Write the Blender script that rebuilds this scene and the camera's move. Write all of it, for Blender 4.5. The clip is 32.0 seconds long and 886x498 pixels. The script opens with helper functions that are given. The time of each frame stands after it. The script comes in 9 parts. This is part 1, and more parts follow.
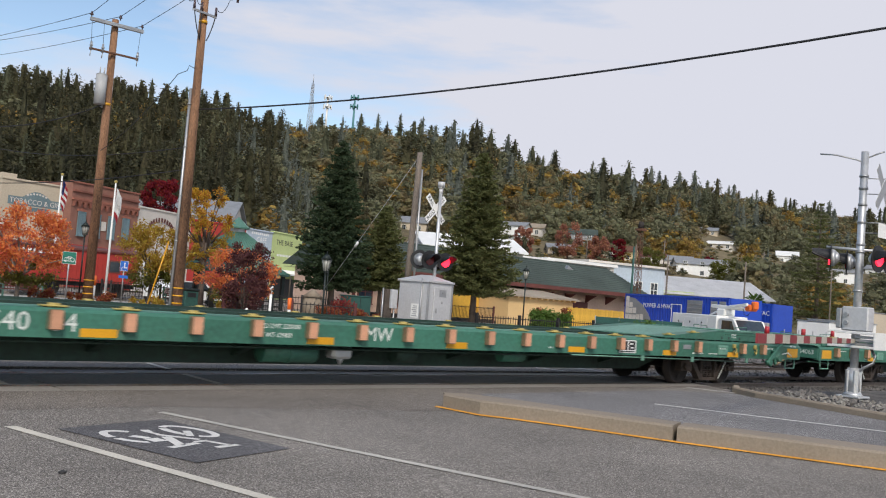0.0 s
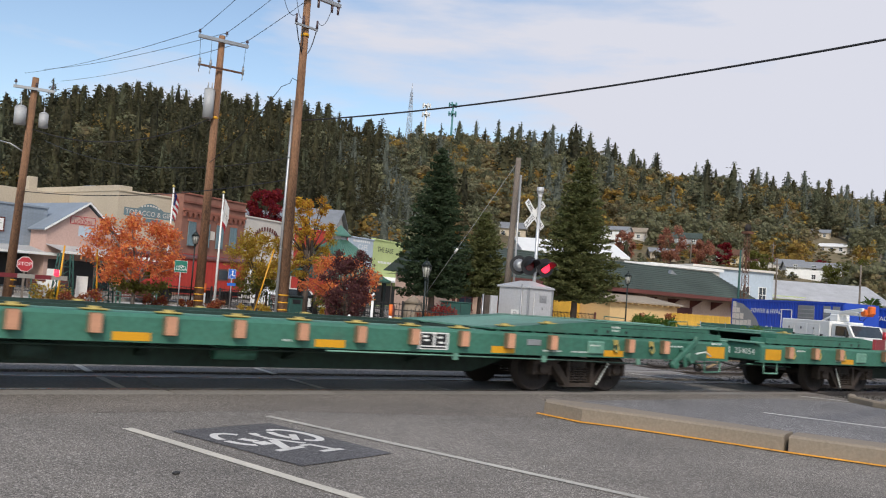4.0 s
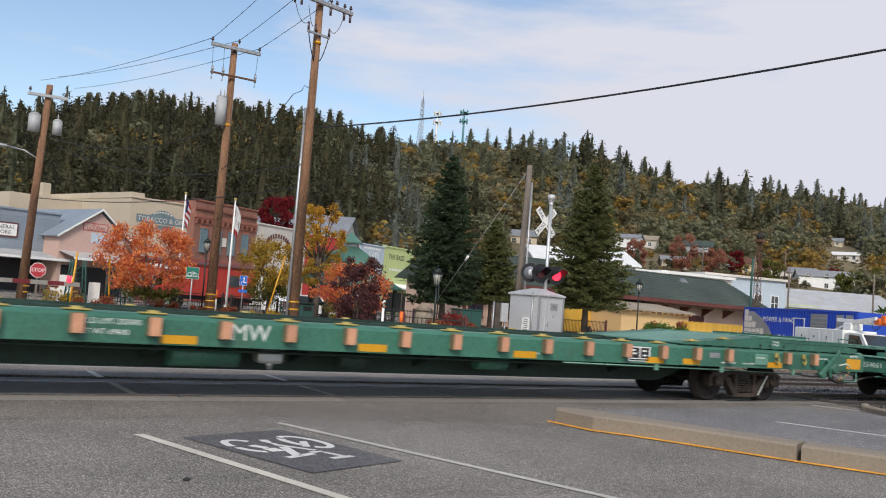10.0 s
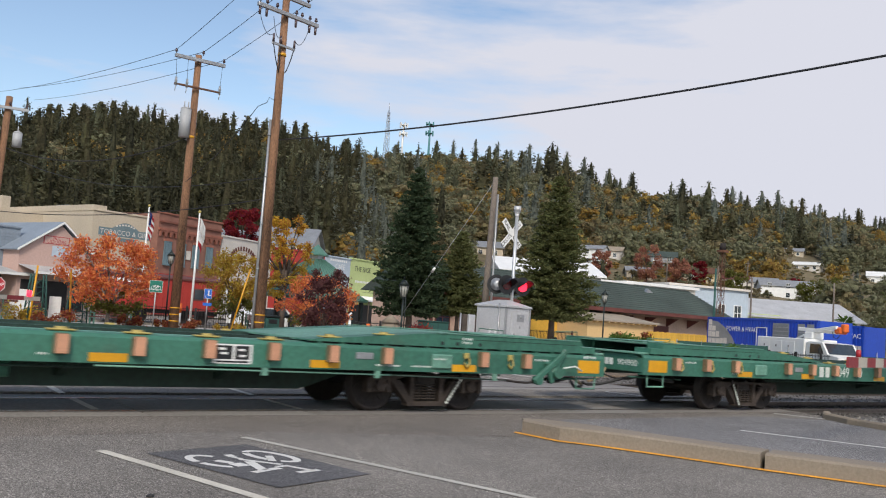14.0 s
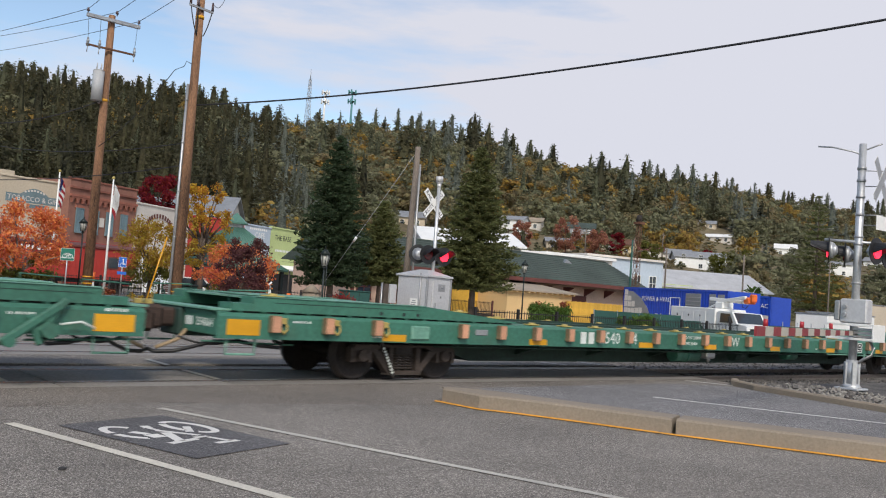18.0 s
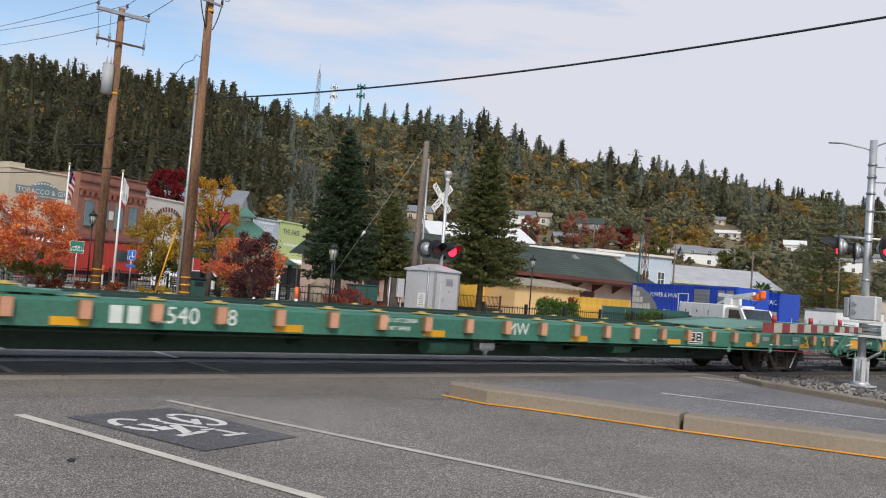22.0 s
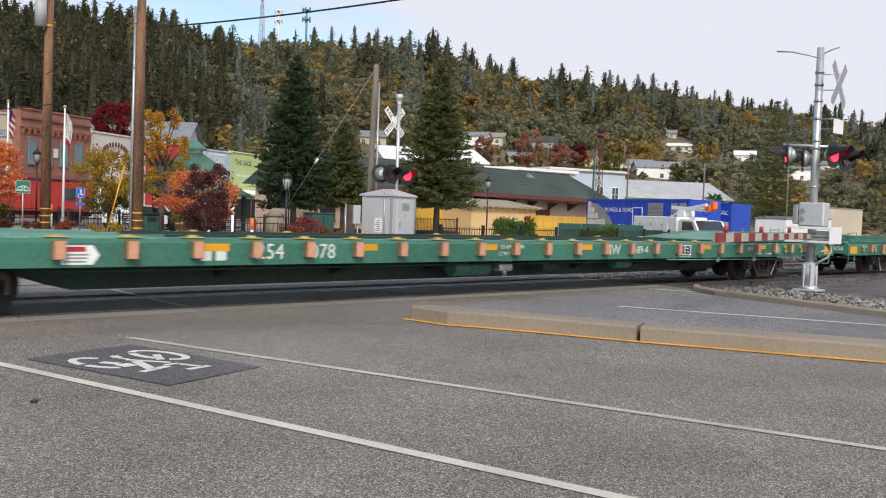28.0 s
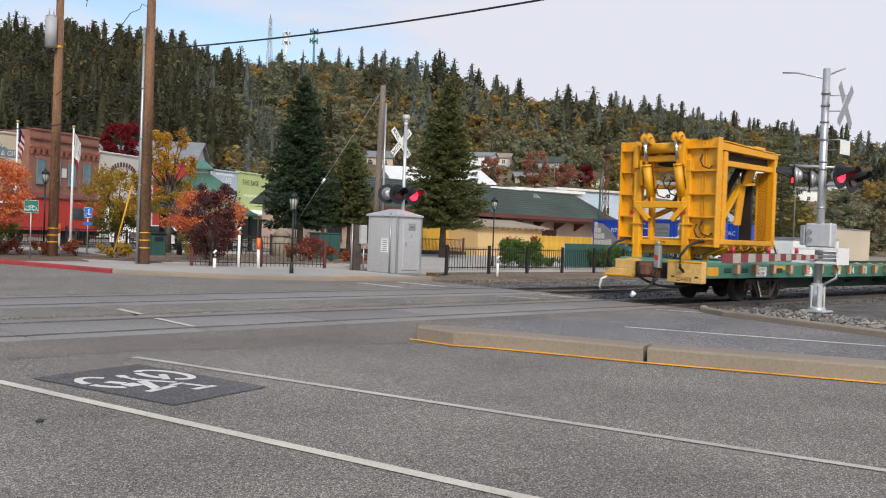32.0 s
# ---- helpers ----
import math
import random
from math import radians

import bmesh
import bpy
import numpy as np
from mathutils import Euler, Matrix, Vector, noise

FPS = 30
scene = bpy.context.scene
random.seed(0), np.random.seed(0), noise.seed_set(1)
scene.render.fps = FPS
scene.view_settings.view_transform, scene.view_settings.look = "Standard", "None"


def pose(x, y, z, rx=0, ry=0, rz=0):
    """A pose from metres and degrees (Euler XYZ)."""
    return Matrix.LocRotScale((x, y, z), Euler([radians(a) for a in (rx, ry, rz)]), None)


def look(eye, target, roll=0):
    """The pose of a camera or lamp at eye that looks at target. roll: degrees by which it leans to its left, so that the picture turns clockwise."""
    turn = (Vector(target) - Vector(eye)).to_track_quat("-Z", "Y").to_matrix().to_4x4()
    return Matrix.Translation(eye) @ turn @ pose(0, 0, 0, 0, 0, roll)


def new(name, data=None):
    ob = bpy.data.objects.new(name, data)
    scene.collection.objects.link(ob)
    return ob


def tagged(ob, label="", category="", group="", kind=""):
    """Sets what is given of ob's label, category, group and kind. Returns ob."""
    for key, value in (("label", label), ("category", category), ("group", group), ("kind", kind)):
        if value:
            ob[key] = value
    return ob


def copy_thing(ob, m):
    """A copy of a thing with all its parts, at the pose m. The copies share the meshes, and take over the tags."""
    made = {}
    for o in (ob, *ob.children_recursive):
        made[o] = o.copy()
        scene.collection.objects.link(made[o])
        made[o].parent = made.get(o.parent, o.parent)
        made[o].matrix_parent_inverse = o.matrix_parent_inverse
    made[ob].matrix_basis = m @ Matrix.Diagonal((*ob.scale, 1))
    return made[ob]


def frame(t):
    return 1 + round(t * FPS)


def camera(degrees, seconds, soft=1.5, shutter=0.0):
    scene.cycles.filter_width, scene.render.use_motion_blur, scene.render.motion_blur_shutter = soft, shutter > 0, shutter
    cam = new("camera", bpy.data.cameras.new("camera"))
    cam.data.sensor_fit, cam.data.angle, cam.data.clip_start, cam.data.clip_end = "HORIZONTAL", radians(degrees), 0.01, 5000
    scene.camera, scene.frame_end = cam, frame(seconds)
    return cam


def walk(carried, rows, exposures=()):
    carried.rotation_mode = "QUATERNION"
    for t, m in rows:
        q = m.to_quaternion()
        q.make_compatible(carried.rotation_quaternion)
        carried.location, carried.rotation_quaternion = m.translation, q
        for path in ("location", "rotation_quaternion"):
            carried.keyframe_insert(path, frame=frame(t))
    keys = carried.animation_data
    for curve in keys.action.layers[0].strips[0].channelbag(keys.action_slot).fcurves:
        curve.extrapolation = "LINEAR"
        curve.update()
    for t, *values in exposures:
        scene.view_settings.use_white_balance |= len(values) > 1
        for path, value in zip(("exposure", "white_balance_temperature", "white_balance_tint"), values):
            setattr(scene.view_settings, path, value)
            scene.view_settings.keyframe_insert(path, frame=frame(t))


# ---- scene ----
# World: x runs along the railway, y across it towards the town, z up; the eye stands over the origin.
EYE, TURN, EXPO = 1.52, -41.07, 0.35
cam = camera(52.0, 32.0, soft=1.1, shutter=0.35)
PATH = [
(0.0, -0.25, 3.15, -4.47),
    (0.5, -0.42, 3.01, -4.42),
    (1.0, -0.55, 2.90, -4.68),
    (1.5, -0.61, 2.78, -4.73),
    (2.0, -0.59, 2.61, -4.59),
    (2.5, 0.75, 2.45, -4.18),
    (3.0, 3.11, 2.47, -4.29),
    (3.5, 5.21, 2.80, -4.14),
    (4.0, 6.05, 3.05, -4.25),
    (4.5, 6.75, 3.4, -4.25),
    (5.0, 6.35, 3.65, -4.25),
    (5.5, 4.73, 4.06, -4.27),
    (6.0, 3.57, 4.09, -4.61),
    (6.5, 2.43, 4.03, -4.58),
    (7.0, 1.56, 4.13, -4.41),
    (7.5, 1.08, 4.12, -4.36),
    (8.0, 0.88, 4.16, -4.38),
    (8.5, 1.09, 4.18, -3.87),
    (9.0, 3.73, 3.86, -4.23),
    (9.5, 5.88, 3.58, -4.34),
    (10.0, 6.73, 3.46, -4.45),
    (10.5, 6.47, 3.40, -4.37),
    (11.0, 4.76, 3.48, -4.14),
    (11.5, 3.82, 3.56, -4.27),
    (12.0, 3.37, 3.63, -4.42),
    (12.5, 3.27, 3.69, -4.41),
    (13.0, 3.52, 3.89, -3.89),
    (13.5, 4.17, 4.16, -4.00),
    (14.5, 4.75, 4.5, -3.95),
    (15.5, 2.82, 4.50, -3.93),
    (16.0, 2.32, 4.12, -3.61),
    (16.5, 1.38, 3.54, -4.02),
    (17.0, 0.67, 3.04, -3.82),
    (17.5, 0.02, 2.82, -4.00),
    (18.0, -0.33, 2.81, -4.16),
    (18.5, -0.48, 2.81, -4.31),
    (19.0, -0.56, 2.81, -4.31),
    (19.5, -0.53, 2.85, -4.33),
    (20.0, -0.48, 2.80, -4.25),
    (20.5, -0.51, 2.78, -4.04),
    (21.0, -0.42, 2.68, -4.09),
    (21.5, -0.09, 2.50, -4.34),
    (22.0, 0.17, 2.43, -4.48),
    (22.5, 0.35, 2.40, -4.12),
    (23.0, 0.98, 2.42, -3.95),
    (23.5, 1.59, 2.31, -4.05),
    (24.0, 1.35, 1.99, -3.59),
    (24.5, 0.47, 1.07, -2.85),
    (25.0, 0.37, 0.22, -1.01),
    (25.5, 0.40, -1.00, -1.88),
    (26.0, -0.38, -1.82, -0.85),
    (26.5, -1.89, -2.31, -1.03),
    (28.5, -2.46, -2.15, -2.23),
    (29.0, -2.35, -1.96, -2.42),
    (29.5, -2.33, -1.72, -2.20),
    (30.0, -2.26, -1.57, -2.07),
    (30.5, -2.24, -1.44, -2.25),
    (31.0, -2.20, -1.21, -2.21),
    (31.5, -2.14, -1.05, -2.29),
    (32.0, -2.17, -0.97, -2.10),
]
walk(cam, [(t, pose(0, 0, EYE, 0, 0, TURN) @ pose(0, 0, 0, 90 + pitch, roll, yaw)) for t, yaw, pitch, roll in PATH], exposures=[(0.0, EXPO, 6800, 10), (23.5, EXPO, 6800, 10), (26.0, EXPO + 0.20, 6860, 10), (32.0, EXPO + 0.12, 6860, 10)])

# ---------- light ----------
world = bpy.data.worlds.new("sky")
scene.world = world
world.use_nodes = True
wn, wl = world.node_tree.nodes, world.node_tree.links
wn.clear()
SUN_EL, SUN_AZ = 40.0, 215.0      # degrees; azimuth from +y clockwise
sky = wn.new("ShaderNodeTexSky")
sky.sky_type = "NISHITA"
sky.sun_disc = False
sky.sun_elevation, sky.sun_rotation = radians(SUN_EL), radians(SUN_AZ)
sky.air_density, sky.dust_density, sky.ozone_density = 1.0, 1.0, 1.5
wtc = wn.new("ShaderNodeTexCoord")
wmap = wn.new("ShaderNodeMapping")
wmap.inputs["Scale"].default_value = (1.0, 1.0, 5.0)
wmap.inputs["Rotation"].default_value = (0, 0, radians(25))
wnoise = wn.new("ShaderNodeTexNoise")
wnoise.inputs["Scale"].default_value = 3.0
wnoise.inputs["Detail"].default_value = 9.0
wnoise.inputs["Roughness"].default_value = 0.55
wsep = wn.new("ShaderNodeSeparateXYZ")
wmix = wn.new("ShaderNodeMix")
wmix.data_type = "RGBA"
wramp = wn.new("ShaderNodeValToRGB")
wramp.color_ramp.elements[0].position, wramp.color_ramp.elements[1].position = 0.635, 0.85
# the overcast thickens towards +x
wadd = wn.new("ShaderNodeMath"); wadd.operation = "MULTIPLY_ADD"
wadd.inputs[1].default_value = 0.50
wbg = wn.new("ShaderNodeBackground")
wbg.inputs["Strength"].default_value = 0.13
wout = wn.new("ShaderNodeOutputWorld")
wl.new(wtc.outputs["Generated"], wmap.inputs["Vector"])
wl.new(wmap.outputs["Vector"], wnoise.inputs["Vector"])
wl.new(wtc.outputs["Generated"], wsep.inputs["Vector"])
wl.new(wsep.outputs["X"], wadd.inputs[0])
wl.new(wnoise.outputs["Fac"], wadd.inputs[2])
wl.new(wadd.outputs[0], wramp.inputs["Fac"])
wl.new(wramp.outputs["Color"], wmix.inputs["Factor"])
wl.new(sky.outputs["Color"], wmix.inputs["A"])
wmix.inputs["B"].default_value = (4.17, 4.37, 5.10, 1)
wl.new(wmix.outputs["Result"], wbg.inputs["Color"])
wl.new(wbg.outputs["Background"], wout.inputs["Surface"])

sun_data = bpy.data.lights.new("sun", "SUN")
sun_data.energy, sun_data.angle, sun_data.color = 2.2, radians(14), (1.0, 0.95, 0.88)
sun = new("sun", sun_data)
_a, _e = radians(SUN_AZ), radians(SUN_EL)
sun.matrix_world = look((300 * math.sin(_a) * math.cos(_e), 300 * math.cos(_a) * math.cos(_e), 300 * math.sin(_e)), (0, 0, 0))

# ---------- materials ----------
def material(name, colour, rough=0.7, metal=0.0, vary=0.25, scale=4.0, bump=0.2, bump_scale=None, tint=None, fine=None, stain=0.0,
             stain_colour=(0.08, 0.06, 0.05), random_tint=0.0, glow=None, spec=0.5, space="Object", flip=None, coat=0.0, stretch=None):
    """A worn surface: broad variation, fine grain, stains and relief, in metres of its own space."""
    m = bpy.data.materials.new(name)
    m.use_nodes = True
    n, l = m.node_tree.nodes, m.node_tree.links
    b = n["Principled BSDF"]
    b.inputs["Roughness"].default_value, b.inputs["Metallic"].default_value = rough, metal
    b.inputs["Specular IOR Level"].default_value = spec
    if coat:
        b.inputs["Coat Weight"].default_value = coat
    tc = n.new("ShaderNodeTexCoord")
    src = tc.outputs[space]
    if stretch:
        mp = n.new("ShaderNodeMapping")
        mp.inputs["Scale"].default_value = stretch
        l.new(src, mp.inputs["Vector"])
        src = mp.outputs["Vector"]
    n1 = n.new("ShaderNodeTexNoise")
    n1.inputs["Scale"].default_value, n1.inputs["Detail"].default_value = scale * 0.35, 4
    n2 = n.new("ShaderNodeTexNoise")
    n2.inputs["Scale"].default_value, n2.inputs["Detail"].default_value = fine or scale * 6, 6
    for k in (n1, n2):
        l.new(src, k.inputs["Vector"])
    mul = n.new("ShaderNodeMix"); mul.data_type = "FLOAT"
    mul.inputs["Factor"].default_value = 0.5
    l.new(n1.outputs["Fac"], mul.inputs["A"]); l.new(n2.outputs["Fac"], mul.inputs["B"])
    ramp = n.new("ShaderNodeValToRGB")
    lo = [max(0, c * (1 - vary * 1.6)) for c in colour]
    hi = [min(1, c * (1 + vary * 1.2)) for c in (tint or colour)]
    ramp.color_ramp.elements[0].position, ramp.color_ramp.elements[1].position = 0.32, 0.68
    ramp.color_ramp.elements[0].color, ramp.color_ramp.elements[1].color = (*lo, 1), (*hi, 1)
    l.new(mul.outputs["Result"], ramp.inputs["Fac"])
    col = ramp.outputs["Color"]
    if stain:
        n3 = n.new("ShaderNodeTexNoise")
        n3.inputs["Scale"].default_value, n3.inputs["Detail"].default_value, n3.inputs["Roughness"].default_value = scale * 0.8, 8, 0.7
        l.new(src, n3.inputs["Vector"])
        r3 = n.new("ShaderNodeValToRGB")
        r3.color_ramp.elements[0].position, r3.color_ramp.elements[1].position = 0.56, 0.74
        l.new(n3.outputs["Fac"], r3.inputs["Fac"])
        f3 = n.new("ShaderNodeMath"); f3.operation = "MULTIPLY"; f3.inputs[1].default_value = stain
        l.new(r3.outputs["Color"], f3.inputs[0])
        mx = n.new("ShaderNodeMix"); mx.data_type = "RGBA"
        mx.inputs["B"].default_value = (*stain_colour, 1)
        l.new(f3.outputs[0], mx.inputs["Factor"]); l.new(col, mx.inputs["A"])
        col = mx.outputs["Result"]
    if random_tint:
        oi = n.new("ShaderNodeObjectInfo")
        gi = n.new("ShaderNodeNewGeometry")
        ad = n.new("ShaderNodeMath"); ad.operation = "ADD"
        l.new(oi.outputs["Random"], ad.inputs[0]); l.new(gi.outputs["Random Per Island"], ad.inputs[1])
        fr = n.new("ShaderNodeMath"); fr.operation = "FRACT"
        l.new(ad.outputs[0], fr.inputs[0])
        mr = n.new("ShaderNodeMapRange")
        mr.inputs["To Min"].default_value, mr.inputs["To Max"].default_value = 1 - random_tint, 1 + random_tint
        l.new(fr.outputs[0], mr.inputs["Value"])
        hs = n.new("ShaderNodeHueSaturation")
        l.new(mr.outputs["Result"], hs.inputs["Value"]); l.new(col, hs.inputs["Color"])
        if flip:
            hr = n.new("ShaderNodeMapRange")
            hr.inputs["To Min"].default_value, hr.inputs["To Max"].default_value = 0.5 - flip, 0.5 + flip
            l.new(fr.outputs[0], hr.inputs["Value"]); l.new(hr.outputs["Result"], hs.inputs["Hue"])
        col = hs.outputs["Color"]
    l.new(col, b.inputs["Base Color"])
    if bump:
        bp = n.new("ShaderNodeBump")
        bp.inputs["Strength"].default_value, bp.inputs["Distance"].default_value = bump, 0.02
        if bump_scale:
            n4 = n.new("ShaderNodeTexNoise")
            n4.inputs["Scale"].default_value, n4.inputs["Detail"].default_value = bump_scale, 5
            l.new(src, n4.inputs["Vector"]); l.new(n4.outputs["Fac"], bp.inputs["Height"])
        else:
            l.new(n2.outputs["Fac"], bp.inputs["Height"])
        l.new(bp.outputs["Normal"], b.inputs["Normal"])
    if glow:
        b.inputs["Emission Color"].default_value, b.inputs["Emission Strength"].default_value = (*glow[:3], 1), glow[3]
    return m



def chip_seal(name, base, light, dark, scale=75.0, rough=0.92, stain=0.35):
    """Asphalt with stone chips of a centimetre or two, tyre-dark lanes and stains."""
    m = bpy.data.materials.new(name)
    m.use_nodes = True
    n, l = m.node_tree.nodes, m.node_tree.links
    b = n["Principled BSDF"]
    b.inputs["Roughness"].default_value = rough
    b.inputs["Specular IOR Level"].default_value = 0.3
    tc = n.new("ShaderNodeTexCoord")
    vo = n.new("ShaderNodeTexVoronoi")
    vo.inputs["Scale"].default_value = scale
    vo.inputs["Randomness"].default_value = 1.0
    l.new(tc.outputs["Object"], vo.inputs["Vector"])
    bw = n.new("ShaderNodeSeparateColor")
    l.new(vo.outputs["Color"], bw.inputs["Color"])
    ramp = n.new("ShaderNodeValToRGB")
    el = ramp.color_ramp.elements
    el[0].position, el[1].position = 0.0, 1.0
    el[0].color, el[1].color = (*dark, 1), (*light, 1)
    for pos, c in ((0.30, [x * 0.9 for x in base]), (0.72, [x * 1.1 for x in base])):
        k = el.new(pos)
        k.color = (*c, 1)
    l.new(bw.outputs["Red"], ramp.inputs["Fac"])
    big = n.new("ShaderNodeTexNoise")
    big.inputs["Scale"].default_value, big.inputs["Detail"].default_value, big.inputs["Roughness"].default_value = 0.45, 7, 0.62
    l.new(tc.outputs["Object"], big.inputs["Vector"])
    br = n.new("ShaderNodeMapRange")
    br.inputs["From Min"].default_value, br.inputs["From Max"].default_value = 0.35, 0.68
    br.inputs["To Min"].default_value, br.inputs["To Max"].default_value = 1.12, 1.12 - stain
    l.new(big.outputs["Fac"], br.inputs["Value"])
    hs = n.new("ShaderNodeHueSaturation")
    l.new(ramp.outputs["Color"], hs.inputs["Color"]); l.new(br.outputs["Result"], hs.inputs["Value"])
    l.new(hs.outputs["Color"], b.inputs["Base Color"])
    bp = n.new("ShaderNodeBump")
    bp.inputs["Strength"].default_value, bp.inputs["Distance"].default_value = 0.5, 0.006
    l.new(vo.outputs["Distance"], bp.inputs["Height"]); l.new(bp.outputs["Normal"], b.inputs["Normal"])
    return m


M = {}
M["asphalt"] = chip_seal("asphalt", (0.172, 0.155, 0.137), (0.50, 0.46, 0.41), (0.045, 0.040, 0.035), 112)
M["asphalt_dark"] = chip_seal("asphalt_dark", (0.098, 0.095, 0.098), (0.22, 0.21, 0.215), (0.04, 0.04, 0.042), 90)
M["asphalt_band"] = chip_seal("asphalt_band", (0.160, 0.141, 0.122), (0.42, 0.37, 0.32), (0.040, 0.036, 0.031), 112)
M["asphalt_grey"] = chip_seal("asphalt_grey", (0.160, 0.153, 0.150), (0.42, 0.41, 0.41), (0.035, 0.035, 0.037), 80)
M["concrete"] = material("concrete", (0.245, 0.200, 0.150), 0.85, vary=0.14, scale=1.5, fine=30, bump=0.15, stain=0.35, stain_colour=(0.16, 0.13, 0.10))
M["sidewalk"] = material("sidewalk", (0.36, 0.34, 0.31), 0.85, vary=0.2, scale=0.8, fine=20, bump=0.25, stain=0.4, stain_colour=(0.2, 0.18, 0.16))
M["panel"] = material("panel_concrete", (0.21, 0.196, 0.180), 0.75, vary=0.3, scale=0.9, fine=18, bump=0.3, stain=0.6, stain_colour=(0.07, 0.068, 0.07), random_tint=0.12)
M["rubber"] = material("black_rubber", (0.03, 0.03, 0.032), 0.7, vary=0.3, scale=8)
M["rail"] = material("rail_steel", (0.20, 0.17, 0.15), 0.45, 0.8, vary=0.3, scale=3, stain=0.5, stain_colour=(0.1, 0.05, 0.03))
M["rail_top"] = material("polished_rail", (0.42, 0.41, 0.42), 0.25, 1.0, vary=0.2, scale=6, bump=0.05)
M["tie"] = material("railway_tie", (0.07, 0.055, 0.045), 0.9, vary=0.4, scale=6, bump=0.6)
M["ballast"] = material("ballast_rock", (0.095, 0.087, 0.08), 0.9, vary=0.6, scale=4, fine=26, bump=1.0, bump_scale=30, random_tint=0.35)
M["soil"] = material("brown_mulch", (0.13, 0.085, 0.06), 0.95, vary=0.5, scale=2, fine=25, bump=0.8)
M["leaf_litter"] = chip_seal("gravel_and_leaf_litter", (0.165, 0.125, 0.092), (0.40, 0.30, 0.20), (0.05, 0.036, 0.028), 24, 0.95, 0.5)
M["ground"] = material("dry_ground", (0.21, 0.185, 0.15), 0.95, vary=0.35, scale=0.3, fine=6, bump=0.5, stain=0.4, stain_colour=(0.1, 0.09, 0.06))
M["white_paint"] = material("road_white", (0.44, 0.415, 0.365), 0.7, vary=0.22, scale=3, fine=40, bump=0.3, stain=0.55, stain_colour=(0.2, 0.19, 0.18))
M["stencil_white"] = material("stencil_white", (0.66, 0.64, 0.60), 0.65, vary=0.12, scale=4, fine=60, bump=0.3, stain=0.45, stain_colour=(0.2, 0.19, 0.19))
M["line_cream"] = material("line_cream", (0.56, 0.52, 0.44), 0.7, vary=0.18, scale=3, fine=50, bump=0.3, stain=0.5, stain_colour=(0.24, 0.22, 0.2))
M["yellow_paint"] = material("kerb_yellow", (0.66, 0.30, 0.035), 0.7, vary=0.3, scale=3, fine=30, bump=0.3, stain=0.7, stain_colour=(0.2, 0.17, 0.13))
M["red_paint"] = material("kerb_red", (0.33, 0.035, 0.04), 0.7, vary=0.25, scale=2, stain=0.4)
M["green"] = material("car_green", (0.036, 0.142, 0.098), 0.55, 0.0, vary=0.24, scale=1.3, fine=16, bump=0.12, stain=0.6, stain_colour=(0.060, 0.088, 0.060), coat=0.06)
M["green_light"] = material("faded_green", (0.12, 0.27, 0.205), 0.6, vary=0.3, scale=1.5, fine=16, bump=0.15, stain=0.6, stain_colour=(0.2, 0.26, 0.2))
# darker copy of car_green: the shade below the deck is put into the colour
M["green_dark"] = material("shaded_underframe_green", (0.012, 0.035, 0.026), 0.7, vary=0.35, scale=2, stain=0.6, stain_colour=(0.012, 0.012, 0.011))
M["block_wood"] = material("block_wood", (0.50, 0.255, 0.155), 0.8, vary=0.25, scale=10, bump=0.3, stain=0.3, random_tint=0.12)
M["block_side"] = material("block_side_wood", (0.16, 0.11, 0.06), 0.85, vary=0.3, scale=9, bump=0.3)
M["amber"] = material("amber_reflector", (0.62, 0.30, 0.01), 0.35, vary=0.12, scale=10, bump=0.05, stain=0.25, random_tint=0.08)
M["brass"] = material("yellow_casting", (0.40, 0.31, 0.09), 0.6, vary=0.3, scale=10, stain=0.4)
M["steel_dark"] = material("dirty_steel", (0.030, 0.024, 0.021), 0.75, 0.2, vary=0.45, scale=4, fine=30, bump=0.4, stain=0.4, stain_colour=(0.065, 0.042, 0.03))
M["wheel"] = material("wheel_steel", (0.028, 0.022, 0.02), 0.7, 0.3, vary=0.35, scale=5, bump=0.3)
M["rust"] = material("rusty_steel", (0.13, 0.06, 0.035), 0.85, 0.2, vary=0.4, scale=5, bump=0.4)
M["hose"] = material("black_hose", (0.012, 0.012, 0.012), 0.5, vary=0.2, scale=10)
M["white"] = material("white_enamel", (0.72, 0.72, 0.70), 0.5, vary=0.08, scale=3, bump=0.05, stain=0.2, stain_colour=(0.45, 0.43, 0.4))
M["letter"] = material("white_lettering", (0.62, 0.66, 0.62), 0.6, vary=0.15, scale=8, bump=0.05, stain=0.3, stain_colour=(0.3, 0.4, 0.35))
M["black"] = material("black_paint", (0.012, 0.012, 0.013), 0.5, vary=0.3, scale=5, bump=0.08)
M["crane"] = material("crane_yellow", (0.72, 0.325, 0.005), 0.45, vary=0.09, scale=1.2, fine=16, bump=0.05, stain=0.22, stain_colour=(0.36, 0.15, 0.02), coat=0.1)
M["chrome"] = material("cylinder_chrome", (0.6, 0.6, 0.6), 0.2, 1.0, vary=0.1, scale=6, bump=0.03)
M["alu"] = material("aluminium_paint", (0.50, 0.51, 0.52), 0.42, 0.55, vary=0.12, scale=2.5, fine=20, bump=0.08, stain=0.25, stain_colour=(0.3, 0.3, 0.3))
M["bungalow"] = material("bungalow_grey", (0.52, 0.52, 0.53), 0.5, 0.35, vary=0.1, scale=1.4, fine=16, bump=0.06, stain=0.25, stain_colour=(0.28, 0.27, 0.26))
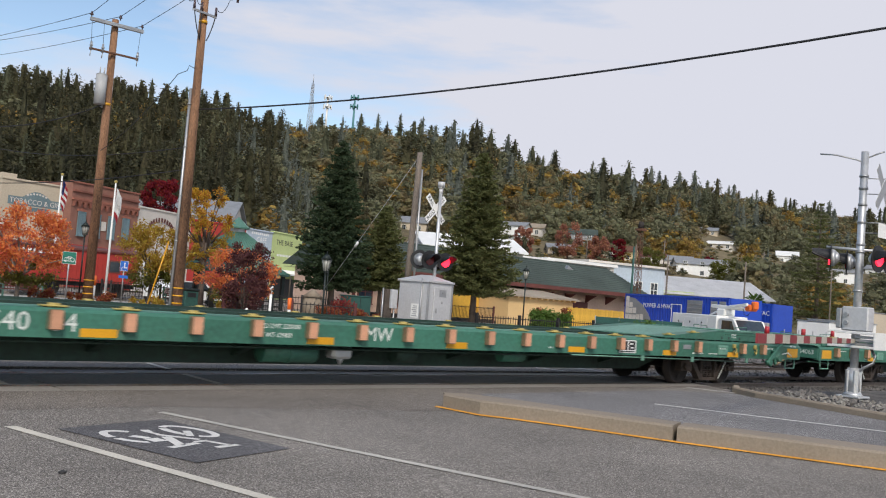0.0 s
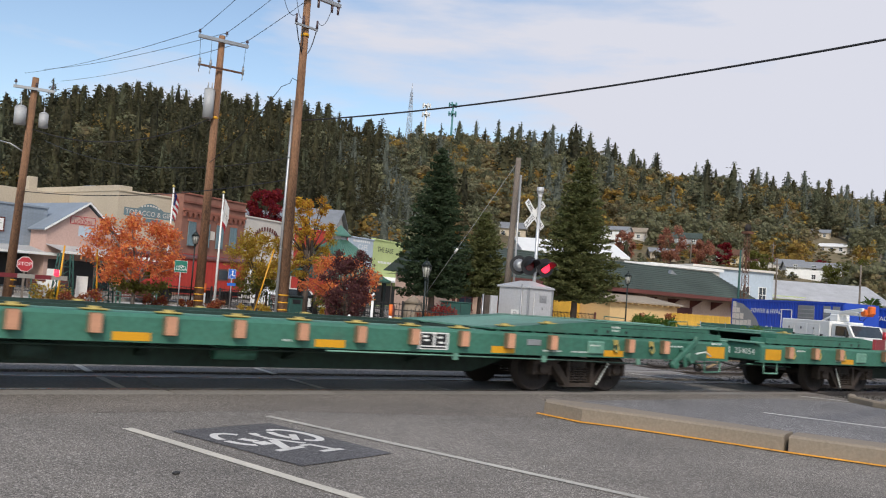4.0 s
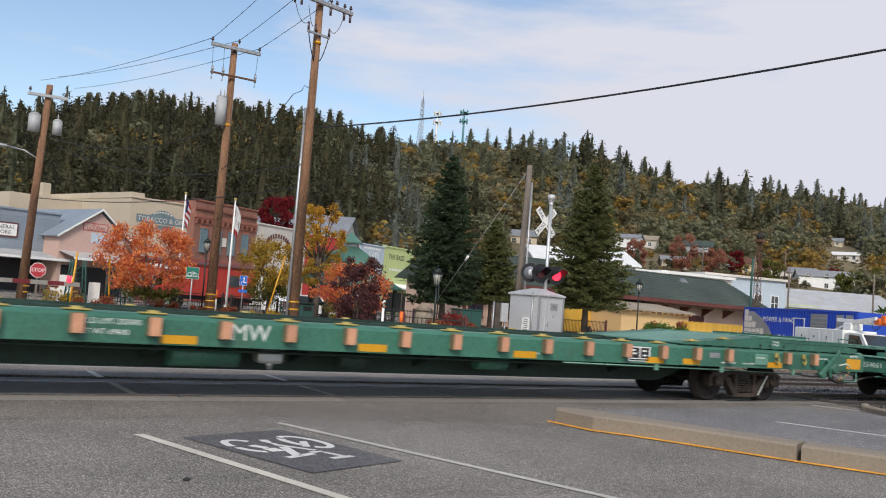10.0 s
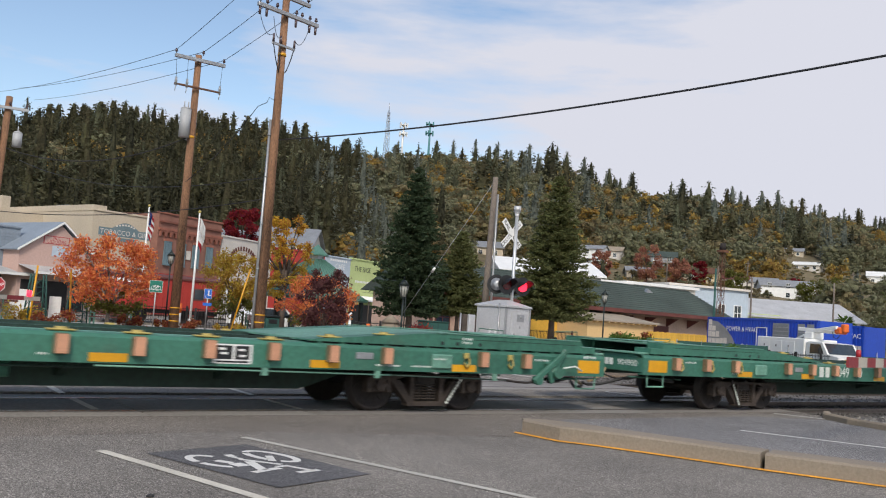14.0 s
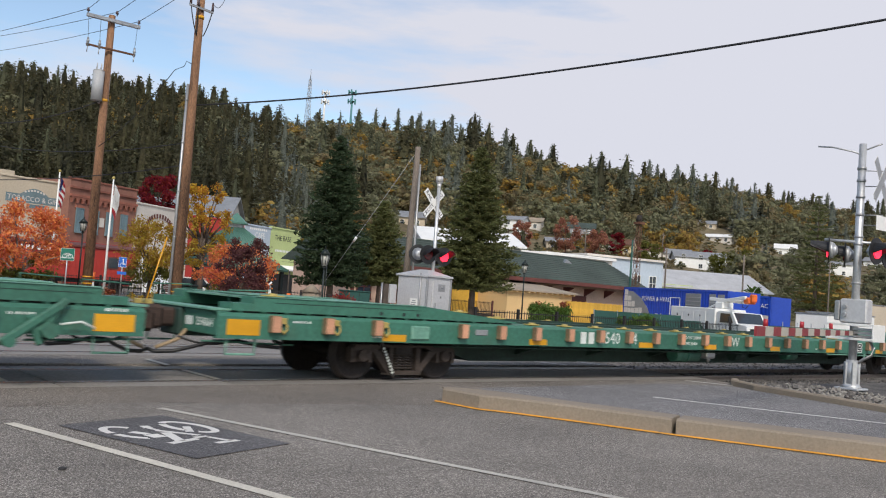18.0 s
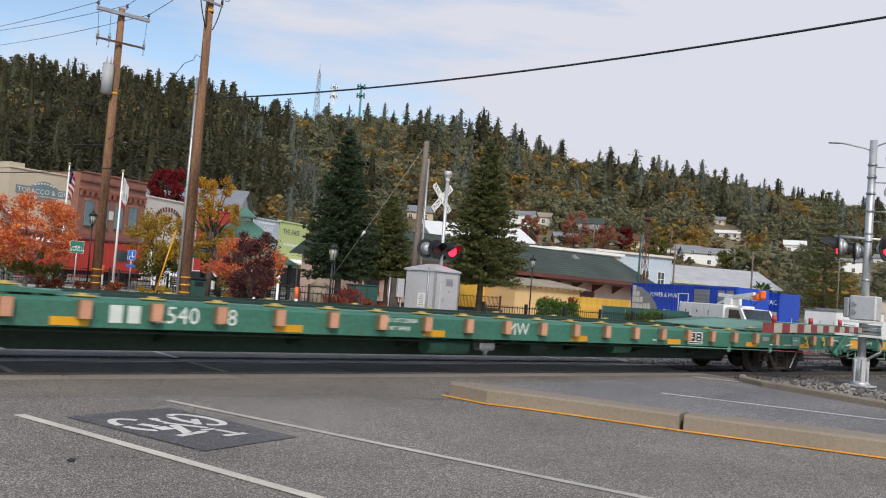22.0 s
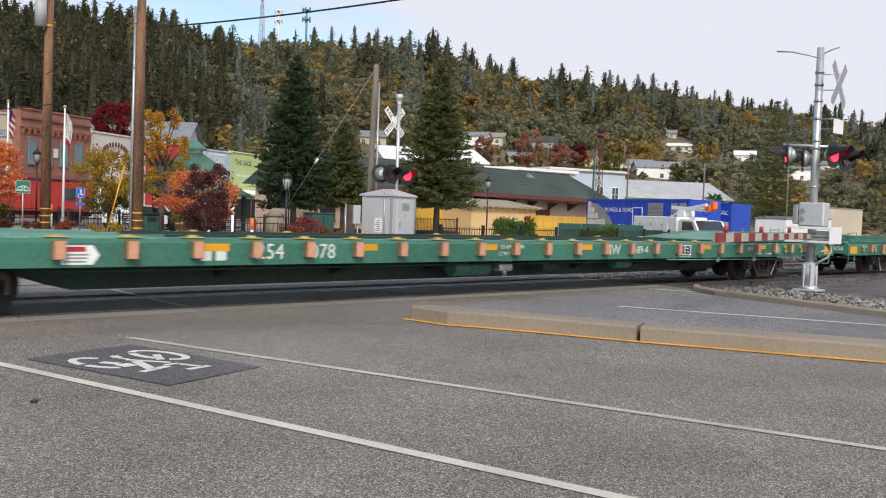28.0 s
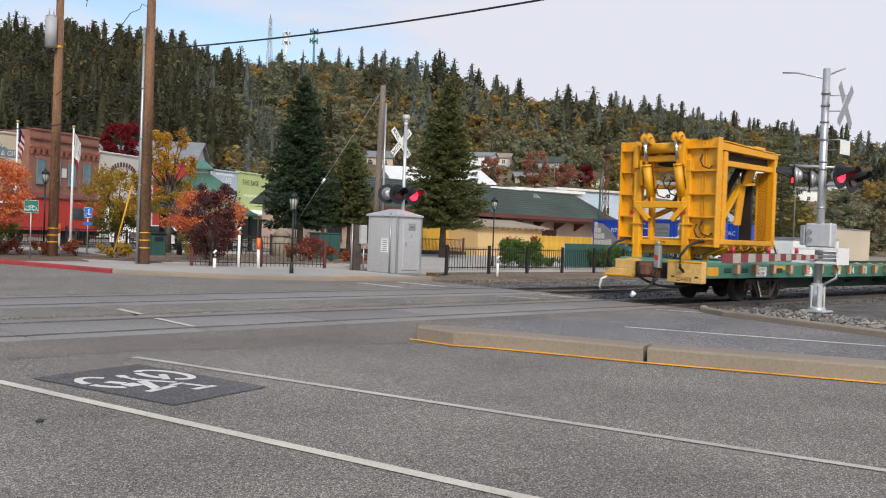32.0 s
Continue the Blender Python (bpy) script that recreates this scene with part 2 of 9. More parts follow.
M["pole_wood"] = material("pole_wood", (0.135, 0.060, 0.032), 0.9, vary=0.55, scale=2.6, fine=26, bump=0.8, stain=0.9, stain_colour=(0.030, 0.020, 0.016), tint=(0.22, 0.115, 0.062), stretch=(3.0, 3.0, 0.35))
M["pole_grey"] = material("weathered_pole", (0.17, 0.14, 0.115), 0.9, vary=0.4, scale=2.2, fine=24, bump=0.6, stain=0.5, stretch=(3.0, 3.0, 0.35))
M["galv"] = material("galvanised_steel", (0.38, 0.385, 0.39), 0.45, 0.7, vary=0.12, scale=4, bump=0.06)
M["ceramic"] = material("insulator_glaze", (0.07, 0.045, 0.05), 0.3, vary=0.2, scale=10)
M["cable"] = material("cable", (0.015, 0.015, 0.018), 0.6, vary=0.2, scale=10)
M["red_lens"] = material("red_lens_lit", (0.5, 0.01, 0.015), 0.3, vary=0.1, bump=0, glow=(1.0, 0.02, 0.05, 2.6))
M["red_off"] = material("red_lens_dark", (0.10, 0.006, 0.008), 0.25, vary=0.1, bump=0)
M["red_refl"] = material("reflective_red", (0.38, 0.02, 0.03), 0.4, vary=0.12, scale=6, bump=0.05)
M["lamp_iron"] = material("dark_green_iron", (0.014, 0.022, 0.02), 0.5, 0.3, vary=0.3, scale=8)
M["lamp_glass"] = material("frosted_lamp_glass", (0.30, 0.30, 0.27), 0.3, vary=0.15, scale=8, bump=0.05)
M["fence_iron"] = material("black_iron_fence", (0.022, 0.02, 0.02), 0.6, 0.3, vary=0.3, scale=6)
M["fence_red"] = material("maroon_post", (0.10, 0.022, 0.02), 0.7, vary=0.3, scale=6)
M["orange"] = material("orange_plastic", (0.72, 0.14, 0.02), 0.5, vary=0.12, scale=6)
M["glass"] = material("dark_glass", (0.03, 0.04, 0.05), 0.08, vary=0.2, scale=1, bump=0.02, spec=0.8)
M["roof_green"] = material("roof_shingle_green", (0.045, 0.065, 0.055), 0.85, vary=0.3, scale=0.8, fine=9, bump=0.5, stain=0.4)
M["metal_green"] = material("green_metal_roof", (0.085, 0.20, 0.155), 0.5, 0.2, vary=0.15, scale=2, bump=0.06)
M["tan_roof"] = material("tan_rolled_roof", (0.30, 0.25, 0.19), 0.9, vary=0.15, scale=1.2, bump=0.3, stain=0.3)
M["cream"] = material("cream_stucco", (0.62, 0.42, 0.20), 0.85, vary=0.1, scale=1.0, fine=10, bump=0.2, stain=0.25, stain_colour=(0.45, 0.3, 0.15))
M["pinkish"] = material("pinkish_siding", (0.52, 0.36, 0.28), 0.8, vary=0.12, scale=1, bump=0.15, stain=0.25)
M["maroon"] = material("maroon_trim", (0.12, 0.035, 0.028), 0.7, vary=0.2, scale=4)
M["ochre"] = material("ochre_boards", (0.62, 0.36, 0.05), 0.8, vary=0.2, scale=3, bump=0.2, random_tint=0.1)
M["brick"] = material("red_brick", (0.27, 0.098, 0.066), 0.85, vary=0.3, scale=1.5, fine=20, bump=0.3, random_tint=0.2)
M["mortar"] = material("mortar", (0.25, 0.115, 0.085), 0.9, vary=0.2, scale=3)
M["beige"] = material("beige_plaster", (0.49, 0.415, 0.315), 0.85, vary=0.12, scale=0.6, fine=8, bump=0.2, stain=0.3, stain_colour=(0.44, 0.37, 0.28))
M["pink_wall"] = material("pink_stucco", (0.484, 0.328, 0.281), 0.85, vary=0.12, scale=0.7, fine=8, bump=0.2, stain=0.3, stain_colour=(0.5, 0.36, 0.32))
M["bluegrey"] = material("bluegrey_boards", (0.211, 0.250, 0.296), 0.75, vary=0.12, scale=1, bump=0.15, random_tint=0.06)
M["corrugated"] = material("corrugated_iron", (0.50, 0.50, 0.50), 0.45, 0.4, vary=0.15, scale=2, bump=0.06, stain=0.3)
M["offwhite"] = material("offwhite_plaster", (0.58, 0.54, 0.49), 0.85, vary=0.12, scale=0.7, fine=8, bump=0.15, stain=0.3, stain_colour=(0.42, 0.38, 0.34))
M["paleblue"] = material("pale_blue_wall", (0.42, 0.49, 0.56), 0.85, vary=0.1, scale=0.7, bump=0.15, stain=0.25)
M["lime"] = material("lime_green_wall", (0.47, 0.55, 0.24), 0.85, vary=0.1, scale=0.7, bump=0.15, stain=0.25)
M["red_car"] = material("caboose_red", (0.34, 0.028, 0.02), 0.6, vary=0.14, scale=1.5, bump=0.08, stain=0.3, stain_colour=(0.2, 0.03, 0.02))
M["teal"] = material("teal_sign", (0.08, 0.23, 0.24), 0.7, vary=0.2, scale=2, stain=0.3)
M["window_blue"] = material("window_shutter", (0.13, 0.20, 0.23), 0.5, vary=0.25, scale=1.5, bump=0.1)
M["blue_box"] = material("container_blue", (0.012, 0.06, 0.42), 0.45, vary=0.12, scale=1.5, bump=0.08, stain=0.2, stain_colour=(0.02, 0.05, 0.25))
M["grey_panel"] = material("grey_louvre", (0.26, 0.27, 0.28), 0.5, 0.3, vary=0.15, scale=3)
M["dumpster"] = material("dark_green_cover", (0.018, 0.075, 0.062), 0.7, vary=0.2, scale=1.5)
M["green_sign"] = material("sign_green", (0.0, 0.13, 0.09), 0.45, vary=0.08, scale=5, bump=0.03)
M["blue_sign"] = material("sign_blue", (0.01, 0.12, 0.50), 0.45, vary=0.08, scale=5, bump=0.03)
M["grey_tank"] = material("grey_tank_paint", (0.36, 0.37, 0.38), 0.5, vary=0.1, scale=3, bump=0.05, stain=0.2)
M["truck_iron"] = material("grimy_cast_iron", (0.052, 0.039, 0.032), 0.8, 0.2, vary=0.4, scale=5, bump=0.3, stain=0.4, stain_colour=(0.11, 0.07, 0.045))
M["bark"] = material("bark", (0.10, 0.075, 0.06), 0.95, vary=0.4, scale=5, bump=0.8)
M["bark_pale"] = material("pale_bark", (0.24, 0.20, 0.17), 0.95, vary=0.3, scale=5, bump=0.5)


def leafy(name, colour, vary=0.35, hue=0.02, broad=0.12):
    m = material(name, colour, 0.75, vary=broad, scale=0.5, bump=0, random_tint=vary * 0.6, flip=hue, spec=0.2)
    n, l = m.node_tree.nodes, m.node_tree.links
    b, out = n["Principled BSDF"], n["Material Output"]
    tr = n.new("ShaderNodeBsdfTranslucent")
    mx = n.new("ShaderNodeMixShader")
    mx.inputs["Fac"].default_value = 0.45
    l.new(b.inputs["Base Color"].links[0].from_socket, tr.inputs["Color"])
    l.new(b.outputs["BSDF"], mx.inputs[1]); l.new(tr.outputs["BSDF"], mx.inputs[2])
    l.new(mx.outputs["Shader"], out.inputs["Surface"])
    return m


M["needle"] = leafy("fir_needles", (0.055, 0.082, 0.042), 0.3)
M["needle_light"] = leafy("young_fir_needles", (0.125, 0.135, 0.052), 0.3)
M["leaf_orange"] = leafy("orange_leaves", (0.70, 0.22, 0.085), 0.35, 0.02)
M["leaf_yellow"] = leafy("yellow_leaves", (0.42, 0.27, 0.045), 0.35, 0.03)
M["leaf_plum"] = leafy("purple_leaves", (0.120, 0.046, 0.046), 0.45, 0.02)
M["leaf_red"] = leafy("crimson_leaves", (0.20, 0.016, 0.024), 0.4, 0.015)
M["leaf_green"] = leafy("shrub_leaves", (0.10, 0.17, 0.035), 0.4)
M["leaf_rust"] = leafy("rusty_shrub_leaves", (0.30, 0.09, 0.045), 0.4, 0.03)
M["hill_conifer"] = leafy("far_conifers", (0.070, 0.069, 0.040), 0.22, 0.012, 0.5)
M["hill_oak"] = leafy("far_oaks", (0.205, 0.205, 0.120), 0.22, 0.02, 0.45)
M["hill_gold"] = leafy("far_gold_oaks", (0.34, 0.225, 0.065), 0.22, 0.015, 0.4)
M["hill_ground"] = material("hill_ground", (0.15, 0.12, 0.065), 0.95, vary=0.4, scale=0.02, fine=0.3, bump=0.3)

# ---------- builders ----------
def part(name, bm, mat, parent=None, label="", smooth=False):
    me = bpy.data.meshes.new(name)
    bm.normal_update()
    bm.to_mesh(me)
    bm.free()
    for m in (mat if isinstance(mat, (list, tuple)) else [mat]):
        me.materials.append(M[m])
    if smooth:
        me.polygons.foreach_set("use_smooth", [True] * len(me.polygons))
    ob = new(name, me)
    if parent is not None:
        ob.parent = parent
    if label:
        ob["label"] = label
    return ob


def share(name, ob, parent, m):
    """Another object on the mesh of ob, at the pose m in its parent's space."""
    o = new(name, ob.data)
    o.parent = parent
    o.matrix_basis = m
    return o


def thing(name, label, category, m=None, group="", kind=""):
    e = new(name)
    e.empty_display_size = 0.2
    if m is not None:
        e.matrix_basis = m
    return tagged(e, label, category, group, kind)


def bmnew():
    return bmesh.new()


def add_box(bm, x0, x1, y0, y1, z0, z1, bevel=0.0, m=None, mi=0):
    vs = [bm.verts.new(v) for v in ((x0, y0, z0), (x1, y0, z0), (x1, y1, z0), (x0, y1, z0), (x0, y0, z1), (x1, y0, z1), (x1, y1, z1), (x0, y1, z1))]
    fs = [bm.faces.new([vs[i] for i in q]) for q in ((3, 2, 1, 0), (4, 5, 6, 7), (0, 1, 5, 4), (1, 2, 6, 5), (2, 3, 7, 6), (3, 0, 4, 7))]
    for f in fs:
        f.material_index = mi
    if bevel:
        es = list({e for f in fs for e in f.edges})
        r = bmesh.ops.bevel(bm, geom=es, offset=bevel, segments=1, affect="EDGES", clamp_overlap=True)
        vs = list({v for v in vs if v.is_valid} | set(r["verts"]))
    if m is not None:
        bmesh.ops.transform(bm, matrix=m, verts=[v for v in vs if v.is_valid])
    return bm


def box(x0, x1, y0, y1, z0, z1, bevel=0.0, m=None):
    return add_box(bmnew(), x0, x1, y0, y1, z0, z1, bevel, m)


def add_tube(bm, a, b, r0, r1=None, seg=10, caps=True, mi=0):
    """A round bar from a to b."""
    a, b = Vector(a), Vector(b)
    r1 = r0 if r1 is None else r1
    q = (b - a).to_track_quat("Z", "Y").to_matrix()
    rings = []
    for p, r in ((a, r0), (b, r1)):
        rings.append([bm.verts.new(p + q @ Vector((r * math.cos(2 * math.pi * k / seg), r * math.sin(2 * math.pi * k / seg), 0))) for k in range(seg)])
    for k in range(seg):
        f = bm.faces.new((rings[0][k], rings[0][(k + 1) % seg], rings[1][(k + 1) % seg], rings[1][k]))
        f.smooth, f.material_index = True, mi
    if caps:
        bm.faces.new(rings[0][::-1]).material_index = mi
        bm.faces.new(rings[1]).material_index = mi
    return bm


def tube(a, b, r0, r1=None, seg=10):
    return add_tube(bmnew(), a, b, r0, r1, seg)


def add_path(bm, pts, r, seg=6, mi=0):
    """A hose or cable through the points."""
    pts = [Vector(p) for p in pts]
    rings = []
    for i, p in enumerate(pts):
        d = (pts[min(i + 1, len(pts) - 1)] - pts[max(i - 1, 0)]).normalized()
        q = d.to_track_quat("Z", "Y").to_matrix()
        rings.append([bm.verts.new(p + q @ Vector((r * math.cos(2 * math.pi * k / seg), r * math.sin(2 * math.pi * k / seg), 0))) for k in range(seg)])
    for a, b in zip(rings, rings[1:]):
        for k in range(seg):
            f = bm.faces.new((a[k], a[(k + 1) % seg], b[(k + 1) % seg], b[k]))
            f.smooth, f.material_index = True, mi
    bm.faces.new(rings[0][::-1]); bm.faces.new(rings[-1])
    return bm


def sag(a, b, drop, n=14):
    a, b = Vector(a), Vector(b)
    return [a.lerp(b, k / n) - Vector((0, 0, drop * 4 * (k / n) * (1 - k / n))) for k in range(n + 1)]


def add_prism(bm, profile, x0, x1, mi=0, axis="x"):
    """A profile of (y, z) drawn along x, or of (x, z) drawn along y."""
    ring = []
    for x in (x0, x1):
        ring.append([bm.verts.new((x, p[0], p[1]) if axis == "x" else (p[0], x, p[1])) for p in profile])
    n = len(profile)
    fs = [bm.faces.new((ring[0][k], ring[0][(k + 1) % n], ring[1][(k + 1) % n], ring[1][k])) for k in range(n)]
    fs += [bm.faces.new(ring[0][::-1]), bm.faces.new(ring[1])]
    for f in fs:
        f.material_index = mi
    bmesh.ops.recalc_face_normals(bm, faces=fs)
    return bm


def prism(profile, x0, x1, axis="x"):
    return add_prism(bmnew(), profile, x0, x1, 0, axis)


def sheet(points, z, thick=0.0):
    """A flat polygon at height z, with its edge going down by thick."""
    bm = bmnew()
    top = [bm.verts.new((x, y, z)) for x, y in points]
    bm.faces.new(top)
    if thick:
        low = [bm.verts.new((x, y, z - thick)) for x, y in points]
        for k in range(len(points)):
            bm.faces.new((top[k], low[k], low[(k + 1) % len(points)], top[(k + 1) % len(points)]))
    bmesh.ops.recalc_face_normals(bm, faces=bm.faces[:])
    if bm.faces[0].normal.z < 0:
        bmesh.ops.reverse_faces(bm, faces=bm.faces[:])
    return bm


def lettering(name, text, size, mat, parent, m, depth=0.004, label=""):
    """Raised letters standing in the plane x right, z up of m, centred."""
    cu = bpy.data.curves.new(name, "FONT")
    cu.body, cu.size, cu.extrude = text, size, depth
    cu.align_x, cu.align_y = "CENTER", "CENTER"
    cu.resolution_u = 2
    tmp = bpy.data.objects.new(name, cu)
    scene.collection.objects.link(tmp)
    me = bpy.data.meshes.new_from_object(tmp.evaluated_get(bpy.context.evaluated_depsgraph_get()))
    bpy.data.objects.remove(tmp)
    bpy.data.curves.remove(cu)
    me.materials.clear()
    me.materials.append(M[mat])
    me.transform(pose(0, 0, 0, 90, 0, 0))
    ob = new(name, me)
    ob.parent = parent
    ob.matrix_basis = m
    if label:
        ob["label"] = label
    return ob

# ---------- ground, road, railway ----------
TRACK_1, TRACK_2, GAUGE = 13.03, 17.40, 0.753


def flat(name, pts, z, mat, label, category, thick=0.0, parent=None):
    ob = part(name, sheet(pts, z, thick), mat, parent)
    return tagged(ob, label, category, kind="structure") if parent is None else ob


flat("ground", [(-1500, -1500), (3000, -1500), (3000, 3000), (-1500, 3000)], -0.16, "ground", "dry brown earth ground reaching to the foot of the wooded hill", "ground")
# the street: near part, crossing strip and far part
flat("road", [(-60, -40), (15.0, -40), (15.3, 2.0), (16.35, 6.1), (17.65, 10.3), (18.4, 11.0), (18.6, 11.72), (-60, 11.72)], 0.0, "asphalt", "worn grey asphalt street with exposed stone chips", "road", 0.3)
flat("road_strip", [(-60, 14.62), (19.0, 14.62), (19.2, 16.05), (-60, 16.05)], -0.004, "asphalt", "asphalt strip between the two railway tracks", "road", 0.3)
flat("road_far", [(-60, 18.74), (19.4, 18.74), (19.6, 21.7), (16.2, 21.95), (13.4, 23.4), (11.9, 25.6), (11.0, 28.6), (10.0, 32.1), (7.0, 45), (7.0, 64), (-60, 64)], -0.004, "asphalt", "pale asphalt street beyond the tracks", "road", 0.3)
# lane on the far side of the traffic island
flat("road_patch", [(10.6, 10.9), (9.0, 9.3), (9.5, 7.4), (10.7, 4.6), (12.1, 1.2), (15.4, 1.2), (16.3, 6.1), (17.6, 10.3), (16.0, 11.0)], 0.006, "asphalt_grey", "speckled bluish-grey chip-sealed asphalt lane beside the island", "road")
flat("road_stain", [(-8, 9.9), (4.6, 10.25), (8.3, 9.3), (12.5, 11.0), (18.2, 11.45), (18.5, 11.70), (-8, 11.70)], 0.003, "asphalt_band", "darker band of asphalt beside the crossing panels", "road")


def strip(name, a, b, w, z, mat, label, category="road marking"):
    a, b = Vector(a), Vector(b)
    d = (b - a).normalized()
    n = Vector((-d.y, d.x)) * w / 2
    return flat(name, [tuple(a + n), tuple(b + n), tuple(b - n), tuple(a - n)], z, mat, label, category)


strip("lane_line", (2.72, 9.13), (6.10, -6.0), 0.115, 0.007, "line_cream", "worn white solid line on the asphalt beside the bicycle lane")
strip("lane_line", (4.50, 9.77), (8.82, -6.0), 0.10, 0.007, "white_paint", "worn white solid line on the asphalt beyond the bicycle lane")
strip("lane_line", (13.19, 9.32), (15.0, 5.2), 0.10, 0.012, "stencil_white", "thin white line on the chip-sealed lane")
strip("edge_line", (17.27, 11.40), (17.72, 10.36), 0.085, 0.012, "stencil_white", "short white edge line by the kerb before the tracks")
strip("edge_line", (16.34, 20.90), (16.32, 18.90), 0.14, 0.005, "stencil_white", "white edge line on the street beyond the tracks")
strip("edge_line", (17.96, 20.90), (17.94, 18.90), 0.14, 0.005, "stencil_white", "white edge line on the street beyond the tracks")
strip("edge_line", (16.74, 15.72), (17.08, 14.64), 0.10, 0.005, "stencil_white", "white edge line between the tracks")
for xa, xb in ((3.58, 3.66), (6.60, 6.72)):
    strip("crossing_line", (xa, 12.40), (xa + 0.03, 13.66), 0.11, 0.003, "line_cream", "faded white lane line across the crossing panels")
    strip("crossing_line", (xb - 0.02, 14.36), (xb + 0.03, 15.35), 0.11, 0.005, "line_cream", "faded white lane line between the tracks")
strip("edge_line", (18.42, 15.68), (18.47, 14.64), 0.10, 0.005, "stencil_white", "white edge line between the tracks")

# bicycle stencil on its dark patch; local x along the lane, y across
BIKE = Matrix.Translation((3.90, 8.17, 0.0)) @ pose(0, 0, 0, 0, 0, -74.5)
patch = flat("road_patch", [tuple((BIKE @ Vector((x, y, 0)))[:2]) for x, y in ((-0.92, -0.59), (1.04, -0.62), (0.99, 0.57), (-0.94, 0.68))], 0.008, "asphalt_dark", "dark sealed rectangular patch under the bicycle stencil", "road")


def bike_symbol():
    bm = bmnew()
    def ring(cx, cy, rx, ry, w, a0, a1):
        n = 22
        prev = None
        for k in range(n + 1):
            a = radians(a0 + (a1 - a0) * k / n)
            o = bm.verts.new((cx + rx * math.cos(a), cy + ry * math.sin(a), 0))
            i = bm.verts.new((cx + (rx - w) * math.cos(a), cy + (ry - w) * math.sin(a), 0))
            if prev:
                bm.faces.new((prev[0], o, i, prev[1]))
            prev = (o, i)
    def bar(a, b, w):
        a, b = Vector((*a, 0)), Vector((*b, 0))
        n = Vector((-(b - a).y, (b - a).x, 0)).normalized() * w / 2
        bm.faces.new([bm.verts.new(v) for v in (a + n, b + n, b - n, a - n)])
    # two wheels broken by the stencil's bridges
    ring(-0.23, -0.29, 0.38, 0.215, 0.085, 128, 262)
    ring(-0.23, -0.29, 0.38, 0.215, 0.085, 274, 343)
    ring(-0.20, 0.38, 0.39, 0.205, 0.085, -40, 208)
    ring(-0.20, 0.38, 0.39, 0.205, 0.085, 224, 292)
    bar((-0.23, 0.38), (0.03, 0.20), 0.08)
    bar((-0.47, 0.05), (-0.34, 0.01), 0.09)
    bar((-0.34, 0.00), (-0.20, 0.01), 0.05)
    bar((-0.25, -0.27), (-0.07, -0.21), 0.10)
    bar((-0.05, -0.21), (0.12, -0.22), 0.15)
    bar((-0.20, -0.02), (0.22, 0.15), 0.07)
    bar((-0.06, -0.02), (0.36, -0.20), 0.10)
    bar((0.41, -0.36), (0.35, 0.01), 0.085)
    bar((0.29, 0.02), (0.30, 0.18), 0.07)
    bar((0.31, 0.15), (0.60, 0.19), 0.065)
    bar((0.61, 0.00), (0.61, 0.27), 0.08)
    bmesh.ops.recalc_face_normals(bm, faces=bm.faces[:])
    return bm


stencil = part("bicycle_stencil", bike_symbol(), "stencil_white")
stencil.matrix_basis = Matrix.Translation((0, 0, 0.012)) @ BIKE
tagged(stencil, "white painted bicycle symbol, chipped, on a dark patch", "road marking", kind="structure")


def kerb(name, pts, w, h, mat, label, chamfer=0.03, base=-0.1):
    """A rounded kerb along a line of points, its outer face on the line, its body to the left."""
    bm = bmnew()
    prof = [(0, base), (0.0, h - chamfer), (chamfer, h), (w - chamfer, h), (w, h - chamfer), (w, base)]
    rings = []
    for i, p in enumerate(pts):
        a, b = Vector(pts[max(i - 1, 0)]), Vector(pts[min(i + 1, len(pts) - 1)])
        d = (b - a).normalized()
        n = Vector((-d.y, d.x))
        rings.append([bm.verts.new((p[0] + n.x * u, p[1] + n.y * u, v)) for u, v in prof])
    for a, b in zip(rings, rings[1:]):
        for k in range(len(prof) - 1):
            bm.faces.new((a[k], b[k], b[k + 1], a[k + 1]))
    bm.faces.new(rings[0]); bm.faces.new(rings[-1][::-1])
    bmesh.ops.recalc_face_normals(bm, faces=bm.faces[:])
    return tagged(part(name, bm, mat), label, "kerb", kind="structure")


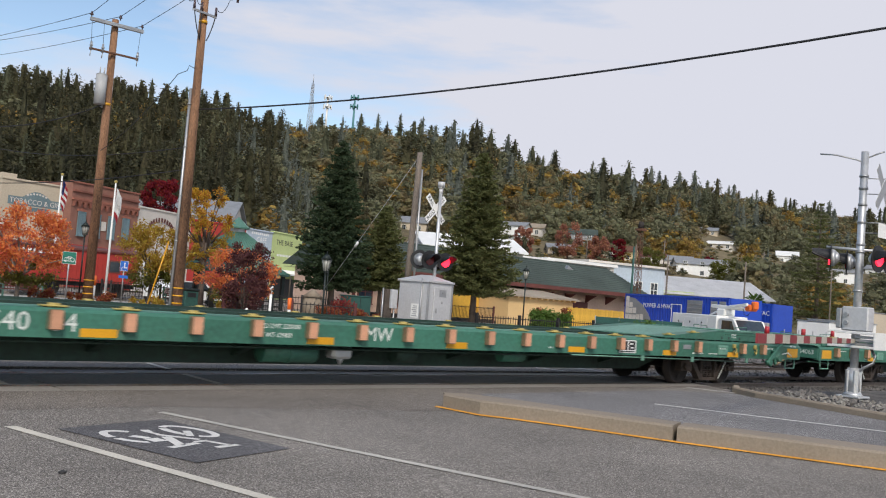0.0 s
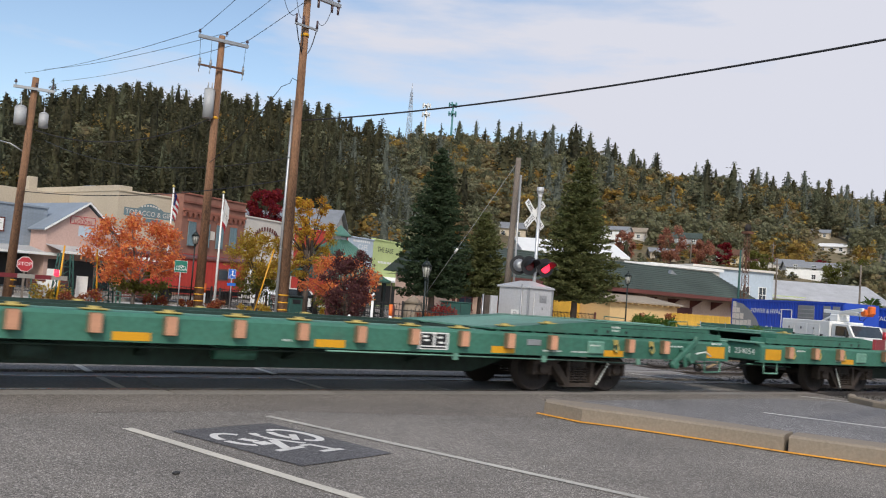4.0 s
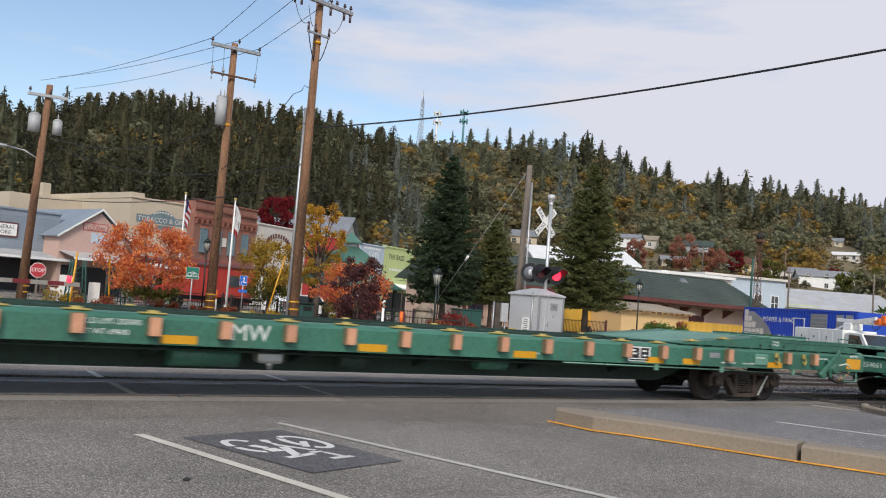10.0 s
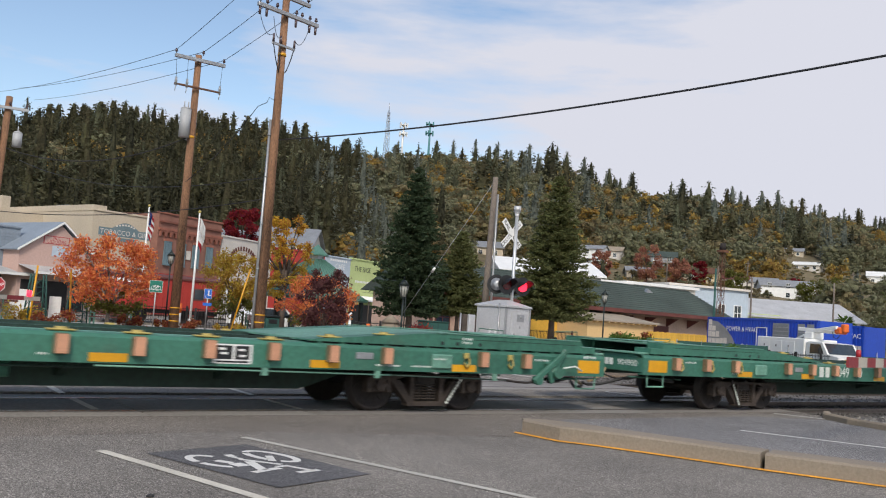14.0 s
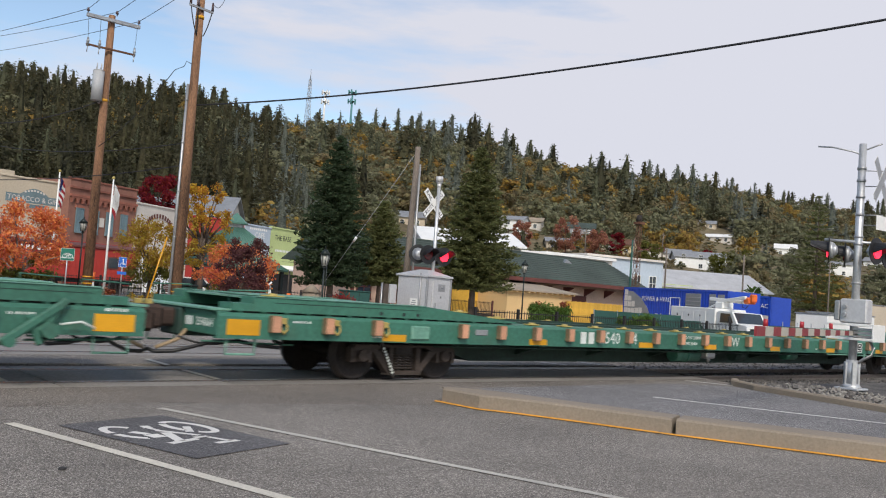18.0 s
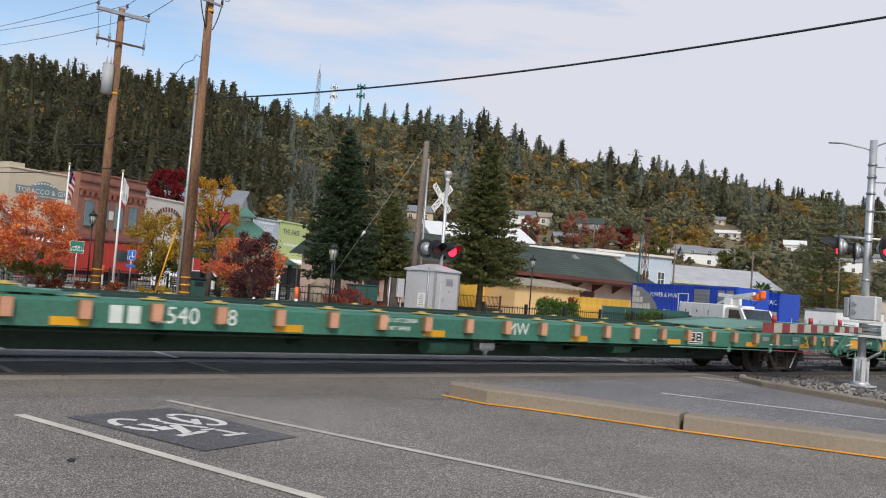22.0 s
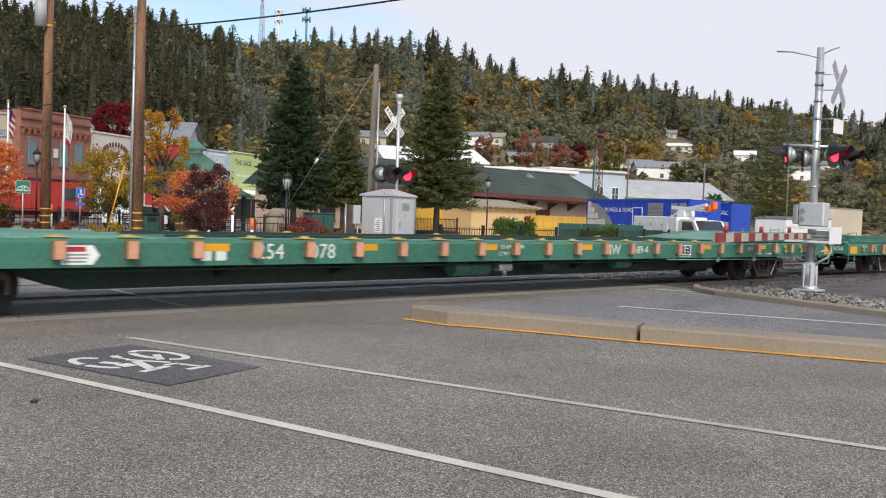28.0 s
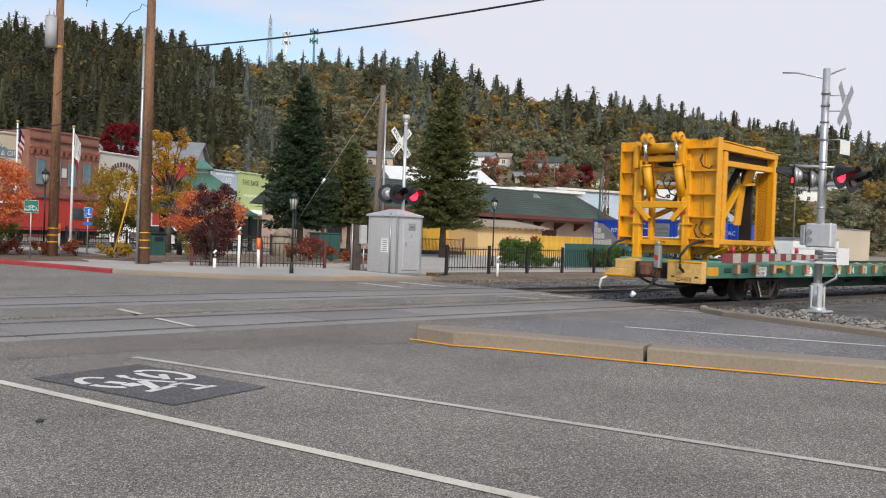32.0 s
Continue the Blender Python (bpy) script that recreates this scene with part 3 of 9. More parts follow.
# the traffic island with its two cast lengths
def island():
    e = thing("traffic_island", "low tan concrete traffic island with yellow-painted foot, cracked at a joint", "kerb", kind="structure")
    near = [(8.52, 9.52), (8.56, 8.82), (8.80, 8.42), (9.10, 7.72), (9.57, 6.47), (10.27, 4.94), (10.68, 4.06), (12.28, 0.2), (13.8, -4.0)]
    def length(a, b):
        bm = bmnew()
        rim = a + b[::-1]
        lo = [bm.verts.new((x, y, -0.1)) for x, y in rim]
        mid = [bm.verts.new((x, y, 0.180)) for x, y in rim]
        hi = [bm.verts.new((x + 0.035 * (1 if (x, y) in a else -1), y + 0.012 * (1 if (x, y) in a else -1), 0.206)) for x, y in rim]
        n = len(rim)
        for k in range(n):
            j = (k + 1) % n
            bm.faces.new((lo[k], lo[j], mid[j], mid[k])); bm.faces.new((mid[k], mid[j], hi[j], hi[k]))
        bm.faces.new(hi)
        bmesh.ops.recalc_face_normals(bm, faces=bm.faces[:])
        return bm
    part("kerb_length", length(near[:5], [(8.66, 9.68), (8.95, 9.50), (9.22, 9.02), (9.58, 7.92), (10.03, 6.66)]), "concrete", e)
    part("kerb_length", length([(9.59, 6.42)] + near[5:], [(10.07, 6.62), (10.86, 5.13), (11.28, 4.27), (12.90, 0.4), (14.45, -4.0)]), "concrete", e)
    # yellow foot
    bm = bmnew()
    foot = [(8.50, 9.64)] + near
    for (x0, y0), (x1, y1) in zip(foot, foot[1:]):
        bm.faces.new([bm.verts.new(v) for v in ((x0 - 0.042, y0 - 0.017, 0.010), (x1 - 0.042, y1 - 0.017, 0.010), (x1 + 0.004, y1, 0.022), (x0 + 0.004, y0, 0.022))])
    bmesh.ops.recalc_face_normals(bm, faces=bm.faces[:])
    part("painted_foot", bm, "yellow_paint", e, "scuffed yellow paint along the foot")


island()
kerb("kerb", [(18.35, 10.75), (17.85, 10.45), (17.40, 9.7), (17.15, 8.6), (16.45, 6.15), (15.6, 3.0), (15.2, 0), (15.0, -30)][::-1], 0.16, 0.13, "concrete", "tan concrete kerb round the rock bed")
flat("rock_bed", [(18.9, 10.6), (18.3, 10.5), (17.55, 9.6), (16.6, 6.1), (15.6, 2), (15.2, -30), (60, -30), (60, 10.3), (22.5, 10.3)], 0.02, "ballast", "dark gravel bed behind the kerb", "ground", 0.2)
kerb("red_kerb", [(11.35, 26.2), (10.9, 28.4), (10.0, 32.1), (8.6, 37.6)], 0.16, 0.13, "red_paint", "red-painted kerb beyond the tracks")
kerb("kerb_far", [(19.9, 21.8), (19.6, 21.75), (16.2, 21.95), (13.6, 23.25), (12.2, 24.9), (11.36, 26.15)], 0.16, 0.12, "concrete", "tan concrete corner kerb beyond the tracks")
strip("kerb_ramp", (16.2, 22.02), (17.8, 21.88), 0.35, 0.125, "yellow_paint", "yellow tactile strip at the dropped kerb", "pavement")
flat("pavement", [(9.9, 33.0), (11.2, 27.0), (12.4, 25.0), (13.8, 23.4), (16.3, 22.1), (19.6, 21.9), (19.9, 25.4), (19.2, 28.0), (15.2, 29.2), (13.4, 34.0), (10.0, 36.2)], 0.105, "sidewalk", "pale concrete pavement at the street corner", "pavement", 0.3)
flat("planting_bed", [(8.75, 38.0), (9.75, 34.0), (10.35, 31.6), (12.6, 31.2), (13.2, 33.6), (15.0, 30.6), (15.4, 36.6), (16.0, 42), (9.0, 43)], 0.13, "soil", "brown bark-mulch planting bed with shrubs", "ground", 0.3)
flat("plaza", [(15.0, 29.2), (19.4, 27.4), (60, 27.4), (60, 46), (8.0, 48), (9, 43), (16, 42)], 0.07, "sidewalk", "concrete plaza in front of the depot", "pavement", 0.3)
flat("planting_bed", [(15.3, 32.2), (26, 31.4), (30, 36), (30, 41), (17, 41.5)], 0.10, "leaf_litter", "reddish mulch bed strewn with leaves", "ground", 0.2)
flat("parking_lot", [(30, 27.2), (160, 27.2), (160, 40), (60, 46), (60, 28.2), (30, 28.2)], -0.10, "asphalt_grey", "worn asphalt car park behind the fence", "road", 0.2)
flat("street", [(7.0, 64), (30, 47), (70, 47), (150, 60), (150, 74), (7, 78)], -0.02, "asphalt", "asphalt main street before the shop fronts", "road", 0.2)

# rails
def rail_length(x0, x1, y, name):
    prof = [(-0.07, -0.17), (0.07, -0.17), (0.07, -0.155), (0.012, -0.135), (0.012, -0.045), (0.036, -0.035), (0.036, -0.006), (0.030, 0.0), (-0.030, 0.0), (-0.036, -0.006), (-0.036, -0.035), (-0.012, -0.045), (-0.012, -0.135), (-0.07, -0.155)]
    e = thing(name, "steel railway rail, rusty sides and polished head", "rail", kind="structure")
    part("rail_body", prism([(y + a, b) for a, b in prof], x0, x1), "rail", e)
    part("rail_head", box(x0, x1, y - 0.028, y + 0.028, 0.0, 0.003), "rail_top", e, "polished running surface")


for c in (TRACK_1, TRACK_2):
    for s in (-1, 1):
        rail_length(-70, 260, c + s * GAUGE, "rail")

# concrete crossing panels, with dark flangeways between
def crossing():
    for c in (TRACK_1, TRACK_2):
        e = thing("crossing_panels", "grey concrete railway crossing panels with dark joints, tyre-stained", "crossing", kind="structure")
        part("panel_bed", box(-62, 18.9, c - 1.33, c + 1.24, -0.3, -0.06), "rubber", e)
        lengths = [(-0.66, 0.66), (-1.31, -0.82), (0.82, 1.22)]
        base = [part("panel", box(-1.205, 1.205, a, b, -0.12, -0.004, 0.012), "panel") for a, b in lengths]
        for o in base:
            o.parent = e
        for k in range(32):
            xc = 17.55 - 2.44 * k if c == TRACK_1 else 18.1 - 2.44 * k
            for o in base:
                if k == 0:
                    o.matrix_basis = pose(xc, c, 0)
                else:
                    share("panel", o, e, pose(xc, c, 0))


crossing()

# ties and ballast beyond the crossing
def ties():
    base = part("railway_tie", box(-0.115, 0.115, -1.3, 1.3, -0.35, -0.175, 0.01), "tie")
    e = thing("track_ties", "row of dark railway ties set in grey ballast", "railway tie", kind="structure")
    base.parent = e
    for c in (TRACK_1, TRACK_2):
        for k in range(70):
            m = pose(19.3 + 0.55 * k, c, 0)
            if c == TRACK_1 and k == 0:
                base.matrix_basis = m
            else:
                share("railway_tie", base, e, m)


ties()
flat("ballast_bed", [(18.95, 10.55), (260, 10.2), (260, 25.6), (24.0, 25.6), (19.6, 21.8)], -0.10, "ballast", "grey crushed-stone ballast along the railway", "ground", 0.15)
flat("gravel_verge", [(19.7, 21.9), (24.0, 25.0), (24, 26.4), (60, 26.4), (160, 26.6), (160, 22.8), (40, 22.4), (24, 21.9)], -0.03, "leaf_litter", "brown gravel and leaf litter along the fence", "ground", 0.15)


def scatter(name, rng, count, place, size, mat, label, category, flat_k=0.7):
    """Loose stones, each an uneven eight-sided lump, joined into one mesh."""
    vs, fs = [], []
    octa = np.array([(1, 0, 0), (0, 1, 0), (-1, 0, 0), (0, -1, 0), (0, 0, 1), (0, 0, -1)], float)
    tri = [(0, 1, 4), (1, 2, 4), (2, 3, 4), (3, 0, 4), (1, 0, 5), (2, 1, 5), (3, 2, 5), (0, 3, 5)]
    for _ in range(count):
        x, y, z = place(rng)
        s = size(rng)
        a = rng.uniform(0, 6.28)
        p = octa * rng.uniform(0.6, 1.2, (6, 1)) * (s, s * rng.uniform(0.6, 1), s * flat_k)
        p = p + rng.uniform(-0.25, 0.25, (6, 3)) * s
        q = np.column_stack((p[:, 0] * math.cos(a) - p[:, 1] * math.sin(a) + x, p[:, 0] * math.sin(a) + p[:, 1] * math.cos(a) + y, p[:, 2] + z))
        b = len(vs)
        vs.extend(q.tolist())
        fs.extend([(b + i, b + j, b + k) for i, j, k in tri])
    me = bpy.data.meshes.new(name)
    me.from_pydata(vs, [], fs)
    me.materials.append(M[mat])
    return tagged(new(name, me), label, category, kind="stuff")


def bal(r):
    x = 18.9 + 42 * r.random() ** 1.6
    y = r.choice([r.uniform(10.6, 12.0), r.uniform(12.4, 13.65), r.uniform(14.0, 16.5), r.uniform(16.8, 18.0), r.uniform(18.3, 22.6), r.uniform(18.3, 22.6)])
    return x, y, -0.095


rs = np.random.default_rng(5)
scatter("ballast_stones", rs, 9000, bal, lambda r: r.uniform(0.025, 0.06), "ballast", "loose crushed grey ballast stones", "stones")
M["cobble"] = material("river_rock", (0.175, 0.160, 0.142), 0.8, vary=0.35, scale=3, bump=0.3, random_tint=0.5, flip=0.03)
def rock_place(r):
    y = r.uniform(5.0, 10.2)
    x0 = 16.55 + (y - 6.1) * 0.25
    return x0 + r.uniform(0.12, 2.6), y, 0.05


scatter("rock_border", rs, 620, rock_place, lambda r: r.uniform(0.04, 0.11), "cobble", "rounded grey and tan rocks behind the kerb round the signal mast", "stones", 0.62)

pb = bmnew()
bmesh.ops.create_icosphere(pb, subdivisions=1, radius=0.028, matrix=pose(2.48, 6.96, 0.012) @ Matrix.Diagonal((1.3, 0.8, 0.6, 1.0)))
tagged(part("road_pebble", pb, "rubber"), "small dark stone lying on the asphalt", "stone")

# ---------- the wooded hill ----------
HILL_AZ = [-60, -45, -30.7, -28.4, -26, -22.5, -20.5, -15.4, -13.2, -11.5, -9.6, -7.5, -5.0, -2.1, 2.6, 4.5, 6.2, 9.7, 11.7, 14.4, 16.9, 19.4, 22.1, 26, 40, 60]
HILL_EL = [0.12, 0.15, 0.172, 0.186, 0.198, 0.203, 0.200, 0.208, 0.192, 0.190, 0.186, 0.192, 0.196, 0.192, 0.192, 0.174, 0.169, 0.164, 0.154, 0.153, 0.146, 0.137, 0.129, 0.117, 0.09, 0.07]
HILL_R = np.interp(HILL_AZ, [-60, -27, -16.5, -9, -3, 5.5, 16, 26, 60], [300, 340, 390, 480, 540, 570, 640, 720, 800])
HILL_F = np.interp(HILL_AZ, [-60, -20, -9, 2, 16, 26, 60], [120, 130, 165, 185, 210, 230, 240])


def hill_z(az, r):
    el, R, F = np.interp(az, HILL_AZ, HILL_EL), np.interp(az, HILL_AZ, HILL_R), np.interp(az, HILL_AZ, HILL_F)
    top = el * R - 13.5
    k = np.clip((r - F) / (R - F), 0, 1.6)
    rise = np.where(k < 1, k ** 1.08 * (1.06 - 0.06 * k), 1.0 - 0.35 * (k - 1) ** 2)
    return top * rise - 0.3


def hill_xy(az, r):
    a = np.radians(48.93 - az)
    return r * np.cos(a), r * np.sin(a)


def build_hill():
    A, Rr = np.linspace(-60, 60, 90), np.linspace(0, 1.55, 40)
    vs = []
    for a in A:
        R, F = np.interp(a, HILL_AZ, HILL_R), np.interp(a, HILL_AZ, HILL_F)
        for k in Rr:
            r = F + (R - F) * k
            x, y = hill_xy(a, r)
            z = float(hill_z(a, r))
            n = noise.noise(Vector((x * 0.013, y * 0.013, 0))) * (5 if a < -6 or k > 0.55 else 0.8) * min(1, k * 3)
            vs.append((x, y, z + n - (0.4 if k == 0 else 0)))
    m = len(Rr)
    fs = [(i * m + j, i * m + j + 1, (i + 1) * m + j + 1, (i + 1) * m + j) for i in range(len(A) - 1) for j in range(m - 1)]
    me = bpy.data.meshes.new("hill")
    me.from_pydata(vs, [], fs)
    me.materials.append(M["hill_ground"])
    me.polygons.foreach_set("use_smooth", [True] * len(me.polygons))
    me.update()
    if me.polygons[0].normal.z < 0:
        me.flip_normals()
    tagged(new("hill", me), "steep hillside of dry grass and brush under the forest", "hill", kind="structure")


build_hill()


def conifer_template(rng, quads, slim=0.2, low=0.08, power=0.8, lumps=9, tuft=1.0, core=0.42):
    """A conifer one unit high: needle tufts spread over an uneven, lumpy cone round a thin trunk. Returns quads as (n, 4, 3)."""
    q = []
    la, lh, lw = rng.uniform(0, 6.28, lumps), rng.uniform(low, 0.9, lumps), rng.uniform(-0.3, 0.42, lumps)
    for _ in range(quads):
        h = low + (1.0 - low) * (1 - rng.random() ** 0.66)
        if rng.random() < 0.10:
            h = rng.uniform(0.80, 1.0)
        a = rng.uniform(0, 6.28)
        env = slim * ((1 - h) / (1 - low)) ** power * min(1.0, 0.55 + (h - low) * 5)
        bump = sum(w * math.exp(-((h - c) / 0.10) ** 2 - ((a - t + 3.14) % 6.28 - 3.14) ** 2 / 0.7) for t, c, w in zip(la, lh, lw))
        tier = 0.80 + 0.20 * math.cos(h * 75 + 2 * a)
        r = (env * (1 + bump) * tier + 0.008) * rng.uniform(0.55, 1.16)
        d = np.array((math.cos(a), math.sin(a), 0))
        p = d * r + np.array((0, 0, h - 0.25 * r))
        out = d * rng.uniform(0.7, 1.1) + np.array((0, 0, rng.uniform(-0.55, 0.25))) + rng.normal(size=3) * 0.25
        out /= np.linalg.norm(out)
        side = np.cross(out, np.array((0, 0, 1.0)) + rng.normal(size=3) * 0.5)
        side /= np.linalg.norm(side) + 1e-6
        s = (0.020 + 0.15 * env) * tuft * rng.uniform(0.7, 1.3)
        q.append((p - out * s * 0.9, p - side * s * 0.7, p + out * s, p + side * s * 0.7))
    # a closed inner body, so that the crown is not hollow
    hs = np.linspace(low, 0.97, 7)
    rs = [core * slim * ((1 - h) / (1 - low)) ** power * min(1.0, 0.55 + (h - low) * 5) + 0.002 for h in hs]
    for h0, h1, r0, r1 in zip(hs, hs[1:], rs, rs[1:]):
        wob = rng.uniform(0.55, 1.25, 8)
        wob[7] = wob[0]
        for k in range(7):
            a0, a1 = k * 2 * math.pi / 7 + h0, (k + 1) * 2 * math.pi / 7 + h0
            q.append(tuple(np.array((r * math.cos(a), r * math.sin(a), h)) for r, a, h in ((r0 * wob[k], a0, h0), (r0 * wob[k + 1], a1, h0), (r1 * wob[k + 1], a1, h1), (r1 * wob[k], a0, h1))))
    q.append((np.array((-.006, 0, 0)), np.array((.006, 0, 0)), np.array((.002, 0, .93)), np.array((-.002, 0, .93))))
    q.append((np.array((0, -.006, 0)), np.array((0, .006, 0)), np.array((0, .002, .93)), np.array((0, -.002, .93))))
    return np.array(q)


def crown_template(rng, blobs, quads, wide=0.36, low=0.28, leaf=0.055):
    """A broad crown one unit high: small leaf faces spread through uneven clumps, with gaps. Returns quads."""
    q = []
    cs = []
    for b in range(blobs):
        a, rr = rng.uniform(0, 6.28), wide * 0.62 * math.sqrt(rng.random())
        cs.append((np.array((rr * math.cos(a), rr * math.sin(a), rng.uniform(low + 0.12, 0.86))), rng.uniform(0.10, 0.2)))
    # each clump has a rough inner body
    for c, r in cs:
        for ax in range(3):
            for sg in (-1, 1):
                n, u, v = np.roll((sg, 0, 0), ax), np.roll((0, 1, 0), ax), np.roll((0, 0, 1), ax)
                k = r * 0.42
                q.append(tuple(c + (n * 1.0 + u * i + v * j) * k * rng.uniform(0.8, 1.15) for i, j in ((-0.6, -0.6), (0.6, -0.6), (0.6, 0.6), (-0.6, 0.6))))
    for _ in range(quads):
        c, r = cs[rng.integers(len(cs))]
        d = rng.normal(size=3)
        d /= np.linalg.norm(d)
        p = c + d * r * rng.uniform(0.55, 1.05)
        u = rng.normal(size=3); u -= d * u.dot(d) * 0.9
        u /= np.linalg.norm(u)
        v = np.cross(d, u); v /= np.linalg.norm(v) + 1e-6
        s = leaf * rng.uniform(0.6, 1.5)
        q.append((p - u * s, p - v * s * 0.7, p + u * s, p + v * s * 0.8))
    return np.array(q)


def plant(name, templates, spots, mat, label, category="trees"):
    """Many plants in one mesh: spots of x, y, z, height, width factor, turn."""
    out = []
    for i, (x, y, z, h, w, a) in enumerate(spots):
        t = templates[i % len(templates)]
        c, s = math.cos(a), math.sin(a)
        p = t.reshape(-1, 3)
        out.append(np.column_stack(((p[:, 0] * c - p[:, 1] * s) * h * w + x, (p[:, 0] * s + p[:, 1] * c) * h * w + y, p[:, 2] * h + z)))
    v = np.concatenate(out)
    me = bpy.data.meshes.new(name)
    n = len(v) // 4
    me.vertices.add(len(v)); me.vertices.foreach_set("co", v.ravel())
    me.loops.add(len(v)); me.loops.foreach_set("vertex_index", np.arange(len(v)))
    me.polygons.add(n); me.polygons.foreach_set("loop_start", np.arange(n) * 4)
    me.update(calc_edges=True)
    me.materials.append(M[mat])
    return tagged(new(name, me), label, category, kind="stuff")


def forest(clear):
    rng = np.random.default_rng(11)
    con = [conifer_template(rng, 230, slim=rng.uniform(0.20, 0.30), power=rng.uniform(0.55, 0.85), tuft=0.85) for _ in range(9)]
    pine = [conifer_template(rng, 200, slim=rng.uniform(0.20, 0.28), low=0.28, power=0.42, lumps=14, tuft=0.85) for _ in range(6)]
    # finer crowns for the slope that stands nearest
    con_near = [conifer_template(rng, 500, slim=rng.uniform(0.20, 0.31), power=rng.uniform(0.5, 0.85), lumps=18, tuft=0.52, core=0.26) for _ in range(8)]
    pine_near = [conifer_template(rng, 440, slim=rng.uniform(0.22, 0.30), low=0.22, power=0.45, lumps=22, tuft=0.54, core=0.26) for _ in range(6)]
    oak = [crown_template(rng, 17, 250, wide=0.42, low=0.16, leaf=0.036) for _ in range(8)]
    brush = [crown_template(rng, 6, 70, wide=0.5, low=0.1, leaf=0.09) for _ in range(5)]
    oak_near = [crown_template(rng, 16, 330, leaf=0.034) for _ in range(6)]
    groups = {(k, n): [] for k in ("conifer", "light", "blue", "pine", "oak", "gold", "brown") for n in (False, True)}
    for _ in range(3500):
        az = rng.uniform(-34, 31)
        R, F = np.interp(az, HILL_AZ, HILL_R), np.interp(az, HILL_AZ, HILL_F)
        k = rng.random() ** 0.8 * 1.03
        r = F + (R - F) * k
        x, y = hill_xy(az, r)
        z = float(hill_z(az, r))
        # open slope with houses low on the right
        if az > -1 and k < 0.30 and rng.random() < 0.62 - k:
            t = rng.random()
            groups["oak" if t < 0.4 else ("brown" if t < 0.8 else "gold"), False].append((x, y, z - 0.8, rng.uniform(3, 6), 1.5, rng.uniform(0, 6.28)))
            continue
        if any(abs(az - ha) < hw and hr - 75 < r < hr + 6 for ha, hr, hw in clear):
            continue
        clump = noise.noise(Vector((x * 0.014, y * 0.014, 3.0)))
        near = az < -8 and k < 0.85
        # conifers fill the slope above the shops; oaks, with groves of conifers, the long slope beyond
        side = float(np.interp(az, [-16, -7], [1.0, 0.0]))
        p_con = 0.12 + 0.54 * side + 0.75 * clump + (0.26 if k > 0.88 and 0 < az < 14 else 0)
        a, w = rng.uniform(0, 6.28), rng.uniform(0.8, 1.25)
        if rng.random() < p_con:
            h = rng.uniform(8, 19) if side > 0.5 else rng.uniform(9, 21)
            h *= 1.3 if rng.random() < 0.12 and k < 0.8 else 1.0
            kind = ("conifer" if rng.random() < 0.25 + 0.55 * side else "light") if rng.random() < 0.5 else ("blue" if rng.random() < 0.75 - 0.75 * side else "pine")
            groups[kind, near].append((x, y, z - 0.5, h, w, a))
        else:
            h = rng.uniform(7, 14)
            t = rng.random() + 0.45 * noise.noise(Vector((x * 0.02, y * 0.02, 9.0)))
            kind = "oak" if t < 0.58 else ("gold" if t > 0.82 else "brown")
            groups[kind, near].append((x, y, z - 1.5, h, w * 1.25, a))
    # low brush over the open ground between the houses
    low = {"oak": [], "brown": [], "gold": []}
    for _ in range(1100):
        az = rng.uniform(-3, 36)
        R, F = np.interp(az, HILL_AZ, HILL_R), np.interp(az, HILL_AZ, HILL_F)
        r = F + (R - F) * rng.uniform(0, 0.42)
        x, y = hill_xy(az, r)
        t = rng.random()
        low["oak" if t < 0.45 else ("brown" if t < 0.85 else "gold")].append((x, y, float(hill_z(az, r)) - 0.4, rng.uniform(1.6, 2.6), 2.0, rng.uniform(0, 6.28)))
    for k, label in (("oak", "low olive brush on the open slope"), ("brown", "low brownish brush on the open slope"), ("gold", "low golden brush on the open slope")):
        plant("hill_brush", brush, low[k], "hill_" + k, label, "bushes")
    for near in (False, True):
        c, p, o = (con_near, pine_near, oak_near) if near else (con, pine, oak)
        where = "nearer slope" if near else "far slope"
        plant("hill_conifers", c, groups["conifer", near], "hill_conifer", "dark green conifers covering the " + where)
        plant("hill_conifers", c, groups["light", near], "hill_light", "mid-green conifers with a sunlit tone in their colour on the " + where)
        plant("hill_conifers", c, groups["blue", near], "hill_blue", "grey-green conifers, paled in colour for haze, scattered over the " + where)
        plant("hill_pines", p, groups["pine", near], "hill_pine", "open-crowned olive pines on the " + where)
        plant("hill_oaks", o, groups["oak", near], "hill_oak", "olive-green oaks among conifers on the " + where)
        plant("hill_oaks", o, groups["gold", near], "hill_gold", "golden autumn oaks among conifers on the " + where)
        plant("hill_oaks", o, groups["brown", near], "hill_brown", "brownish-green autumn oaks on the " + where)


# lighter copy of the conifer green, its sunlit tone held in the colour
M["hill_light"] = leafy("sunlit_tone_conifers", (0.125, 0.132, 0.080), 0.2, 0.012, 0.4)
# paler and greyer base colour stands in for distance haze
M["hill_blue"] = leafy("hazed_greygreen_conifers", (0.170, 0.188, 0.155), 0.2, 0.01, 0.35)
M["hill_pine"] = leafy("far_pines", (0.090, 0.084, 0.044), 0.2, 0.015, 0.45)
M["hill_brown"] = leafy("far_brown_oaks", (0.235, 0.195, 0.105), 0.2, 0.02, 0.45)


def on_hill(az, el):
    """Where the hill's ground meets the sight line of that azimuth (degrees) and slope."""
    r = float(np.interp(az, HILL_AZ, HILL_F)) + 3
    while r < 700 and (float(hill_z(az, r)) - EYE) / r < el:
        r += 2
    x, y = hill_xy(az, r)
    return float(x), float(y), float(hill_z(az, r)), r


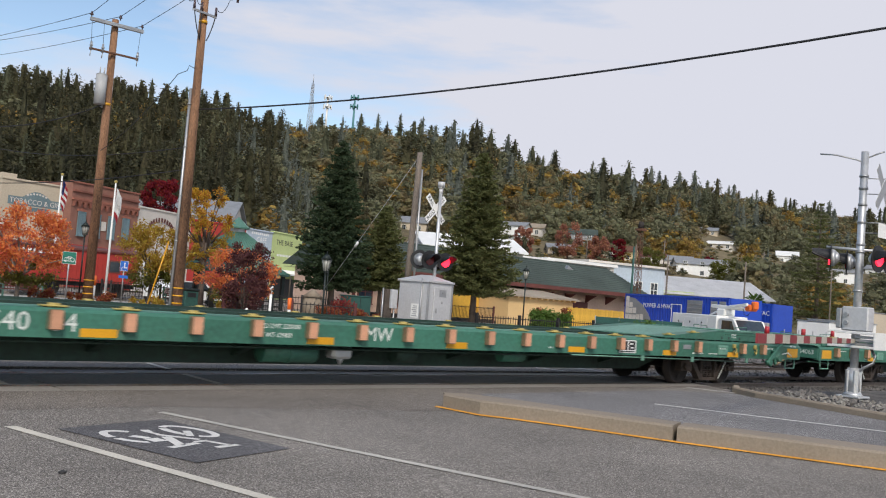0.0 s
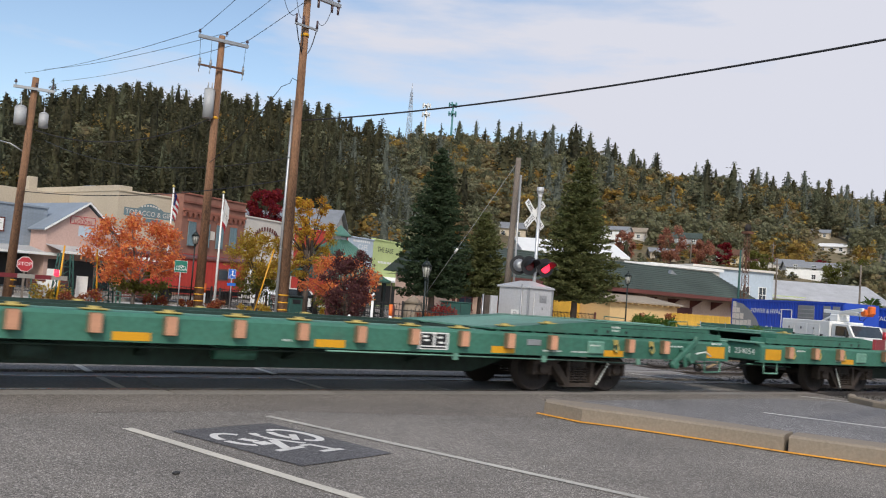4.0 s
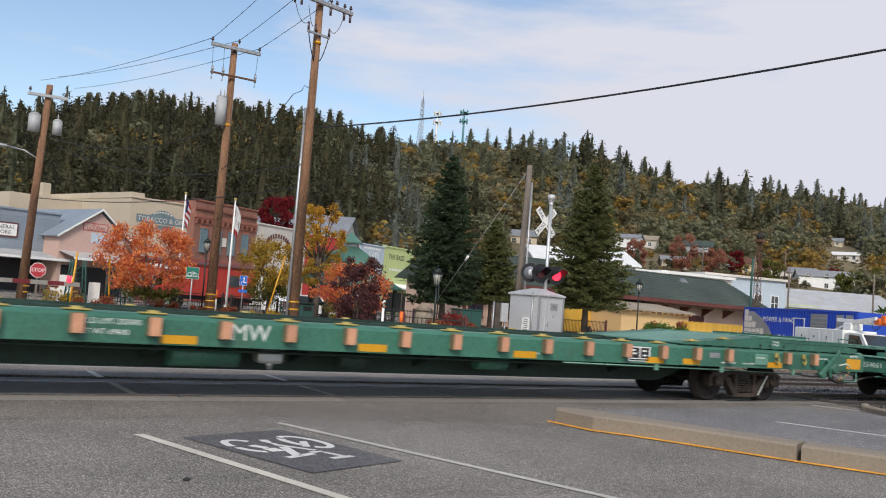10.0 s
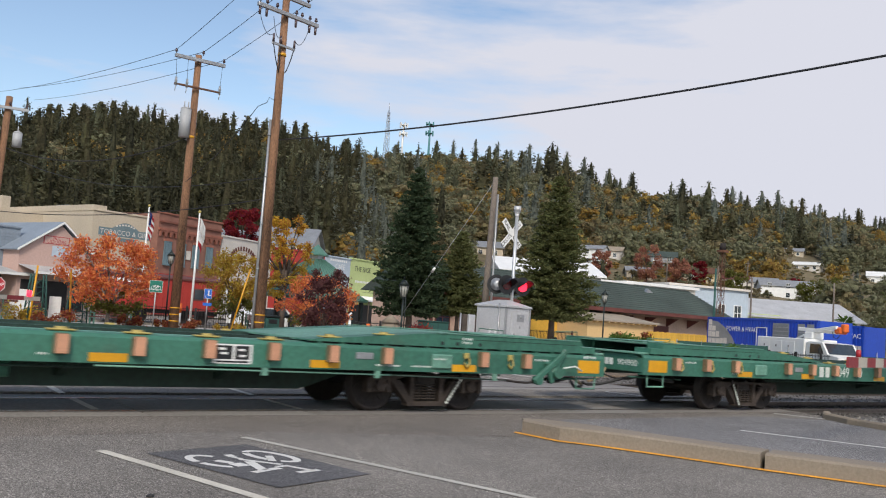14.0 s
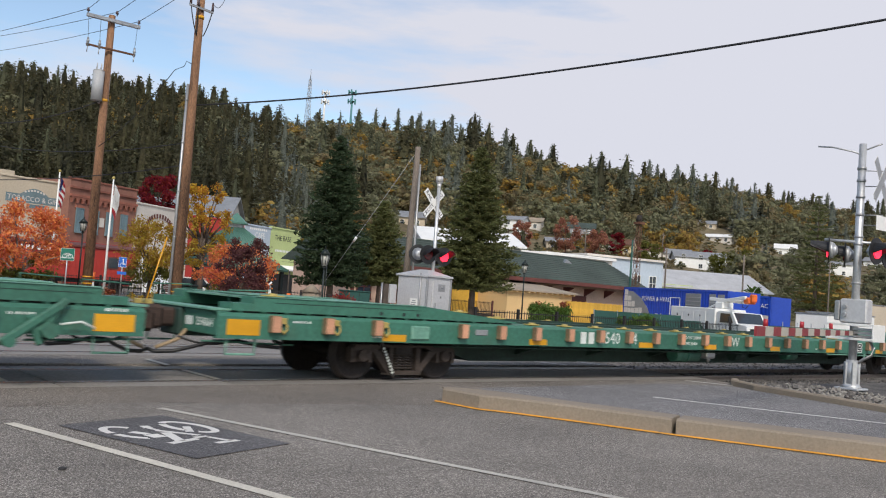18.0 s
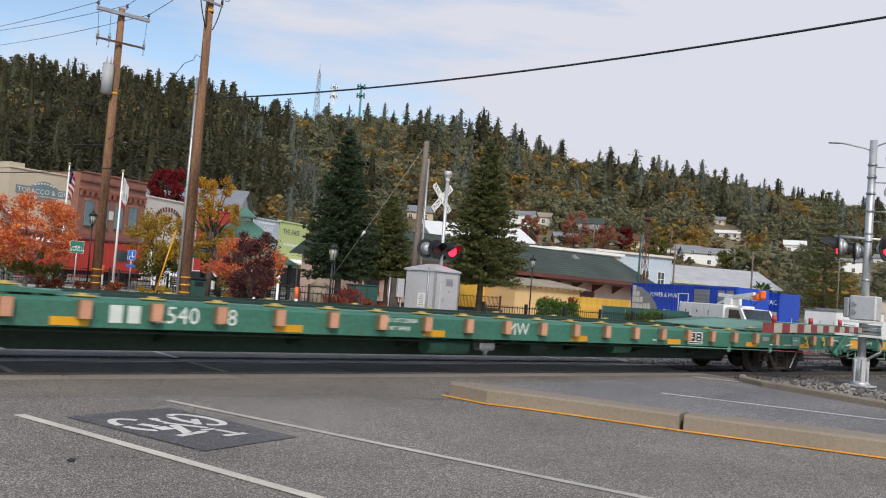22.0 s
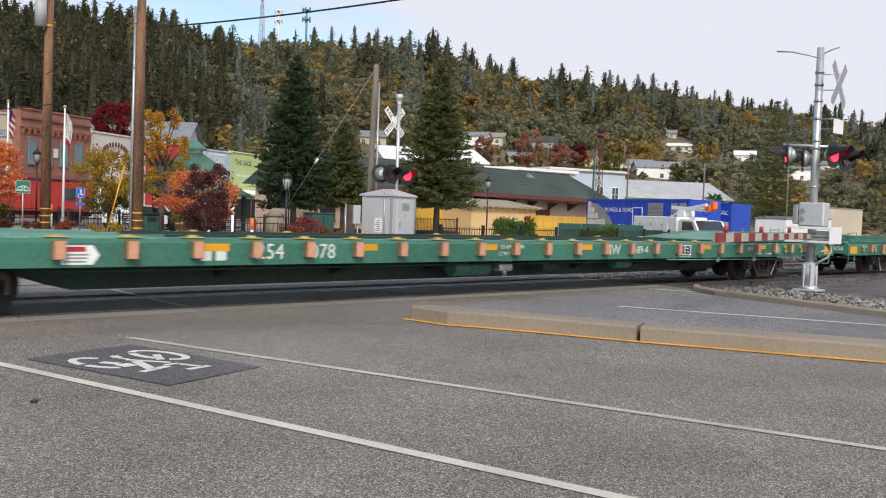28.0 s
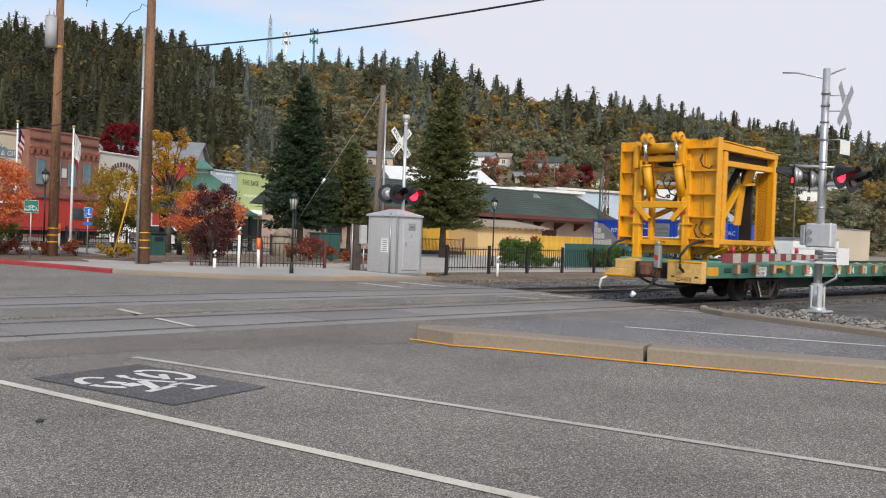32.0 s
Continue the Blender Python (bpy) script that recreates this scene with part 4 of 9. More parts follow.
HOUSES = [(4.1, 0.070, 10, 5.2, "white", "grey_panel", 2), (5.4, 0.077, 9, 3.0, "offwhite", "tan_roof", 1), (8.7, 0.067, 9, 5.0, "grey_panel", "roof_green", 2), (7.4, 0.056, 8, 3.0, "beige", "grey_panel", 1), (10.1, 0.058, 8, 2.8, "beige", "rust", 1), (11.1, 0.056, 9, 3.4, "cream_house", "rust", 1),
          (13.0, 0.054, 8, 2.8, "offwhite", "maroon", 1), (14.6, 0.052, 9, 2.8, "offwhite", "grey_panel", 1), (16.0, 0.045, 16, 4.2, "white", "grey_panel", 2), (16.9, 0.075, 10, 2.6, "offwhite", "white", 1), (16.2, 0.089, 8, 2.6, "beige", "grey_panel", 1), (20.8, 0.064, 8, 3.4, "white", "white", 1), (24.0, 0.046, 11, 4.6, "white", "grey_panel", 2), (25.6, 0.056, 9, 3.4, "white", "grey_panel", 1), (-2.1, 0.071, 9, 3.0, "beige", "grey_panel", 1)]

# clearings kept round the hillside houses
forest([(h[0], on_hill(h[0], h[1])[3], 1.0 + h[2] * 0.045) for h in HOUSES])

# ---------- the train ----------
CAR, WHEEL_R = 28.30, 0.42


def wheelset():
    bm = bmnew()
    for s in (-1, 1):
        y = s * 0.755
        prof = [(y - s * 0.07, 0.445), (y - s * 0.035, 0.445), (y - s * 0.03, 0.425), (y + s * 0.075, 0.415), (y + s * 0.078, 0.375), (y + s * 0.04, 0.35), (y + s * 0.02, 0.18), (y + s * 0.07, 0.14), (y + s * 0.07, 0.085)]
        seg = 36
        rings = [[bm.verts.new((r * math.cos(2 * math.pi * k / seg), yy, r * math.sin(2 * math.pi * k / seg))) for k in range(seg)] for yy, r in prof]
        for a, b in zip(rings, rings[1:]):
            for k in range(seg):
                bm.faces.new((a[k], a[(k + 1) % seg], b[(k + 1) % seg], b[k])).smooth = True
        bm.faces.new(rings[0])
        # lightening marks that show the turning
        for k in range(3):
            a = 2 * math.pi * k / 3
            add_box(bm, 0.22, 0.31, y + s * 0.028, y + s * 0.045, -0.02, 0.02, 0.0, pose(0, 0, 0, 0, math.degrees(a), 0))
    add_tube(bm, (0, -1.02, 0), (0, 1.02, 0), 0.08, seg=14)
    bmesh.ops.recalc_face_normals(bm, faces=bm.faces[:])
    return bm


def side_frame(s):
    """A cast truck side frame with its springs; s = -1 for the near side."""
    y0, y1 = s * 0.90, s * 1.06
    bm = bmnew()
    def slab(prof):
        add_prism(bm, prof, min(y0, y1), max(y0, y1), 0, "y")
    slab([(-1.12, 0.50), (-1.05, 0.60), (1.05, 0.60), (1.12, 0.50), (0.62, 0.50), (0.45, 0.56), (-0.45, 0.56), (-0.62, 0.50)])
    for k in (-1, 1):
        slab([(k * 0.70, 0.50), (k * 0.52, 0.50), (k * 0.24, 0.13), (k * 0.36, 0.13)])
        slab([(k * 0.33, 0.56), (k * 0.25, 0.56), (k * 0.25, 0.14), (k * 0.33, 0.14)])
        slab([(k * 1.12, 0.54), (k * 1.12, 0.31), (k * 1.05, 0.31), (k * 1.05, 0.54)])
        slab([(k * 0.70, 0.54), (k * 0.70, 0.31), (k * 0.77, 0.31), (k * 0.77, 0.54)])
    slab([(-0.38, 0.10), (0.38, 0.10), (0.34, 0.17), (-0.34, 0.17)])
    bmesh.ops.recalc_face_normals(bm, faces=bm.faces[:])
    return bm


COIL = {"mesh": bpy.data.meshes.new("coil_spring")}
_bm = add_path(bmnew(), [(0.065 * math.cos(k * 0.94), 0.065 * math.sin(k * 0.94), 0.18 + 0.26 * k / 40) for k in range(41)], 0.016, 5)
_bm.to_mesh(COIL["mesh"])
_bm.free()
COIL["mesh"].materials.append(M["truck_iron"])


def truck(parent, x, lean=-28):
    t = new("truck")
    t.parent = parent
    t.matrix_basis = pose(x, 0, 0)
    wheels = []
    for k in (-0.89, 0.89):
        w = part("wheelset", wheelset(), "wheel", t)
        w.matrix_basis = pose(k, 0, WHEEL_R)
        wheels.append(w)
    for s in (-1, 1):
        part("side_frame", side_frame(s), "truck_iron", t)
        for cx in (-0.15, 0.0, 0.15):
            sp = new("coil_spring", COIL["mesh"])
            sp.parent = t
            sp.matrix_basis = pose(cx, s * 0.97, 0)
        for k in (-0.89, 0.89):
            bm = bmnew()
            add_box(bm, k - 0.13, k + 0.13, s * 0.93 - 0.09, s * 0.93 + 0.09, 0.31, 0.53, 0.02)
            add_tube(bm, (k, s * 1.02, WHEEL_R), (k, s * 1.10, WHEEL_R), 0.105, 0.095, 14)
            for j in range(3):
                a = j * 2.094 + 0.5
                add_tube(bm, (k + 0.06 * math.cos(a), s * 1.09, WHEEL_R + 0.06 * math.sin(a)), (k + 0.06 * math.cos(a), s * 1.115, WHEEL_R + 0.06 * math.sin(a)), 0.018, seg=6)
            part("bearing_cap", bm, "truck_iron", t)
    part("bolster", box(-0.2, 0.2, -1.02, 1.02, 0.40, 0.62, 0.03), "steel_dark", t)
    bm = bmnew()
    add_box(bm, -0.035, 0.035, -0.012, 0.012, -0.32, 0.32, 0.0, pose(lean / 70, -1.085, 0.36, 0, lean, 0))
    part("brake_lever", bm, "steel_dark", t)
    bars = bmnew()
    for k in range(9):
        add_box(bars, -0.022, 0.022, -0.004, 0.004, -0.02, 0.014, 0.0, pose(lean / 70, -1.102, 0.36, 0, lean, 0) @ pose(0, 0, -0.24 + k * 0.056))
    tagged(part("stencilling", bars, "letter", t, "white stencilled marks, illegible"), kind="stuff")
    return wheels


LONG = 0.74                     # the sixth car's rear end lies further back
BLOCKS = [-12.73 + 0.9385 * k for k in range(27)]


def flat_car(rear=0.0, tail=False):
    """A flat car with its centre at the origin, heading for +x. rear: how much further its rear end and truck lie back; tail: the last car, with a low rear end."""
    car = thing("flat_car", "long green railway flat car with wooden stake blocks and amber reflectors", "railway car", group="train of flat cars")
    END, RAISE = 13.62, 13.05
    back = -END - rear
    def out(e, x):
        return x if e > 0 else -x - rear
    def span_x(e, x0, x1):
        p, q = out(e, x0), out(e, x1)
        return min(p, q), max(p, q)
    ends = (1,) if tail else (-1, 1)
    # side sills: rolled channels with sloping top lip
    for s in (-1, 1):
        y = s * 1.39
        prof = [(y, 0.665), (y, 0.985), (y - s * 0.05, 1.035), (y - s * 0.20, 1.045), (y - s * 0.20, 1.02), (y - s * 0.03, 0.96), (y - s * 0.03, 0.70), (y - s * 0.14, 0.685), (y - s * 0.14, 0.665)]
        part("side_sill", prism(prof, back, END), "green", car)
        # raised ends over the trucks, standing on short spacers
        for e in ends:
            yo, yi = s * 1.345, s * 0.95
            line = [(out(e, 13.40), 1.066), (out(e, 13.40), 1.175), (out(e, RAISE), 1.175), (out(e, RAISE), 1.275), (out(e, 9.75), 1.275), (out(e, 7.55), 1.085), (out(e, 7.55), 1.066)]
            part("raised_end_side", prism(line, min(yo, yi), max(yo, yi), "y"), "green", car)
            x0, x1 = span_x(e, 9.78, RAISE - 0.03)
            part("raised_end_lip", prism([(yo - 0.02, 1.279), (yo + 0.02, 1.279), (yo + 0.02, 1.29), (yo - 0.02, 1.29)], x0, x1), "green_light", car)
            part("side_seam", box(x0 + 0.3, x1 - 0.1, min(yo, yo + s * 0.004), max(yo, yo + s * 0.004), 1.196, 1.206), "green_dark", car, "dark weld seam")
            x0, x1 = span_x(e, 7.6, 13.40)
            # black strip painted in for the shade inside the slot
            part("slot_back", box(x0, x1, min(s * 1.20, s * 1.24), max(s * 1.20, s * 1.24), 1.03, 1.066), "black", car)
            sp0 = part("slot_spacer", box(-0.035, 0.035, min(s * 1.24, s * 1.335), max(s * 1.24, s * 1.338), 1.040, 1.068), "green", car)
            for k in range(15):
                m = pose(x0 + 0.15 + 0.385 * k, 0, 0)
                if k == 0:
                    sp0.matrix_basis = m
                else:
                    share("slot_spacer", sp0, car, m)
    for e in ends:
        part("ramp_plate", prism([(out(e, 13.0), 1.24), (out(e, 13.0), 1.268), (out(e, 9.75), 1.268), (out(e, 7.55), 1.088), (out(e, 7.55), 1.06)], -0.95, 0.95, "y"), "green_light", car, "scuffed pale green ramp plate")
        x0, x1 = span_x(e, 11.4, 12.7)
        part("hatch_plate", box(x0, x1, -0.52, 0.52, 1.271, 1.30, 0.012), "green_light", car)
        # end sill with its shelf, draft box and coupler
        x0, x1 = span_x(e, 13.42, END)
        part("end_sill", box(x0, x1, -1.35, 1.35, 0.70, 1.045, 0.012), "green", car)
        x0, x1 = span_x(e, 13.38, END + 0.07)
        part("end_shelf", box(x0, x1, -1.30, 1.30, 1.05, 1.085, 0.006), "green_light", car, "pale chalky shelf plate")
        x0, x1 = span_x(e, 12.2, 13.70)
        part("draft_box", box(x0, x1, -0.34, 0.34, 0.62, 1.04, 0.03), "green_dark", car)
        bm = bmnew()
        x0, x1 = span_x(e, 13.60, 13.96)
        add_box(bm, x0, x1, -0.17, 0.17, 0.74, 1.02, 0.04)
        x0, x1 = span_x(e, 13.90, 14.20)
        add_box(bm, x0, x1, -0.24, 0.14, 0.70, 1.06, 0.05)
        x0, x1 = span_x(e, 14.05, 14.24)
        add_box(bm, x0, x1, -0.30, -0.12, 0.66, 0.98, 0.05)
        part("coupler", bm, "coupler_iron", car, "dark rusty knuckle coupler")
        part("pin_lifter", box(*span_x(e, 14.02, 14.12), -0.10, 0.02, 1.05, 1.13, 0.01), "brass", car)
        for s in (-1, 1):
            y = s * 1.33
            part("sill_step", add_path(bmnew(), [(out(e, 12.98), y, 0.70), (out(e, 12.98), y, 0.44), (out(e, 13.44), y, 0.44), (out(e, 13.44), y, 0.70)], 0.020, 6), "green_light", car)
            y = s * 1.28
            part("grab_iron", add_path(bmnew(), [(out(e, 12.78), y, 1.27), (out(e, 12.78), y, 1.37), (out(e, 13.42), y, 1.35), (out(e, 13.42), y, 1.17)], 0.012, 6), "green", car)
        # trainline hose with a slack loop behind the step
        bm = bmnew()
        add_path(bm, [(out(e, x), y, z) for x, y, z in ((12.55, -1.10, 0.64), (12.40, -1.14, 0.58), (12.46, -1.16, 0.53), (12.75, -1.12, 0.55), (13.05, -1.0, 0.60), (13.35, -0.80, 0.58), (13.58, -0.60, 0.48), (13.80, -0.46, 0.40), (14.05, -0.36, 0.38), (14.15, -0.32, 0.42))], 0.028, 8)
        add_path(bm, sag((out(e, 12.9), -0.75, 0.62), (out(e, 13.75), -0.45, 0.62), 0.10, 8), 0.018, 6)
        part("air_hose", bm, "hose", car, "drooping black rubber air hose")
        part("hose_clasp", add_path(bmnew(), [(out(e, 13.62), -0.42, 0.72), (out(e, 13.74), -0.44, 0.58), (out(e, 13.92), -0.42, 0.50), (out(e, 14.06), -0.38, 0.44)], 0.030, 6), "chain_tan", car, "tan hose clasp and chain")
        part("uncoupling_rod", tube((out(e, 12.2), -1.12, 0.57), (out(e, 13.72), -1.12, 0.61), 0.016, seg=6), "green", car)
        x0, x1 = span_x(e, 12.95, 13.48)
        part("end_reflector", box(x0, x1, -1.398, -1.391, 0.72, 0.945), "amber", car)
        x0, x1 = span_x(e, 9.72, 10.12)
        part("jacking_pad", box(x0, x1, -1.43, -1.385, 0.72, 0.95, 0.02), "green_light", car)
        for x in (9.95, 10.25, 10.72):
            part("end_hole", tube((out(e, x), -1.347, 1.125), (out(e, x), -1.352, 1.125), 0.032, seg=10), "black", car)
        part("vent_slot", box(*span_x(e, 8.34, 8.64), -1.402, -1.39, 0.83, 0.93, 0.008), "grey_panel", car)
    # low deck with lashing rails
    part("deck", box(-8.2 - rear, 8.2, -1.20, 1.20, 0.98, 1.03), "green", car)
    for s in (-1, 1):
        y = s * 0.76
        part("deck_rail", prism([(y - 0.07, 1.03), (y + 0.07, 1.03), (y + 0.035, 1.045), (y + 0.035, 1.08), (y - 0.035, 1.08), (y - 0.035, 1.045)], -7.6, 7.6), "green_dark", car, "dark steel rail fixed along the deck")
        part("deck_strip", box(-8.0, 8.0, s * 1.0 - 0.1, s * 1.0 + 0.1, 1.033, 1.045), "green_light", car)
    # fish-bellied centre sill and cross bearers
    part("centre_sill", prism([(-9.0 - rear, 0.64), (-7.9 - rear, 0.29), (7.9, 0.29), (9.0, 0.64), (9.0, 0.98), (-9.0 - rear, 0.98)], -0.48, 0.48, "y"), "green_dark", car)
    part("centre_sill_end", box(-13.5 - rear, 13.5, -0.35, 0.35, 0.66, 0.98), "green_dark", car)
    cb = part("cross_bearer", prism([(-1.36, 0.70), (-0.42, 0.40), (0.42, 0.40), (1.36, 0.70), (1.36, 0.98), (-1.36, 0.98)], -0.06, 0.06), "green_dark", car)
    cb.matrix_basis = pose(-6.6, 0, 0)
    for x in (-4.4, -2.2, 0.0, 2.2, 4.4, 6.6):
        share("cross_bearer", cb, car, pose(x, 0, 0))
    # brake gear under the middle
    bm = bmnew()
    add_tube(bm, (-2.05, -0.98, 0.52), (-1.10, -0.98, 0.52), 0.155, seg=16)
    add_tube(bm, (-1.62, -0.98, 0.52), (-1.56, -0.98, 0.52), 0.17, seg=16)
    part("air_reservoir", bm, "green", car, "green air reservoir tank")
    bm = bmnew()
    add_tube(bm, (0.5, -0.95, 0.53), (0.95, -0.95, 0.53), 0.14, seg=14)
    part("brake_chamber", bm, "green_dark", car)
    bm = bmnew()
    add_box(bm, -0.80, -0.42, -1.1, -0.85, 0.44, 0.64, 0.04)
    add_tube(bm, (-0.6, -1.0, 0.46), (-0.6, -1.0, 0.35), 0.06, 0.02, 8)
    part("brake_valve", bm, "alu", car, "greyish brake valve")
    part("brake_cylinder", tube((3.1, -0.9, 0.55), (3.7, -0.9, 0.55), 0.12, seg=14), "green", car)
    part("brake_pipe", tube((-9.4, -1.18, 0.60), (9.4, -1.18, 0.60), 0.018, seg=6), "green_dark", car)
    # hand brake rod slung below the sill, in a green and a red length
    part("brake_rod", tube((4.6, -1.37, 0.635), (9.0, -1.37, 0.60), 0.013, seg=6), "green_light", car)
    part("brake_rod", tube((9.0, -1.37, 0.60), (11.3, -1.37, 0.565), 0.013, seg=6), "red_refl" if rear == LONG else "green_dark", car)
    for x in (6.9, 8.75, 11.05):
        part("rod_hanger", box(x - 0.05, x + 0.05, -1.385, -1.355, 0.55, 0.67, 0.006), "green_light", car)
    part("brake_chain", add_path(bmnew(), [(11.3, -1.37, 0.565), (11.5, -1.38, 0.54), (11.75, -1.40, 0.53), (11.95, -1.42, 0.56)], 0.022, 6), "steel_dark", car)
    # hand brake levers on the forward end
    bm = bmnew()
    add_box(bm, -0.055, 0.055, -0.035, 0.035, -0.42, 0.42, 0.02, pose(12.18, -1.47, 0.80, 0, 54, 0))
    add_box(bm, -0.05, 0.05, -0.03, 0.03, -0.26, 0.26, 0.02, pose(12.42, -1.45, 0.90, 0, 35, 0))
    add_box(bm, -0.045, 0.045, -0.03, 0.03, -0.20, 0.20, 0.02, pose(12.22, -1.45, 0.72, 0, -20, 0))
    add_tube(bm, (12.38, -1.40, 0.72), (12.38, -1.53, 0.72), 0.10, seg=12)
    add_tube(bm, (11.92, -1.40, 0.58), (11.92, -1.54, 0.58), 0.075, seg=10)
    part("hand_brake_lever", bm, "green", car, "heavy green hand brake levers")
    part("brake_handle", add_path(bmnew(), [(12.5, -1.50, 0.80), (12.75, -1.52, 0.84), (12.92, -1.52, 0.76)], 0.016, 6), "letter", car, "thin white handle")
    # stake blocks, deck castings and lashing shackles
    blk = bmnew()
    add_box(blk, -0.08, 0.08, -0.115, 0.0, -0.125, 0.125, 0.008)
    for f in blk.faces:
        f.material_index = 0 if f.normal.y < -0.9 else 1
    b0 = part("stake_block", blk, ["block_wood", "block_side"], car)
    cast = bmnew()
    add_box(cast, -0.17, 0.17, -0.07, 0.07, 0.0, 0.022, 0.008)
    add_tube(cast, (-0.07, 0, 0.015), (0.07, 0, 0.015), 0.035, seg=8)
    c0 = part("deck_casting", cast, "brass", car)
    first = True
    for i, x in enumerate(np.linspace(-13.21, 11.65, 27) if tail else BLOCKS):
        if not tail and (i == 24 or (i == 3 and rear < 0.1)):
            continue
        x = float(x)
        m = pose(x, -1.39, 0.895)
        raised = x > 7.4 or (x < -7.4 - rear and not tail)
        z = 1.046 if not raised else min(1.29, 1.095 + max(0, abs(x) - 7.6 - (rear if x < 0 else 0)) * 0.083)
        if first:
            b0.matrix_basis, c0.matrix_basis, first = m, pose(x + 0.02, -1.27, z), False
        else:
            share("stake_block", b0, car, m)
            if abs(x) < 9.4:
                share("deck_casting", c0, car, pose(x + 0.02, -1.27, z))
        if abs(x) < 7.4 and i % 2:
            share("deck_casting", c0, car, pose(x + 0.4, 1.2, z))
    sh = bmnew()
    add_box(sh, -0.045, 0.045, -0.05, 0.0, 0.03, 0.12, 0.01)
    add_path(sh, [(-0.04, -0.04, 0.04), (-0.055, -0.05, -0.05), (0, -0.05, -0.11), (0.055, -0.05, -0.05), (0.04, -0.04, 0.04)], 0.018, 6)
    s0 = part("lashing_shackle", sh, "brass", car)
    for i, x in enumerate((11.33, 10.40) if tail else (11.33, 10.40, -10.66, -11.62, -12.57)):
        m = pose(x - (rear if x < 0 else 0), -1.392, 0.87)
        if i == 0:
            s0.matrix_basis = m
        else:
            share("lashing_shackle", s0, car, m)
    bm = bmnew()
    rb = np.random.default_rng(3)
    rows = [(3.9, 0.75, 4, 0.035), (-12.4 - rear, 0.92, 9, 0.035), (11.9, 0.90, 9, 0.035), (-10.9 - rear, 0.735, 12, 0.03), (8.7, 0.735, 14, 0.03), (9.35, 0.735, 14, 0.03), (13.08, 0.98, 6, 0.05), (9.75, 0.86, 7, 0.035), (10.35, 1.19, 5, 0.04), (10.35, 1.13, 5, 0.04)]
    for x, z, n, h in rows[:1] + rows[2:3] + rows[4:] if tail else rows:
        for k in range(n):
            w = h * rb.uniform(0.35, 0.8)
            face = 1.348 if z > 1.05 else (1.4325 if abs(x - 9.75) < 0.01 else 1.392)
            add_box(bm, x + k * h * 1.05, x + k * h * 1.05 + w, -face - 0.003, -face, z, z + h * rb.uniform(0.7, 1.0))
    tagged(part("stencilling", bm, "letter", car, "small white stencilled marks, illegible"), kind="stuff")
    truck(car, -10.95 if tail else -9.92 - rear)
    truck(car, 9.92, 36)
    return car


def marks(car, number, at, mw, load, panel, reflectors, rear=0.0, tail=False):
    """Two plain blocks stand for the owner's initials, at the given place; the figures are lettered."""
    n1, n2, d1, d2 = (number[:3], number[3:], 1.07, 2.04) if tail else (number[:4], number[4:], 0.84, 1.58)
    for x in (at, at + 0.24):
        part("owner_mark", box(x - 0.085, x + 0.085, -1.3955, -1.392, 0.735, 0.965), "letter", car, "plain white block")
    for txt, x in ((n1, at + d1), (n2, at + d2)):
        lettering("car_number", txt, 0.33, "letter", car, pose(x, -1.3925, 0.85), 0.002)
    lettering("capacity_letters", "LD LMT 220000", 0.10, "letter", car, pose(load + 0.1, -1.3925, 0.93), 0.002)
    lettering("capacity_letters", "LT WT 69400", 0.10, "letter", car, pose(load, -1.3925, 0.80), 0.002)
    lettering("car_letters", "MW", 0.315, "letter", car, pose(mw, -1.3925, 0.86), 0.002)
    if tail:
        lettering("car_letters", "L-89-4", 0.24, "letter", car, pose(3.45, -1.3925, 0.86), 0.002)
    else:
        # number on the rear end sill, facing back along the track
        x = -13.62 - rear - 0.002
        for y in (0.44, 0.56):
            part("owner_mark", box(x - 0.003, x, -y - 0.05, -y + 0.05, 0.80, 0.93), "letter", car, "plain white block")
        lettering("end_number", number, 0.17, "letter", car, pose(x, -0.98, 0.865, 0, 0, -90), 0.002)
    # data panel: white frame round black fields
    p = panel - 0.28
    dp0 = part("data_panel", box(p, p + 0.56, -1.396, -1.392, 0.705, 0.97), "white", car)
    bm = bmnew()
    add_box(bm, p + 0.04, p + 0.27, -1.399, -1.3965, 0.765, 0.95)
    add_box(bm, p + 0.31, p + 0.52, -1.399, -1.3965, 0.765, 0.95)
    add_box(bm, p + 0.04, p + 0.52, -1.399, -1.3965, 0.72, 0.745)
    part("data_field", bm, "black", dp0)
    for x0, z0 in ((0.07, 0.89), (0.10, 0.83), (0.35, 0.88), (0.37, 0.80)):
        part("data_mark", box(p + x0, p + x0 + 0.10, -1.402, -1.3995, z0, z0 + 0.03), "white", dp0)
    r0 = part("reflector", box(-0.24, 0.24, -0.006, 0.0, -0.055, 0.055), "amber", car)
    for i, x in enumerate(reflectors):
        m = pose(x, -1.392, 0.925 if tail else 0.74)
        if i == 0:
            r0.matrix_basis = m
        else:
            share("reflector", r0, car, m)


